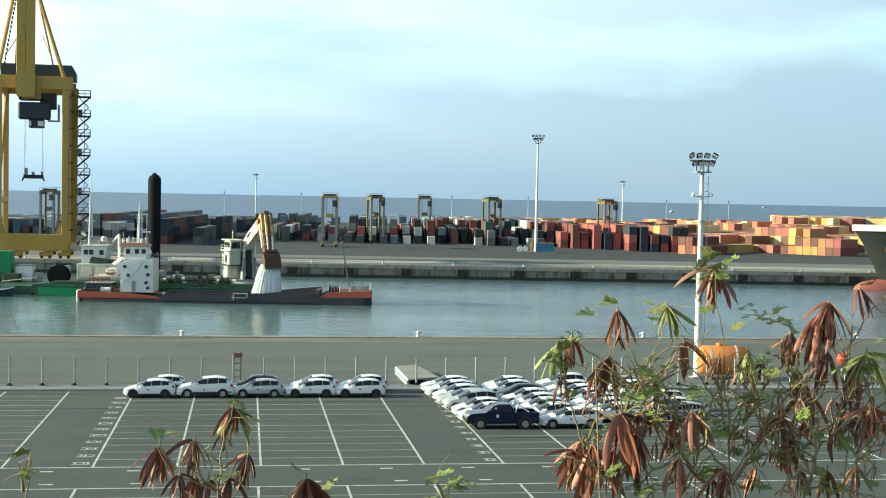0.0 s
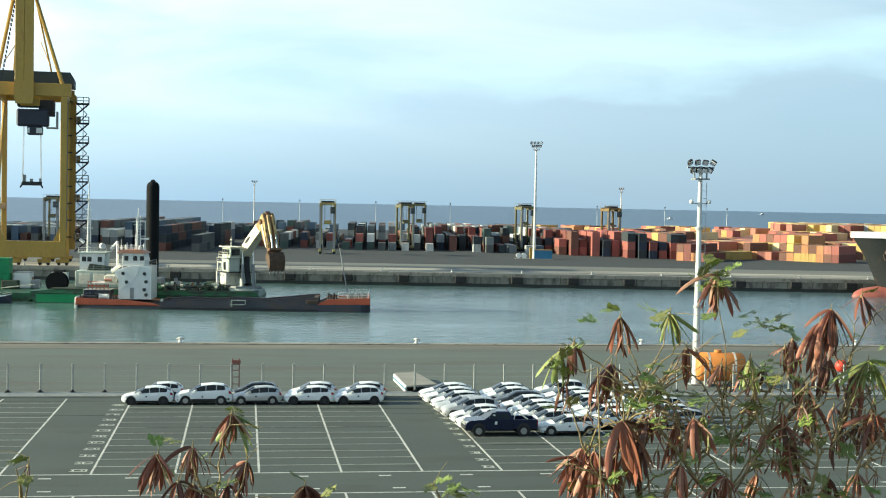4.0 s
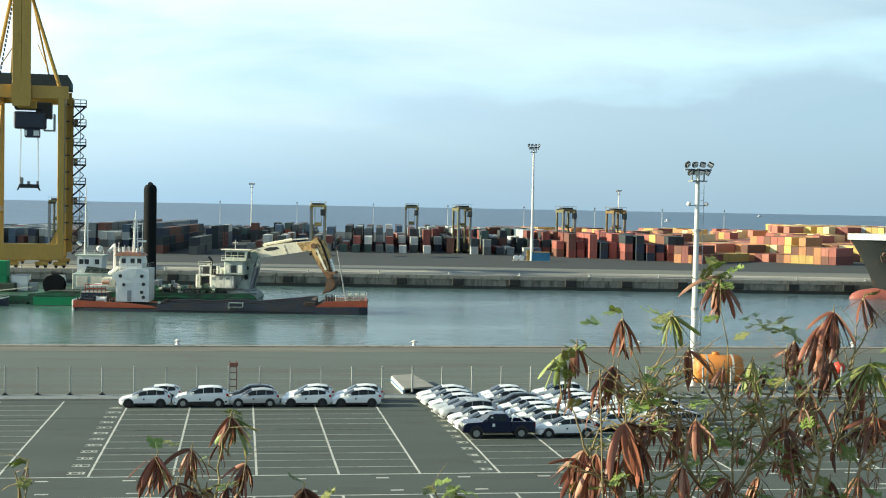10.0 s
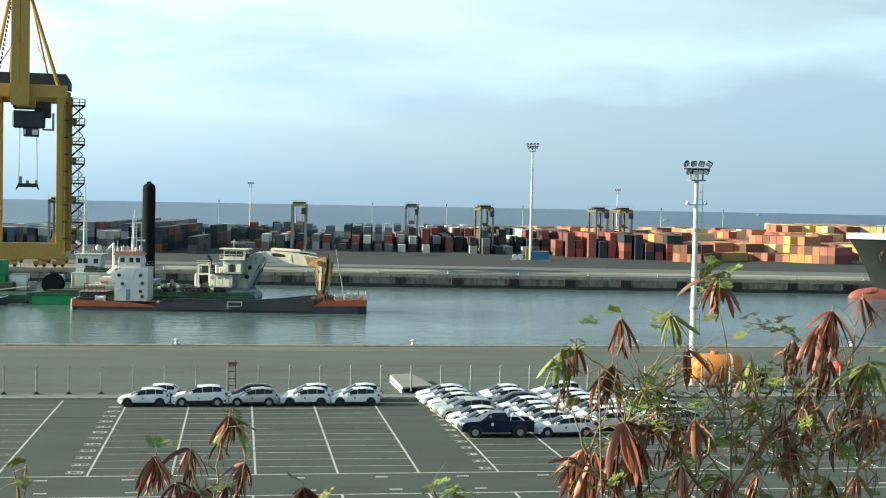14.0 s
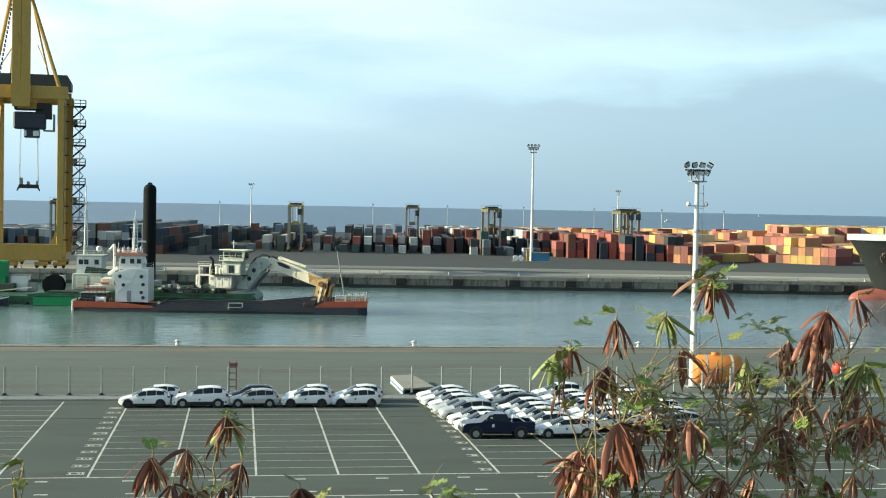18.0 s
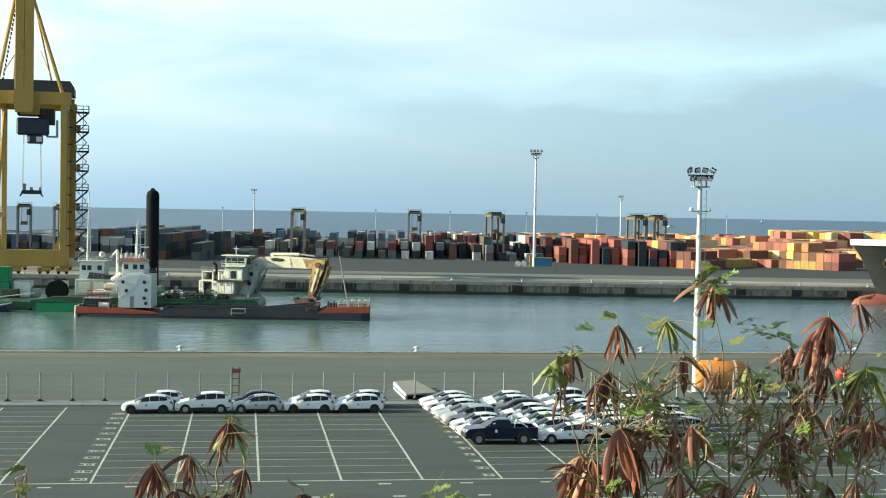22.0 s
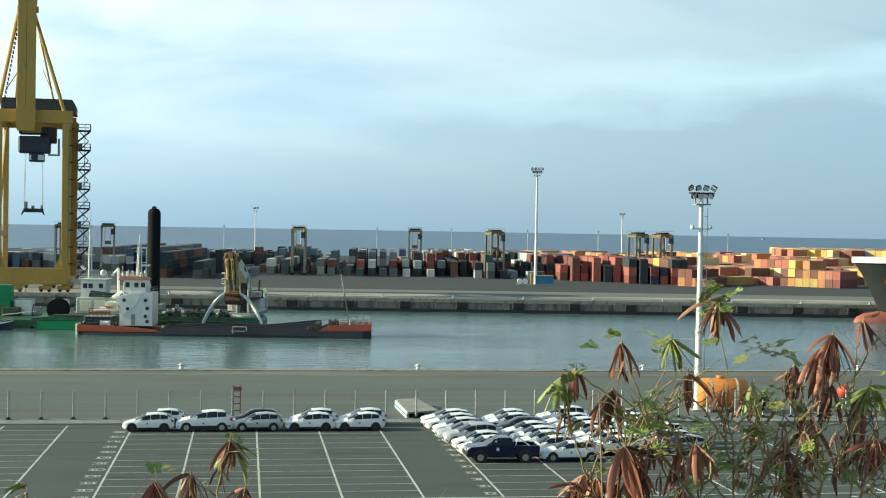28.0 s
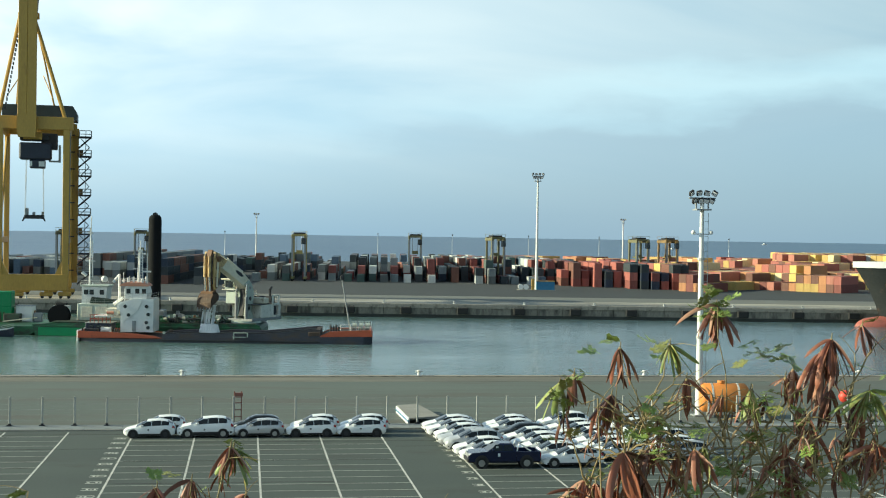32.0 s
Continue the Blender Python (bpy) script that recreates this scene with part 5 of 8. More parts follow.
    for x in (22.8, 23.8):
        part("bitts", B().tube((x, 1.0, -0.9), (x, 1.0, 0.3), 0.2, n=8).tube((x + 0.5, 1.0, -0.9), (x + 0.5, 1.0, 0.1), 0.2, n=8), DARK_STEEL, g)
    part("hinge", B().box(19.0, 21.0, -0.1, 0.6, -1.6, -0.9, 0.06).tube((19.4, -0.3, -1.3), (19.4, 0.2, -1.3), 0.35, n=10), RUST, g)
    part("fairlead", B().tube((-6.0, -0.25, -1.3), (-6.0, 0.2, -1.3), 0.24, n=10), PALE_GREEN, g)
    return g


def dredger():
    """Pontoon of the backhoe dredger, with its spud, deckhouse and deck gear."""
    g = thing("dredger_pontoon", "green steel dredging pontoon with black spud and deckhouse, afloat", "pontoon", far(0, -68, 0))
    part("hull", B().prism([(-31.5, -0.9), (-30.5, -4.4), (8.6, -5), (9.7, -3.6), (9.9, -1.4), (9.5, -0.75), (8.8, -0.42), (-28, -0.6)], 0, 14), GREEN_HULL, g, "green hull stained dark")
    part("deck", B().box(-28, 8.7, 0.3, 13.7, -0.5, -0.36), DECK_GREEN, g)
    part("rubbing_strake", B().box(-30, 9.6, -0.18, 0, -1.3, -1.0, 0.04), GREEN_HULL, g)
    part("hull_band", B().box(-30.4, -10, -0.05, 0, -2.9, -1.4), GREEN_BOX, g)
    rr = B()
    rail(rr, [(-9, 0.3, -0.36), (3.5, 0.3, -0.36)], 1.0, 0.03)
    part("rail", rr, GREEN_HULL, g)
    part("spud", B().loft([[(-10.8 + r * math.cos(6.283 * i / 20), 7 + r * math.sin(6.283 * i / 20), z) for i in range(20)] for z, r in ((-10, 1.2), (18.4, 1.2), (18.9, 1.1), (19.3, 0.75))]), SPUD_BLACK, g, "tall black tubular spud", smooth=True)
    part("spud_eye", B().tube((-10.8, 6.9, 19.3), (-10.8, 7.1, 19.3), 0.5, n=12), DARK_STEEL, g)
    part("spud_gate", B().box(-12.9, -8.7, 5.0, 9, -0.4, 1.6, 0.1), GREY_STEEL, g)
    # deckhouse
    part("deckhouse", B().box(-24.8, -16.4, 6, 12, -0.4, 2.6, 0.08), PALE_GREEN, g, "long low pale green deckhouse")
    for x in (-24.0, -21.4, -18.8):
        part("deckhouse_panel", B().box(x, x + 2.0, 5.9, 5.98, 0.1, 2.1, 0.02), CREAM_STEEL, g)
    part("bridge", B().prism([(-24.2, 2.6), (-19.8, 2.6), (-19.5, 5.8), (-24.2, 5.8)], 7, 11.5), WHITE_STEEL, g, "white bridge with dark windows")
    for x in (-23.8, -22.8, -20.9):
        part("bridge_window", window(B(), x, x + 0.8, 6.98, 4.3, 5.2), GLASS, g)
    part("bridge_roof", B().box(-24.5, -19.2, 6.7, 11.8, 5.8, 6.05, 0.06), PALE_GREEN, g)
    part("rail", rail(B(), [(-24.8, 6.1, 2.6), (-16.4, 6.1, 2.6)], 0.9, 0.018), GALV, g)
    part("rail", rail(B(), [(-24.4, 6.9, 6.0), (-19.3, 6.9, 6.0)], 0.9, 0.02), WHITE_STEEL, g)
    part("searchlight", B().tube((-20.4, 8, 7.2), (-20.0, 7.6, 7.2), 0.55, n=12).tube((-18.6, 8, 6.6), (-17.4, 8, 8.0), 0.3, n=8).tube((-23.6, 8, 7.8), (-24.4, 8, 8.4), 0.3, n=8), WHITE_STEEL, g, smooth=True)
    part("mast", B().tube((-23.2, 9, 6.0), (-23.0, 9, 19.0), 0.2, 0.08).bar((-24.0, 9, 10.5), (-22.2, 9, 10.5), 0.1, 0.14).bar((-23.8, 9, 12.3), (-22.4, 9, 12.3), 0.1, 0.14).bar((-23.7, 9, 14.0), (-22.5, 9, 14.0), 0.1, 0.14).box(-23.5, -22.7, 8.7, 9.3, 15.6, 16.0).tube((-22.7, 9, 6.0), (-22.8, 9, 13.0), 0.07, n=5), WHITE_STEEL, g, smooth=True)
    lattice = B().tube((-22.6, 9, 6.0), (-22.75, 9, 14.5), 0.09, n=6)
    for k in range(15):
        lattice.bar((-23.1, 9, 6.5 + k * 0.52), (-22.65, 9, 6.5 + k * 0.52), 0.05, 0.07)
    part("mast_ladder", lattice, WHITE_STEEL, g)
    part("canopy", B().prism([(-22.6, 2.75), (-17.2, 2.75), (-16.6, 3.0), (-18.2, 3.5), (-22.2, 3.9)], 6.1, 6.9), DECK_GREEN, g, "dark green sloping canopy")
    part("radar_ring", B().tube((-21.9, 8, 7.0), (-21.9, 8.15, 7.0), 0.75, n=16).tube((-21.9, 7.9, 7.0), (-21.9, 7.98, 7.0), 0.35, n=12), GREY_STEEL, g)
    # deck gear
    part("cable_reel", B().tube((-27.7, 3.6, 0.5), (-27.7, 3.75, 0.5), 1.95, n=26).tube((-27.7, 3.75, 0.5), (-27.7, 5.25, 0.5), 1.5, n=22).tube((-27.7, 5.25, 0.5), (-27.7, 5.4, 0.5), 1.95, n=26), SPUD_BLACK, g, "black cable reel", smooth=True)
    part("winch", B().tube((-14.6, 2.4, 0.5), (-12.2, 2.4, 0.5), 0.75, n=14).box(-15.2, -14.7, 1.6, 3.2, -0.4, 1.3).box(-12.1, -11.6, 1.6, 3.2, -0.4, 1.3), RUST, g)
    rng = random.Random(3)
    tones = (DARK_STEEL, DARK_STEEL, GREEN_HULL, DECK_GREEN, GREY_STEEL, RUST, DARK_STEEL, BROWN_STEEL, PALE_GREEN)
    for i in range(64):
        x, y = -15.6 + i * 0.29 + rng.uniform(-0.4, 0.4), rng.uniform(0.6, 5.2)
        w, d, h = rng.uniform(0.3, 1.3), rng.uniform(0.3, 0.9), rng.uniform(0.2, 1.15) * (1.5 if y > 3 else 1)
        shape = B()
        if i % 3 == 0:
            shape.tube((x, y, -0.36 + h * 0.5), (x + w, y + rng.uniform(-0.3, 0.3), -0.36 + h * 0.5), h * 0.48, n=9)
        elif i % 3 == 1:
            shape.box(x, x + w, y, y + d, -0.37, -0.37 + h, 0.06).box(x + 0.1, x + w * 0.6, y + 0.05, y + d * 0.7, -0.37 + h, -0.2 + h * 1.25, 0.03)
        else:
            shape.box(x, x + w, y, y + d, -0.37, -0.37 + h * 0.6, 0.05).tube((x + w * 0.3, y + 0.2, -0.3), (x + w * 0.3, y + 0.2, -0.3 + h), 0.07, n=6)
        part("deck_gear", shape, rng.choice(tones), g)
    for i in range(11):
        x = -9 + i * 1.15 + rng.uniform(-0.3, 0.3)
        part("hose", B().path([(x, 0.7, -0.3), (x + 0.5, 0.9, 0.15 + 0.2 * (i % 3)), (x + 1.6, 1.2, 0.1), (x + 2.2, 1.0, -0.3)], 0.07, 5), rng.choice((DARK_STEEL, DARK_STEEL, DECK_GREEN)), g)
    for x, z in ((-8.0, 0.3), (-4.6, 0.5), (1.6, 0.2)):
        part("pale_drum", B().tube((x, 0.8, z), (x + 0.5, 0.8, z), 0.28, n=10), CREAM_STEEL, g, smooth=True)
    part("pipe", B().tube((-8.5, 1.6, 0.25), (2.4, 1.6, 0.25), 0.22).tube((-8.5, 2.4, 0.25), (1.0, 2.4, 0.25), 0.18), DARK_STEEL, g, smooth=True)
    part("bench", B().box(-1.9, 2.4, 0.9, 1.7, 0.3, 0.42).box(-1.7, -1.5, 1, 1.6, -0.4, 0.3).box(2.0, 2.2, 1, 1.6, -0.4, 0.3), DECK_GREEN, g)
    part("turntable", B().tube((6.0, 5, -0.4), (6.0, 5, -0.05), 3.4, 3.2, n=32).tube((6.0, 5, -0.05), (6.0, 5, 0.02), 2.6, n=28), PALE_GREEN, g, "round pale green slewing platform", smooth=True)
    # stern frame with coloured gear
    part("davit", B().bar((-16.2, 3, -0.4), (-15.0, 3, 3.4), 0.2, 0.2).bar((-15.0, 3, 3.4), (-12.0, 3, 3.9), 0.2, 0.2), CREAM_STEEL, g)
    return g


def work_pontoon():
    """Flat workboat pontoon with boxes, between dredger and crane."""
    g = thing("work_pontoon", "dark green flat work pontoon carrying steel boxes", "pontoon", far(-46, -58, 0))
    part("hull", B().prism([(-22, -4), (12, -4), (14.5, -2.4), (14.5, -1.4), (-22, -1.4)], -8, 12), GREEN_HULL, g)
    part("deck_gear", B().box(6, 9, 2, 4, -1.4, 0.2, 0.1), DECK_GREEN, g)
    for i, (x, y, h) in enumerate(((4.6, 3, 1.2), (7.0, 5, 1.9), (9.6, 5, 1.3), (11.2, 4, 0.9))):
        part("deck_gear", B().box(x, x + 1.5, y, y + 1.2, -1.4, -1.4 + h + 0.8, 0.08), (RUST, CREAM_STEEL, BROWN_STEEL, GREY_STEEL)[i], g)
    part("gangway", B().bar((6.2, 1.2, -1.2), (12.5, 1.2, -0.4), 0.6, 0.15), CREAM_STEEL, g)
    for x, z0, hgt in ((-9, -1.4, 2.9), (-9, 1.5, 2.9)):
        c = solid("steel_box", B().box(0, 12.2, 0, 2.6, 0, hgt, 0.08), GREEN_BOX, "bright green steel site container stacked on the pontoon", "container", far(-51.0, -55, z0), group="boxes on the pontoon")
        part("door", B().box(12.2, 12.24, 0.1, 1.25, 0.15, hgt - 0.15, 0.01), GREEN_BOX, c)
        ribs = B()
        for k in range(20):
            ribs.box(0.4 + k * 0.59, 0.62 + k * 0.59, -0.04, 0, 0.2, hgt - 0.2)
        part("side_ribs", ribs, GREEN_BOX, c)
    for x, w in ((-38.2, 3.2), (-31.2, 2.9)):
        c = solid("white_locker", B().box(0, w, 0, 2.4, 0, 3.0, 0.06), WHITE_STEEL, "white steel locker standing on the pontoon", "locker", far(x, -54, -1.4), group="boxes on the pontoon")
        part("lid", B().box(-0.08, w + 0.08, -0.08, 2.48, 3.0, 3.12, 0.03), GREY_STEEL, c)
    return g


def launch():
    g = thing("work_launch", "small white cabin launch moored beside the pontoon", "boat", far(-38.6, -70, -3.0))
    rings = []
    for x, w, z in ((-4.5, 1.2, 1.0), (-2, 1.4, 0.9), (1.5, 1.3, 1.05), (3.4, 0.8, 1.3), (4.4, 0.1, 1.6)):
        rings.append([(x, -w * 0.6, -0.4), (x, w * 0.6, -0.4), (x, w, z), (x, -w, z)])
    part("hull", B().loft(rings), BOX_BLUE, g)
    part("gunwale", B().loft([[(r[2][0], r[2][1] + 0.06, r[2][2]), (r[3][0], r[3][1] - 0.06, r[3][2]), (r[3][0], r[3][1] - 0.06, r[3][2] + 0.18), (r[2][0], r[2][1] + 0.06, r[2][2] + 0.18)] for r in rings]), WHITE_STEEL, g)
    part("cabin", B().prism([(-2.6, 1.0), (1.4, 1.1), (0.8, 2.2), (-2.6, 2.3)], -1.0, 1.0), WHITE_STEEL, g)
    for x in (-2.3, -1.2, -0.2):
        part("cabin_window", window(B(), x, x + 0.8, -1.02, 1.5, 2.0), GLASS, g)
    part("pulpit", rail(B(), [(2, -0.9, 1.2), (4.3, 0, 1.7), (2, 0.9, 1.2)], 0.6, 0.025), GALV, g)
    return g


def moored_ship():
    """Bow of a cargo ship lying at the far quay, with its bulb out of the water."""
    g = thing("cargo_ship", "dark-hulled cargo ship moored at the far quay, red bulbous bow showing", "ship", far(139.3, -13, 0))
    rings = []
    for s in range(9):
        z = -3.4 + s * 14.4 / 8
        flare = (s / 8) ** 1.6
        tip = 5.6 - 6.6 * flare if s > 1 else 5.8
        half = 6 + 4.5 * flare
        pts = []
        for k in range(13):
            a = k / 12
            x = tip + 30 * (a ** 1.0)
            w = half * min(1, (a * 1.35) ** 0.62)
            pts.append((x, -w, z))
        ring = pts + [(x, -y, z) for x, y, z in pts[::-1]]
        rings.append(ring)
    part("hull", B().loft(rings), SHIP_HULL, g, smooth=True)
    part("bulwark", B().loft([[(x - 0.15, y * 1.01, z + d) for x, y, z in rings[-1]] for d in (-0.6, 0.75)]), WHITE_STEEL, g, "white bulwark rim", smooth=True)
    bulb = []
    for x, r in ((-0.4, 0.4), (0.3, 1.3), (1.8, 2.0), (5, 2.5), (12, 2.8)):
        bulb.append([(x, r * 0.9 * math.cos(6.283 * i / 18), -3.2 + r * 1.05 * math.sin(6.283 * i / 18)) for i in range(18)])
    part("bulbous_bow", B().loft(bulb), SHIP_RED, g, "faded red bulbous bow", smooth=True)
    part("anchor", B().tube((6.4, -2.6, 7.4), (6.3, -3.7, 7.0), 0.75, 0.6, n=12).box(5.5, 7.2, -3.95, -3.45, 5.4, 6.0, 0.15).bar((6.35, -3.7, 7.0), (6.35, -3.75, 5.6), 0.4, 0.4).bar((5.6, -3.7, 5.7), (5.2, -3.8, 6.9), 0.3, 0.35).bar((7.1, -3.7, 5.7), (7.5, -3.8, 6.9), 0.3, 0.35), RUST, g)
    part("deck_house", B().box(9, 16, -4, 4, 11.0, 13.6, 0.2), GREY_STEEL, g)
    return g


def sea_boats():
    """Two small craft far out on the open sea."""
    for x, y, size, word in ((1215, 3068, 13.0, "small white motor boat"), (583, 1808, 10.0, "low white fishing boat")):
        z = WATER_Z + 8.0 * (math.hypot(x, y) - 900) / 4020
        g = thing("distant_boat", word + " far out on the open sea", "boat", pose(x, y, z, 0, 0, 12), "boats at sea")
        k = size / 10
        rings = [[(px * k, -w * 0.6 * k, -0.4), (px * k, w * 0.6 * k, -0.4), (px * k, w * k, h * k), (px * k, -w * k, h * k)] for px, w, h in ((-5, 1.3, 1.0), (0, 1.5, 1.0), (3.5, 0.9, 1.3), (5, 0.1, 1.7))]
        part("hull", B().loft(rings), WHITE_STEEL, g)
        part("cabin", B().prism([(-2.5 * k, 1.0 * k), (1.5 * k, 1.0 * k), (1.0 * k, 2.8 * k), (-2.3 * k, 2.8 * k)], -1.0 * k, 1.0 * k), WHITE_STEEL, g)
        part("cabin_window", B().box(-2.0 * k, 0.8 * k, -1.05 * k, -1.0 * k, 1.8 * k, 2.4 * k), GLASS, g)


sea_boats()
hopper_barge()
dredger()
work_pontoon()
launch()
moored_ship()

# ---- the excavator on the pontoon ----
SLEW = (6.6, -63.0, -0.5)
FOOT_R, FOOT_Z, BOOM_L, STICK_L = 1.3, 1.27, 14.7, 6.9


def excavator():
    """Backhoe with its arm along +x; boom, stick, bucket and rams are keyed."""
    g = thing("dredging_excavator", "large cream and yellow dredging excavator with long gooseneck boom", "excavator", far(*SLEW))
    P = {"thing": g}
    part("slew_ring", B().tube((0, 0, 0.0), (0, 0, 0.5), 2.4, n=24), DARK_STEEL, g, smooth=True)
    part("platform", B().box(-8.4, 2.2, -2.6, 2.6, 0.4, 0.9, 0.08), GREY_STEEL, g)
    # open engine frame behind, machinery block, tower with cab
    for x0, x1 in ((-7.5, -7.2), (-5.4, -5.1)):
        for y0, y1 in ((-2.6, -2.3), (2.3, 2.6)):
            part("frame_post", B().box(x0, x1, y0, y1, 0.9, 5.1, 0.04), STREAKED, g)
    for y0, y1 in ((-2.6, -2.3), (2.3, 2.6)):
        for z0, z1 in ((3.15, 3.5), (4.9, 5.1), (0.9, 1.3)):
            part("frame_rail", B().box(-7.2, -5.4, y0, y1, z0, z1, 0.035), STREAKED, g)
    part("counterweight", B().box(-8.1, -7.5, -2.6, 2.6, 0.9, 3.4, 0.18), STREAKED, g)
    part("engine", B().box(-7.1, -5.5, -2.1, 2.1, 0.9, 2.9, 0.15).tube((-6.4, -2.2, 1.9), (-6.4, 2.2, 1.9), 0.6, n=12), DARK_STEEL, g)
    part("exhaust", B().box(-7.0, -5.6, -1.9, -0.3, 3.2, 4.8, 0.12).box(-7.0, -5.6, 0.4, 1.9, 3.2, 4.8, 0.12).tube((-6.3, 1.2, 4.8), (-6.3, 1.2, 6.0), 0.24, n=8).tube((-6.3, 1.2, 6.0), (-6.9, 1.2, 6.5), 0.24, n=8), DARK_STEEL, g, "black exhaust silencers and stack")
    part("machinery_house", B().box(-5.1, -0.9, -2.6, 2.6, 0.9, 3.4, 0.12), STREAKED, g, "stained white machinery house")
    for x in (-4.9, -3.55, -2.2):
        part("house_door", B().box(x, x + 1.2, -3.56, -3.5, 1.25, 3.2, 0.03), STREAKED, g)
        part("door_grille", B().box(x + 0.25, x + 0.95, -3.585, -3.56, 2.5, 3.0, 0.01), GREY_STEEL, g)
    part("side_tank", B().box(-5.0, -0.5, -3.5, -2.6, 1.0, 3.35, 0.1), STREAKED, g, "stained white side tank")
    part("walkway", B().box(-8.0, 1.4, -4.1, -3.5, 0.78, 0.9), DARK_STEEL, g)
    part("tower_deck", B().box(-4.4, 1.6, -4.0, 2.6, 3.4, 3.52), DARK_STEEL, g)
    part("oil_tank", B().box(-4.3, -2.6, -0.6, 2.2, 3.52, 4.6, 0.12), CREAM_STEEL, g)
    part("air_filter", B().tube((-3.6, -3.0, 3.6), (-3.6, -3.0, 5.0), 0.34, n=12).tube((-2.9, -3.2, 3.6), (-2.9, -3.2, 4.6), 0.22, n=10), STREAKED, g, smooth=True)
    part("cab_tower", B().box(-2.3, 1.4, -3.7, -1.5, 3.52, 6.1, 0.12), PALE_GREEN, g, "pale grey-green tower")
    for y in (-3.73, -1.47):
        for x, w in ((-2.0, 0.75), (-1.0, 1.0), (0.35, 0.8)):
            part("tower_panel", B().box(x, x + w, y - 0.04, y + 0.04, 3.9, 5.3, 0.02), STREAKED if w < 0.9 else GLASS, g)
    part("tower_walkway", B().box(-2.8, 1.9, -4.2, -1.2, 6.1, 6.2), STREAKED, g)
    part("cab", B().prism([(-2.2, 6.2), (1.8, 6.2), (2.15, 8.0), (-2.2, 8.0)], -3.6, -1.6), PALE_GREEN, g)
    for x, w in ((-2.0, 0.9), (-0.95, 1.1), (0.3, 1.2)):
        part("cab_window", B().box(x, x + w, -3.65, -3.6, 6.75, 7.7, 0.02), GLASS, g)
    part("cab_window", B().box(-0.4, 1.6, -1.6, -1.54, 6.6, 7.7, 0.02), GLASS, g)
    part("windscreen", B().box(2.02, 2.1, -3.4, -1.8, 6.6, 7.8, 0.02), GLASS, g)
    part("cab_roof", B().box(-2.9, 2.7, -4.0, -1.2, 8.0, 8.22, 0.06), CREAM_STEEL, g)
    part("aerial", B().tube((-0.6, -2.5, 8.2), (-0.6, -2.5, 9.9), 0.08, n=5).bar((-1.1, -2.5, 9.4), (-0.1, -2.5, 9.4), 0.08, 0.1), STREAKED, g)
    part("rail", rail(B(), [(-7.6, -2.6, 5.1), (-5.0, -2.6, 5.1)], 0.7, 0.025), CREAM_STEEL, g)
    part("rail", rail(B(), [(-2.7, -4.1, 6.2), (1.8, -4.1, 6.2), (1.8, -1.3, 6.2)], 0.9, 0.03), CREAM_STEEL, g)
    part("rail", rail(B(), [(-4.3, -3.9, 3.52), (-2.4, -3.9, 3.52)], 0.9, 0.03), CREAM_STEEL, g)
    for y in (-0.95, 0.95):
        part("boom_bracket", B().prism([(-0.6, 0.9), (1.9, 0.9), (1.3, 2.4), (0.1, 2.4)], y - 0.2, y + 0.2), PALE_GREEN, g)
    # boom along its own x from foot to elbow
    top = [(-0.6, 0.35), (-0.1, 2.2), (0.8, 3.8), (2.0, 4.85), (3.4, 5.2), (4.6, 4.95)]
    low = [(4.9, 3.5), (4.0, 3.3), (3.0, 2.6), (1.8, 1.2), (0.6, -0.45)]
    boom = part("boom", B().prism(top + low, -0.4, 0.4), DARK_STEEL, g, "dark core of the lower boom between pale green plates")
    for y in (-0.75, 0.75):
        part("boom_plate", B().prism(top + low, y - 0.16, y + 0.16), PALE_GREEN, boom, "pale green side plate of the lower boom")
        part("boss", B().tube((3.3, y - 0.24, 4.2), (3.3, y + 0.24, 4.2), 0.85, n=18), PALE_GREEN, boom, smooth=True)
        part("boss_pin", B().tube((3.3, y - 0.28, 4.2), (3.3, y + 0.28, 4.2), 0.3, n=12), GREY_STEEL, boom, smooth=True)
        # solid dark discs stand for the shade inside the plate's round cutouts
        for x, z in ((0.7, 1.5), (1.7, 3.0)):
            part("cutout_shade", B().tube((x, y - 0.18, z), (x, y + 0.18, z), 0.42, n=10), DARK_STEEL, boom)
    part("boom_shell", B().prism([(2.4, 4.75), (3.3, 5.35), (4.6, 5.3), (6.0, 4.85), (8.2, 4.1), (10.8, 3.0), (14.5, 1.15), (15.1, 0.3), (14.3, -0.7), (10.4, 0.95), (7.4, 2.2), (5.6, 2.9), (4.4, 3.1), (3.4, 3.5)], -0.72, 0.72), CREAM_STEEL, boom, "cream gooseneck upper boom, stained towards its tip")
    for y in (-0.72, 0.72):
        # thin dark plate on the flat side, painting the shade of a recess
        part("recess_shade", B().prism([(6.2, 4.35), (7.2, 4.15), (8.6, 3.45), (8.9, 2.95), (8.0, 3.1), (6.6, 3.7)], y - 0.03, y + 0.03), DARK_STEEL, boom)
        part("stiffener", B().prism([(9.6, 3.2), (9.9, 3.05), (9.7, 1.4), (9.4, 1.5)], y - 0.07, y + 0.07), CREAM_STEEL, boom)
        part("boom_tip_plate", B().prism([(12.2, 2.2), (14.4, 1.1), (15.0, 0.3), (14.3, -0.6), (12.4, 0.2)], y - 0.09, y + 0.09), ARM_YELLOW, boom, "worn yellow tip plate")
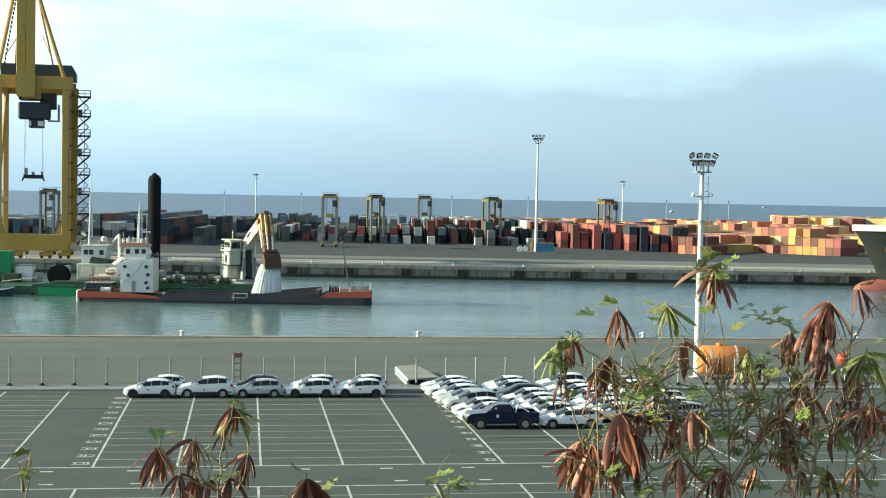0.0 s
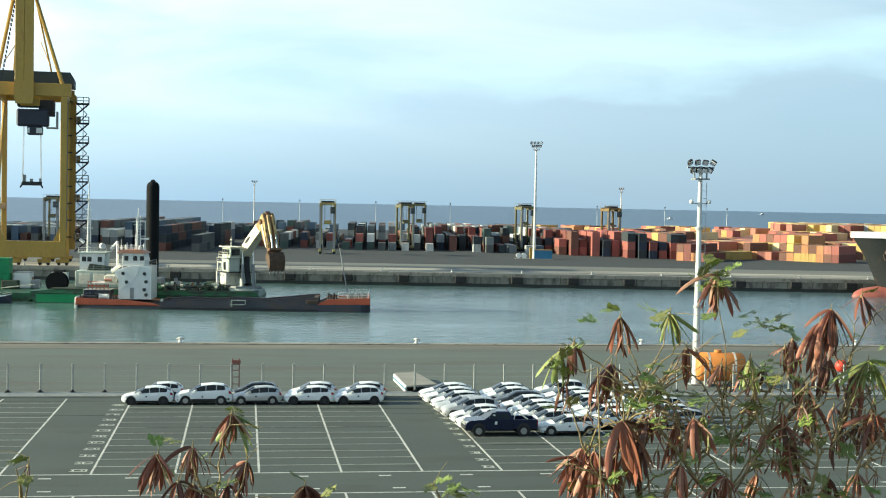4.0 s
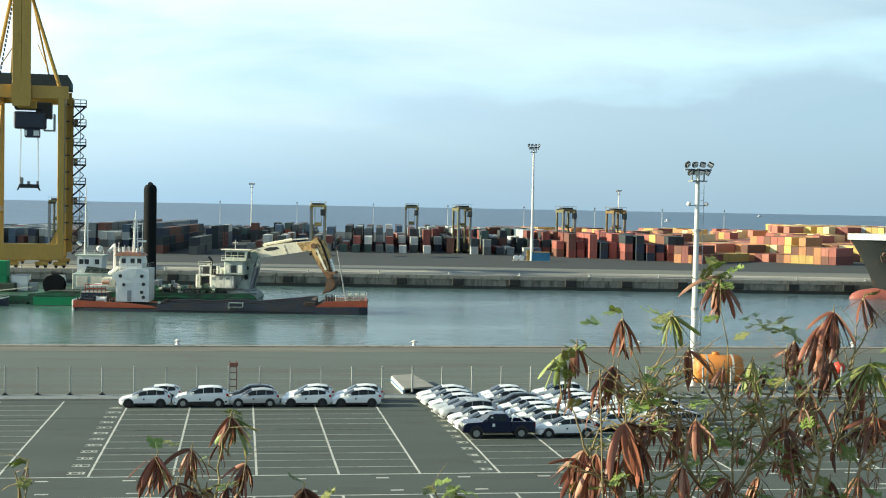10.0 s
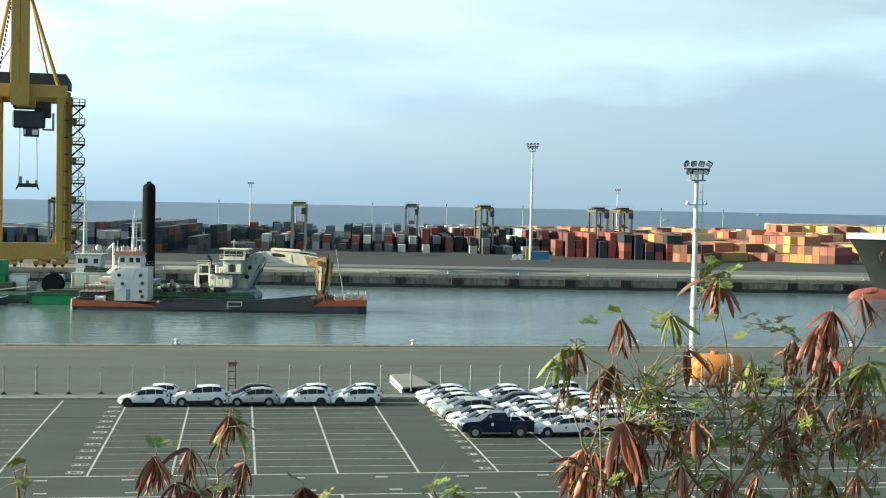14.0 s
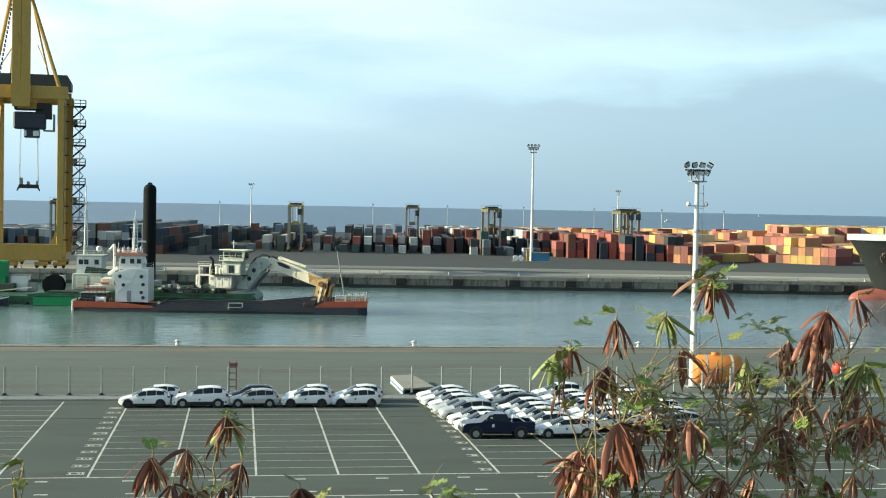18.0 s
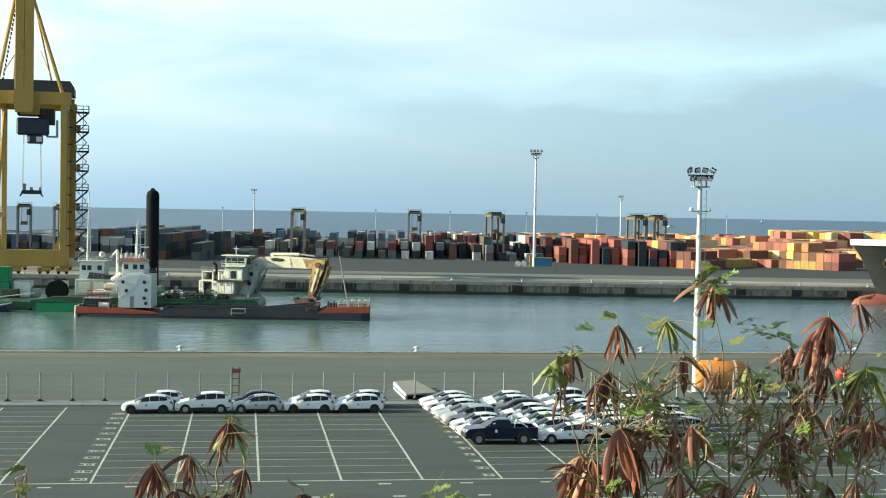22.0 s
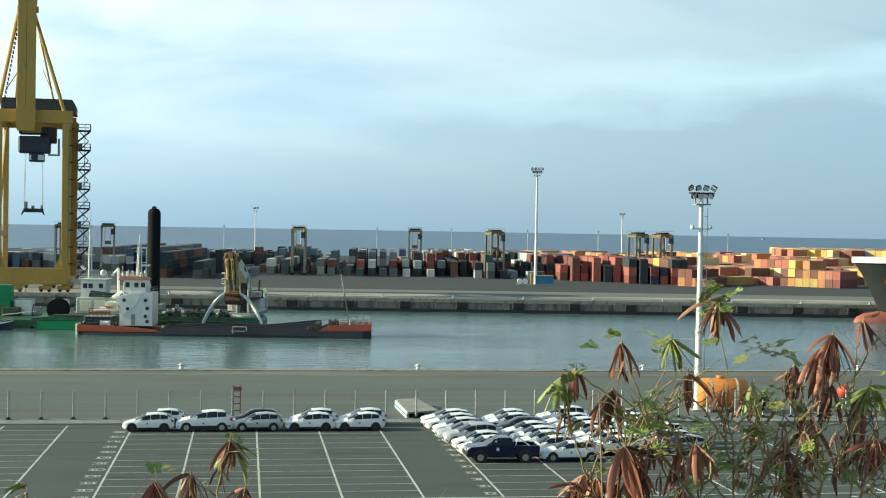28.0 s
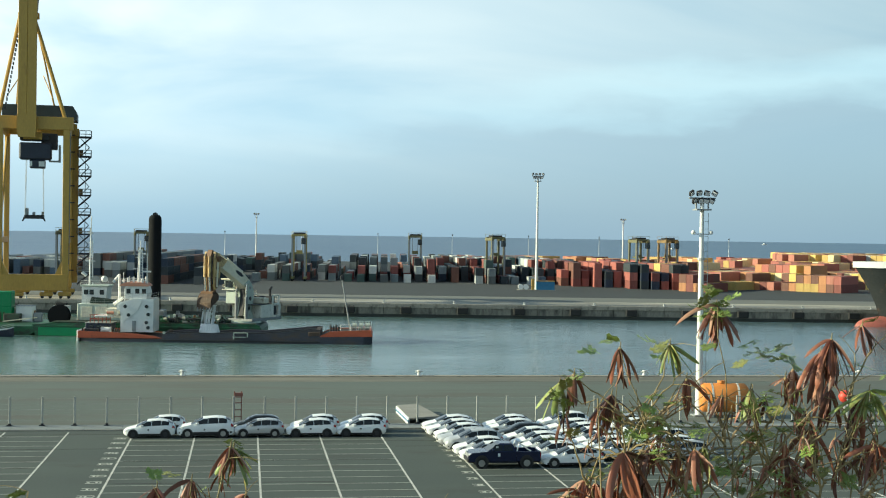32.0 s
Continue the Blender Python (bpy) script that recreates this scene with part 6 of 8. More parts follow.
    for q in range(4):
        part("hose", B().path([(0.7 + 0.1 * q, -0.5 + 0.3 * q, 3.9), (1.9, -0.5 + 0.3 * q, 5.2 + 0.08 * q), (3.6, -0.5 + 0.3 * q, 5.9 - 0.1 * q), (5.4, -0.5 + 0.3 * q, 5.3), (6.4, -0.4 + 0.25 * q, 4.75)], 0.07, 5), DARK_STEEL, boom)
    part("boom_lamp", B().box(4.6, 5.0, -0.95, -0.7, 5.2, 5.55, 0.06).box(4.6, 5.0, 0.7, 0.95, 5.2, 5.55, 0.06), DARK_STEEL, boom)
    part("ram_lug", B().prism([(6.2, 4.7), (6.9, 4.5), (6.7, 5.3), (6.4, 5.3)], -0.3, 0.3), CREAM_STEEL, boom)
    part("boom_ram_top", B().tube((6.6, 0, 5.1), (11.6, 0, 3.2), 0.27, n=10), CREAM_STEEL, boom, smooth=True)
    part("ram_rod", B().tube((11.6, 0, 3.2), (14.4, 0, 1.8), 0.15, n=8), CHROME, boom, smooth=True)
    P["boom"] = boom
    st = part("stick", B().prism([(-1.5, 1.3), (-0.2, 1.6), (1.8, 1.25), (6.9, 0.55), (7.2, -0.2), (6.6, -0.55), (1.6, -1.15), (-0.5, -0.8), (-1.3, 0.3)], -0.45, 0.45), BROWN_STEEL, g, "worn yellow and brown stick with pale side beams")
    for y in (-0.85, 0.85):
        part("side_beam", B().prism([(-1.2, 1.2), (0.4, 1.35), (2.2, 1.05), (4.6, 0.8), (5.5, 0.35), (5.0, -0.4), (2.6, -0.85), (0.6, -0.7), (-0.9, -0.4)], y - 0.24, y + 0.24), ARM_YELLOW, st)
        part("worn_plate", B().prism([(3.2, 0.75), (5.3, 0.35), (4.9, -0.35), (3.4, -0.6)], y - 0.27, y + 0.27), BROWN_STEEL, st, "rust-brown worn plate")
        part("guide_rail", B().bar((0.6, y * 1.4, 0.3), (5.0, y * 1.4, 0.1), 0.1, 0.4), CREAM_STEEL, st)
        # holes are not cut: dark discs give their shaded insides
        part("hole_shade", B().tube((1.6, y - 0.3, 0.2), (1.6, y + 0.3, 0.2), 0.42, n=10).tube((3.6, y - 0.3, 0.1), (3.6, y + 0.3, 0.1), 0.3, n=10), DARK_STEEL, st)
    part("bucket_ram", B().tube((-0.3, -0.45, 1.95), (3.4, -0.45, 1.6), 0.3, n=10), ARM_YELLOW, st, smooth=True)
    part("bucket_ram", B().tube((-0.3, 0.45, 1.95), (3.4, 0.45, 1.6), 0.3, n=10), ARM_YELLOW, st, smooth=True)
    part("ram_rod", B().tube((3.4, -0.45, 1.6), (6.0, -0.45, 1.1), 0.17, n=8), CHROME, st, smooth=True)
    part("ram_rod", B().tube((3.4, 0.45, 1.6), (6.0, 0.45, 1.1), 0.17, n=8), CHROME, st, smooth=True)
    part("link", B().prism([(5.5, 0.3), (6.0, 1.5), (6.4, 1.4), (6.1, 0.2)], -1.2, 1.2), BROWN_STEEL, st)
    part("cross_tube", B().tube((0, -1.45, 0.1), (0, 1.45, 0.1), 0.5, n=12), BROWN_STEEL, st, smooth=True)
    part("hose", B().path([(-0.8, -0.8, 1.3), (1.5, -0.8, 1.5), (4.6, -0.8, 1.0)], 0.09, 5).path([(-0.8, 0.8, 1.3), (1.5, 0.8, 1.6), (4.6, 0.8, 1.0)], 0.09, 5), DARK_STEEL, st)
    P["stick"] = st
    # bucket: a thick curved shell; its lip lies along +x from the wrist
    arc = [(0.0, -0.4), (-0.55, 0.0), (-0.65, 0.65), (-0.35, 1.15), (0.3, 1.5), (1.3, 1.5), (2.1, 1.15), (2.9, 0.55)]
    inner = [(x * 0.9 + 0.14, z * 0.9 - 0.06) for x, z in arc[:-1]] + [(2.9, 0.45)]
    bk = part("bucket", B().prism(arc + inner[::-1], -1.45, 1.45), MUD_STEEL, g, "muddy brown digging bucket")
    for y in (-1.45, 1.35):
        part("bucket_side", B().prism(arc + [(2.0, 0.35), (0.8, -0.2)], y, y + 0.1), MUD_STEEL, bk)
    for k in range(5):
        y = -1.3 + k * 0.62
        part("tooth", B().prism([(2.75, 0.7), (3.3, 0.2), (2.75, 0.45)], y, y + 0.18), GREY_STEEL, bk)
    part("bucket_lug", B().prism([(-0.3, 0.2), (-0.2, -0.6), (0.5, -0.5), (0.6, 0.1)], -0.6, 0.6), BROWN_STEEL, bk)
    P["bucket"] = bk
    # hoist rams between platform and boom
    for s, y in (("ram_left", -1.05), ("ram_right", 1.05)):
        b = part("hoist_ram", B().tube((0, y, 0), (4.2, y, 0), 0.3, n=10), GREY_STEEL, g, smooth=True)
        part("ram_rod", B().tube((4.2, y, 0), (6.6, y, 0), 0.17, n=8), CHROME, b, smooth=True)
        P[s] = b
    return P


DIGGER = excavator()

# seconds; slew, boom, stick and bucket angles in degrees
DIG = [(0, -68, 46, -65, -78), (1, -75, 49, -60, -76), (2, -76, 52, -60, -75), (3, -75, 52, -58, -75), (3.5, -70, 52, -58, -80), (4.5, -55, 53, -62, -115), (5.5, -40, 53, -66, -152),
       (6, -36, 52, -66, -160), (7, -22, 50, -66, -158), (8, -17, 45, -60, -155), (9, -14, 38, -60, -154), (10, -11, 32, -62, -153), (11, -10, 28, -70, -155), (12, -10, 24, -78, -172),
       (13, -11, 21, -87, -195), (14, -12, 18, -90, -208), (15.5, -14, 12, -95, -205), (17, -16, 6, -100, -200), (18, -17, 4, -102, -200), (19, -17, 5, -103, -200), (20, -14, 18, -96, -212),
       (21, -15, 22, -95, -214), (22, -19, 22, -104, -222), (23, -25, 26, -104, -232), (24, -40, 28, -106, -250), (25, -54, 30, -108, -256), (25.5, -62, 31, -109, -255), (26.5, -76, 36, -107, -250),
       (27.5, -89, 41, -105, -235), (28, -96, 42, -101, -205), (28.5, -101, 42, -98, -150), (29, -106, 45, -90, -108), (30, -117, 49, -86, -84), (31, -121, 49, -86, -78), (32, -116, 47, -84, -76)]


def dig_at(t):
    for a, b in zip(DIG, DIG[1:]):
        if a[0] <= t <= b[0]:
            s = (t - a[0]) / (b[0] - a[0])
            s = s * 0.6 + 0.4 * s * s * (3 - 2 * s)
            return [x + (y - x) * s for x, y in zip(a[1:], b[1:])]


def arm(t):
    """Poses of the excavator's pieces, in its own space, at t seconds."""
    slew, bo, st, bu = dig_at(t)
    foot = Vector((FOOT_R, 0, FOOT_Z))
    elbow = foot + Vector((BOOM_L * math.cos(radians(bo)), 0, BOOM_L * math.sin(radians(bo))))
    wrist = elbow + Vector((STICK_L * math.cos(radians(st)), 0, STICK_L * math.sin(radians(st))))
    at = lambda p, a: Matrix.Translation(p) @ pose(0, 0, 0, 0, -a, 0)
    mb = at(foot, bo)
    pin = mb @ Vector((4.8, 0, 3.7))
    base = Vector((1.9, 0, 0.75))
    way = pin - base
    ram = math.degrees(math.atan2(way.z, way.x))
    return {"thing": far(*SLEW, slew), "boom": mb, "stick": at(elbow, st), "bucket": at(wrist, bu + 25), "ram_left": at(base, ram), "ram_right": at(base, ram), "wrist": wrist}


# ---- water pouring from the bucket ----
def strands(name, label, rng, count, width, drop, spread, lean, deep, thick, drift):
    """A sheet of falling water in many thin uneven strands; the top edge lies at its origin, along y."""
    t = thing(name, label, "water")
    for i in range(count):
        a = rng.uniform(0, 6.283)
        rim = rng.uniform(0.88, 1.0)
        x, y = math.cos(a) * rim, math.sin(a) * rim * width / 2
        y2 = y * spread + rng.uniform(-0.12, 0.12)
        r = rng.uniform(0.7, 1.2) * thick
        h = drop * rng.uniform(0.9, 1.06)
        pts = [Vector((x * (0.55 + (deep - 0.55) * s ** 0.6) + lean * s * s + rng.uniform(-0.04, 0.04), y + (y2 - y) * s ** 0.6 + drift * s + rng.uniform(-0.05, 0.05), -h * s)) for s in (0, 0.1, 0.25, 0.45, 0.65, 0.85, 1.0)]
        part("water_strand", B().path(pts, r, 7, r * rng.uniform(0.9, 1.5)), FOAM, t, smooth=60)
    for i in range(count // 2):
        spray = B()
        for _ in range(6):
            s = rng.random()
            y = (rng.random() - 0.5) * width * (1 + (spread - 1) * s) * 1.2 + drift * s
            spray.ball((lean * s * s + rng.uniform(-0.7, 0.7), y, -drop * s), rng.uniform(0.04, 0.1), 6, 1.8)
        part("splash_drop", spray, FOAM, t)
    return t


def jet(name, label, rng, side):
    """A thick stream that leaves the bucket's corner and bends over."""
    t = thing(name, label, "water")
    for k in range(4):
        o = rng.uniform(-0.12, 0.12)
        pts = [Vector((o, side * (1.4 + 3.9 * s + o), 0.1 - 1.6 * s - 3.6 * s * s)) for s in (0, 0.15, 0.3, 0.45, 0.6, 0.75, 0.9, 1.0)]
        part("water_strand", B().path(pts, 0.3, 6, 0.24), FOAM, t, smooth=60)
    for k in range(10):
        s = rng.uniform(0.4, 1.0)
        part("splash_drop", B().ball((rng.uniform(-0.3, 0.3), side * (1.4 + 3.9 * s) + rng.uniform(-0.3, 0.3), 0.1 - 1.6 * s - 3.6 * s * s), rng.uniform(0.05, 0.1), 6), FOAM, t)
    return t


def pouring():
    rng = random.Random(31)
    return {"core": strands("falling_water", "white sheet of water pouring from the dredging bucket", rng, 34, 2.2, 6.4, 1.15, -0.5, 0.8, 0.1, -1.2),
            "wide": strands("falling_water", "broad white curtain of water pouring from the dredging bucket", rng, 120, 2.9, 6.2, 1.75, -0.4, 1.5, 0.2, -0.6),
            "left": jet("water_jet", "white jet of water spilling from the corner of the bucket", rng, -1),
            "right": jet("water_jet", "white jet of water spilling from the corner of the bucket", rng, 1)}


POURING = pouring()
# seconds and how far each flow has dropped away below the bucket, in metres
FLOW = {"core": [(0, 0), (3.2, 0), (4.2, 9), (27.8, 9), (28.3, 1.5), (28.6, 0.2), (32, 0)],
        "wide": [(0, 0), (1.4, 0), (2.2, 9), (28.1, 9), (28.6, 2.2), (29.0, 0.3), (31.2, 0), (31.8, 2), (32, 3.5)],
        "left": [(0, 11), (21.4, 11), (22.0, 1.6), (22.8, 0), (28.3, 0), (28.9, 11), (32, 11)],
        "right": [(0, 11), (22.2, 11), (23.0, 1.6), (23.6, 0), (28.3, 0), (28.9, 11), (32, 11)]}


def flow_at(key, t):
    rows = FLOW[key]
    return float(np.interp(t, [r[0] for r in rows], [r[1] for r in rows]))


def pour_pose(key, t):
    a = arm(t)
    w = a["thing"] @ (a["wrist"] + Vector((0.2, 0, -1.3 if key in ("core", "wide") else 0.35)))
    q = FAR.to_quaternion().to_euler().z
    return Matrix.Translation(w - Vector((0, 0, flow_at(key, t)))) @ pose(0, 0, 0, 0, 0, dig_at(t)[0] + math.degrees(q))


# ---- cars ----
def lerp(x, xs, ys):
    return float(np.interp(x, xs, ys))


STATION = [0.0, 0.03, 0.10, 0.24, 0.32, 0.46, 0.68, 0.84, 0.94, 0.985, 1.0]
SHAPES = {  # length, width, then heights and half widths along the stations
    "hatchback": (4.05, 1.72,
                  [0.52, 0.64, 0.74, 0.85, 0.90, 0.94, 0.98, 1.01, 1.02, 0.95, 0.70],
                  [0.58, 0.70, 0.80, 0.93, 1.12, 1.40, 1.46, 1.38, 1.20, 1.00, 0.76],
                  [0.60, 0.74, 0.84, 0.92, 0.80, 0.68, 0.67, 0.67, 0.74, 0.80, 0.70]),
    "suv": (4.52, 1.84,
            [0.62, 0.78, 0.92, 1.02, 1.06, 1.10, 1.14, 1.18, 1.18, 1.05, 0.80],
            [0.70, 0.86, 0.98, 1.09, 1.30, 1.60, 1.68, 1.61, 1.40, 1.15, 0.86],
            [0.60, 0.76, 0.86, 0.96, 0.86, 0.70, 0.70, 0.70, 0.76, 0.82, 0.72]),
    "sedan": (4.55, 1.80,
              [0.54, 0.66, 0.76, 0.86, 0.91, 0.95, 0.99, 1.03, 1.04, 0.98, 0.72],
              [0.60, 0.72, 0.82, 0.94, 1.12, 1.38, 1.45, 1.32, 1.13, 1.02, 0.78],
              [0.60, 0.74, 0.84, 0.96, 0.84, 0.66, 0.66, 0.68, 0.76, 0.80, 0.70])}


def section(kind, s):
    """Half section of the body at s of its length: points (y, z) from sill to roof centre."""
    L, Wd, belt, top, narrow = SHAPES[kind]
    zb, zt = lerp(s, STATION, belt), lerp(s, STATION, top)
    w = Wd / 2 * lerp(s, [0, 0.03, 0.1, 0.3, 0.8, 0.95, 1], [0.66, 0.84, 0.95, 1.0, 1.0, 0.95, 0.84])
    lo = lerp(s, [0, 0.05, 0.95, 1], [0.34, 0.2, 0.22, 0.38])
    n = lerp(s, STATION, narrow) * Wd / 2
    return [(w * 0.92, lo), (w * 0.99, lo + 0.14), (w, (lo + zb) / 2 + 0.06), (w * 0.96, zb), (n, zt - 0.05), (n * 0.62, zt), (0.0, zt + 0.015)]


def patch(kind, s0, s1, i, a0, a1, side, out=0.012, k=5):
    """A pane laid over the body between stations s0, s1 and section points i, i + 1."""
    L = SHAPES[kind][0]
    v = []
    for q in range(k + 1):
        s = s0 + (s1 - s0) * q / k
        p = section(kind, s)
        (y0, z0), (y1, z1) = p[i], p[i + 1]
        for a in (a0, a1):
            y, z = y0 + (y1 - y0) * a, z0 + (z1 - z0) * a
            v.append((-L / 2 + s * L, side * (y + out), z + (out if i > 3 else 0.3 * out)))
    return v, [(2 * q, 2 * q + 2, 2 * q + 3, 2 * q + 1) for q in range(k)]


def wheel_parts(parent, xs, half, r, rim_mat=RIM):
    for x in xs:
        for s in (-1, 1):
            y = s * half
            ty = part("wheel", B().tube((x, y - 0.10, r), (x, y + 0.10, r), r, n=18), TYRE, parent, smooth=True)
            part("rim", B().tube((x, y + s * 0.085, r), (x, y + s * 0.112, r), r * 0.62, n=12), rim_mat, ty)


def car(kind, paint, label, m, dark_rims=False, cladding=False):
    """A car that faces -x, resting on its wheels."""
    L, Wd = SHAPES[kind][:2]
    c = thing(kind + "_car" if kind != "suv" else "suv_car", label, "car", m, "parked cars")
    n = 26
    rings = []
    for q in range(n + 1):
        s = q / n
        p = section(kind, s)
        x = -L / 2 + s * L
        rings.append([(x, y, z) for y, z in p] + [(x, -y, z) for y, z in p[-2::-1]])
    part("body", B().loft(rings), paint, c, smooth=38)
    glass = B()
    for i in (4, 5):
        for side in (-1, 1):
            glass.add(*patch(kind, 0.25, 0.45, i, 0.0, 1.0, side))
    part("windscreen", glass, SCREEN, c)
    rear = B()
    for i in (4, 5):
        for side in (-1, 1):
            rear.add(*patch(kind, 0.86, 0.95, i, 0.0, 1.0, side))
    part("rear_window", rear, SCREEN, c)
    for side in (-1, 1):
        for s0, s1 in ((0.33, 0.54), (0.55, 0.725), (0.735, 0.88)):
            g = B()
            g.add(*patch(kind, s0, s1, 3, 0.05, 0.93 if s0 > 0.4 else 0.86, side))
            part("side_window", g, SCREEN, c)
        h = B()
        h.add(*patch(kind, 0.02, 0.12, 2, 0.25, 0.95, side, 0.014))
        part("headlight", h, LAMP_GLASS, c)
        h = B()
        h.add(*patch(kind, 0.945, 0.99, 2, 0.4, 1.0, side, 0.014))
        part("tail_light", h, TAIL_RED, c)
        part("wing_mirror", B().box(-L / 2 + 0.36 * L - 0.1, -L / 2 + 0.36 * L + 0.12, side * (Wd / 2 + 0.02) - 0.1, side * (Wd / 2 + 0.02) + 0.1, SHAPES[kind][2][4] + 0.02, SHAPES[kind][2][4] + 0.18, 0.03), paint, c)
        sk = B()
        sk.add(*patch(kind, 0.08, 0.92, 0, 0.0, 1.0 if not cladding else 1.0, side, 0.015))
        part("sill_trim", sk, TRIM, c)
        if cladding:
            sk = B()
            sk.add(*patch(kind, 0.04, 0.96, 1, 0.0, 0.4, side, 0.015))
            part("lower_cladding", sk, TRIM, c)
        part("door_sticker", B().box(-0.13, 0.0, side * (Wd / 2 + 0.005) - 0.006, side * (Wd / 2 + 0.005) + 0.006, 0.62, 0.74), TRIM, c)
        for x in (-L / 2 + 0.19 * L, -L / 2 + 0.81 * L):
            part("wheel_arch", B().tube((x, side * (Wd / 2 - 0.06), 0.34), (x, side * (Wd / 2 + 0.008), 0.34), 0.395 if kind != "suv" else 0.43, n=18), TRIM, c)
    part("grille", B().box(-L / 2 - 0.012, -L / 2 + 0.06, -0.5, 0.5, 0.42, 0.56, 0.01), TRIM, c)
    part("number_plate", B().box(-L / 2 - 0.02, -L / 2 + 0.03, -0.26, 0.26, 0.33, 0.43), CAR_WHITE, c)
    wheel_parts(c, (-L / 2 + 0.19 * L, -L / 2 + 0.81 * L), Wd / 2 - 0.085, 0.315 if kind != "suv" else 0.35, DARK_STEEL if dark_rims else RIM)
    return c


def pickup(m):
    c = thing("pickup_truck", "navy blue double-cab pickup truck with white sport bar", "pickup", m, "parked cars")
    N = CAR_NAVY
    hw = 0.92
    part("body", B().prism([(-2.6, 0.5), (-2.55, 0.95), (-2.3, 1.12), (-1.25, 1.2), (0.85, 1.2), (0.85, 0.5)], -hw, hw), N, c)
    part("cab_roof", B().loft([[(-1.25, -hw + 0.02, 1.19), (-1.25, hw - 0.02, 1.19), (0.85, hw - 0.02, 1.19), (0.85, -hw + 0.02, 1.19)],
                               [(-0.45, -hw + 0.2, 1.70), (-0.45, hw - 0.2, 1.70), (0.6, hw - 0.2, 1.70), (0.6, -hw + 0.2, 1.70)],
                               [(-0.3, -hw + 0.3, 1.76), (-0.3, hw - 0.3, 1.76), (0.5, hw - 0.3, 1.75), (0.5, -hw + 0.3, 1.75)]]), N, c)
    for s in (-1, 1):
        for x0, x1 in ((-0.98, -0.15), (-0.05, 0.62)):
            part("side_window", B().add([(x0 + (0.32 if x0 < -0.5 else 0.0), s * (hw - 0.19 + 0.012), 1.68), (x1 - (0.12 if x1 > 0.3 else 0), s * (hw - 0.19 + 0.012), 1.68), (x1, s * (hw - 0.03 + 0.012), 1.26), (x0 - 0.05, s * (hw - 0.03 + 0.012), 1.26)], [(0, 1, 2, 3)]), SCREEN, c)
        part("window_sticker", B().box(-0.62, -0.45, s * (hw - 0.1) - 0.006, s * (hw - 0.1) + 0.006, 1.32, 1.56), CAR_WHITE, c)
        part("bed_side", B().box(0.87, 2.62, s * hw - (0.1 if s > 0 else 0), s * hw + (0.1 if s < 0 else 0), 0.5, 1.22, 0.03), N, c)
        part("wing_mirror", B().box(-0.95, -0.75, s * (hw + 0.1) - 0.1, s * (hw + 0.1) + 0.1, 1.22, 1.42, 0.04), N, c)
        part("headlight", B().box(-2.57, -2.35, s * 0.74 - 0.16, s * 0.74 + 0.16, 0.88, 1.06, 0.03), LAMP_GLASS, c)
        part("tail_light", B().box(2.55, 2.64, s * 0.86 - 0.06, s * 0.86 + 0.065, 0.75, 1.15, 0.02), TAIL_RED, c)
        part("side_step", B().box(-1.1, 0.9, s * (hw - 0.04) - 0.1, s * (hw - 0.04) + 0.1, 0.38, 0.46, 0.02), TRIM, c)
        part("door_sticker", B().box(-0.5, -0.32, s * (hw + 0.006) - 0.005, s * (hw + 0.006) + 0.005, 0.86, 1.08), CAR_WHITE, c)
        part("sport_bar", B().path([(0.9, s * 0.8, 1.2), (1.05, s * 0.72, 1.78), (1.9, s * 0.84, 1.22)], 0.05, 6), WHITE_STEEL, c)
        for x in (-1.65, 1.6):
            part("wheel_arch", B().tube((x, s * (hw - 0.1), 0.46), (x, s * (hw + 0.012), 0.46), 0.5, n=18), TRIM, c)
    part("windscreen", B().add([(-1.2, -0.84, 1.24), (-1.2, 0.84, 1.24), (-0.49, 0.7, 1.70), (-0.49, -0.7, 1.70)], [(0, 1, 2, 3)]), SCREEN, c)
    part("bed_floor", B().box(0.87, 2.6, -0.82, 0.82, 0.55, 0.7), TRIM, c)
    part("tailgate", B().box(2.52, 2.62, -0.82, 0.82, 0.52, 1.2, 0.02), N, c)
    part("front_bumper", B().box(-2.68, -2.4, -0.9, 0.9, 0.45, 0.72, 0.05), TRIM, c)
    part("rear_bumper", B().box(2.6, 2.75, -0.85, 0.85, 0.48, 0.66, 0.03), GALV, c)
    part("grille", B().box(-2.62, -2.5, -0.5, 0.5, 0.75, 1.02, 0.02), GALV, c)
    wheel_parts(c, (-1.65, 1.6), hw - 0.06, 0.39)
    return c


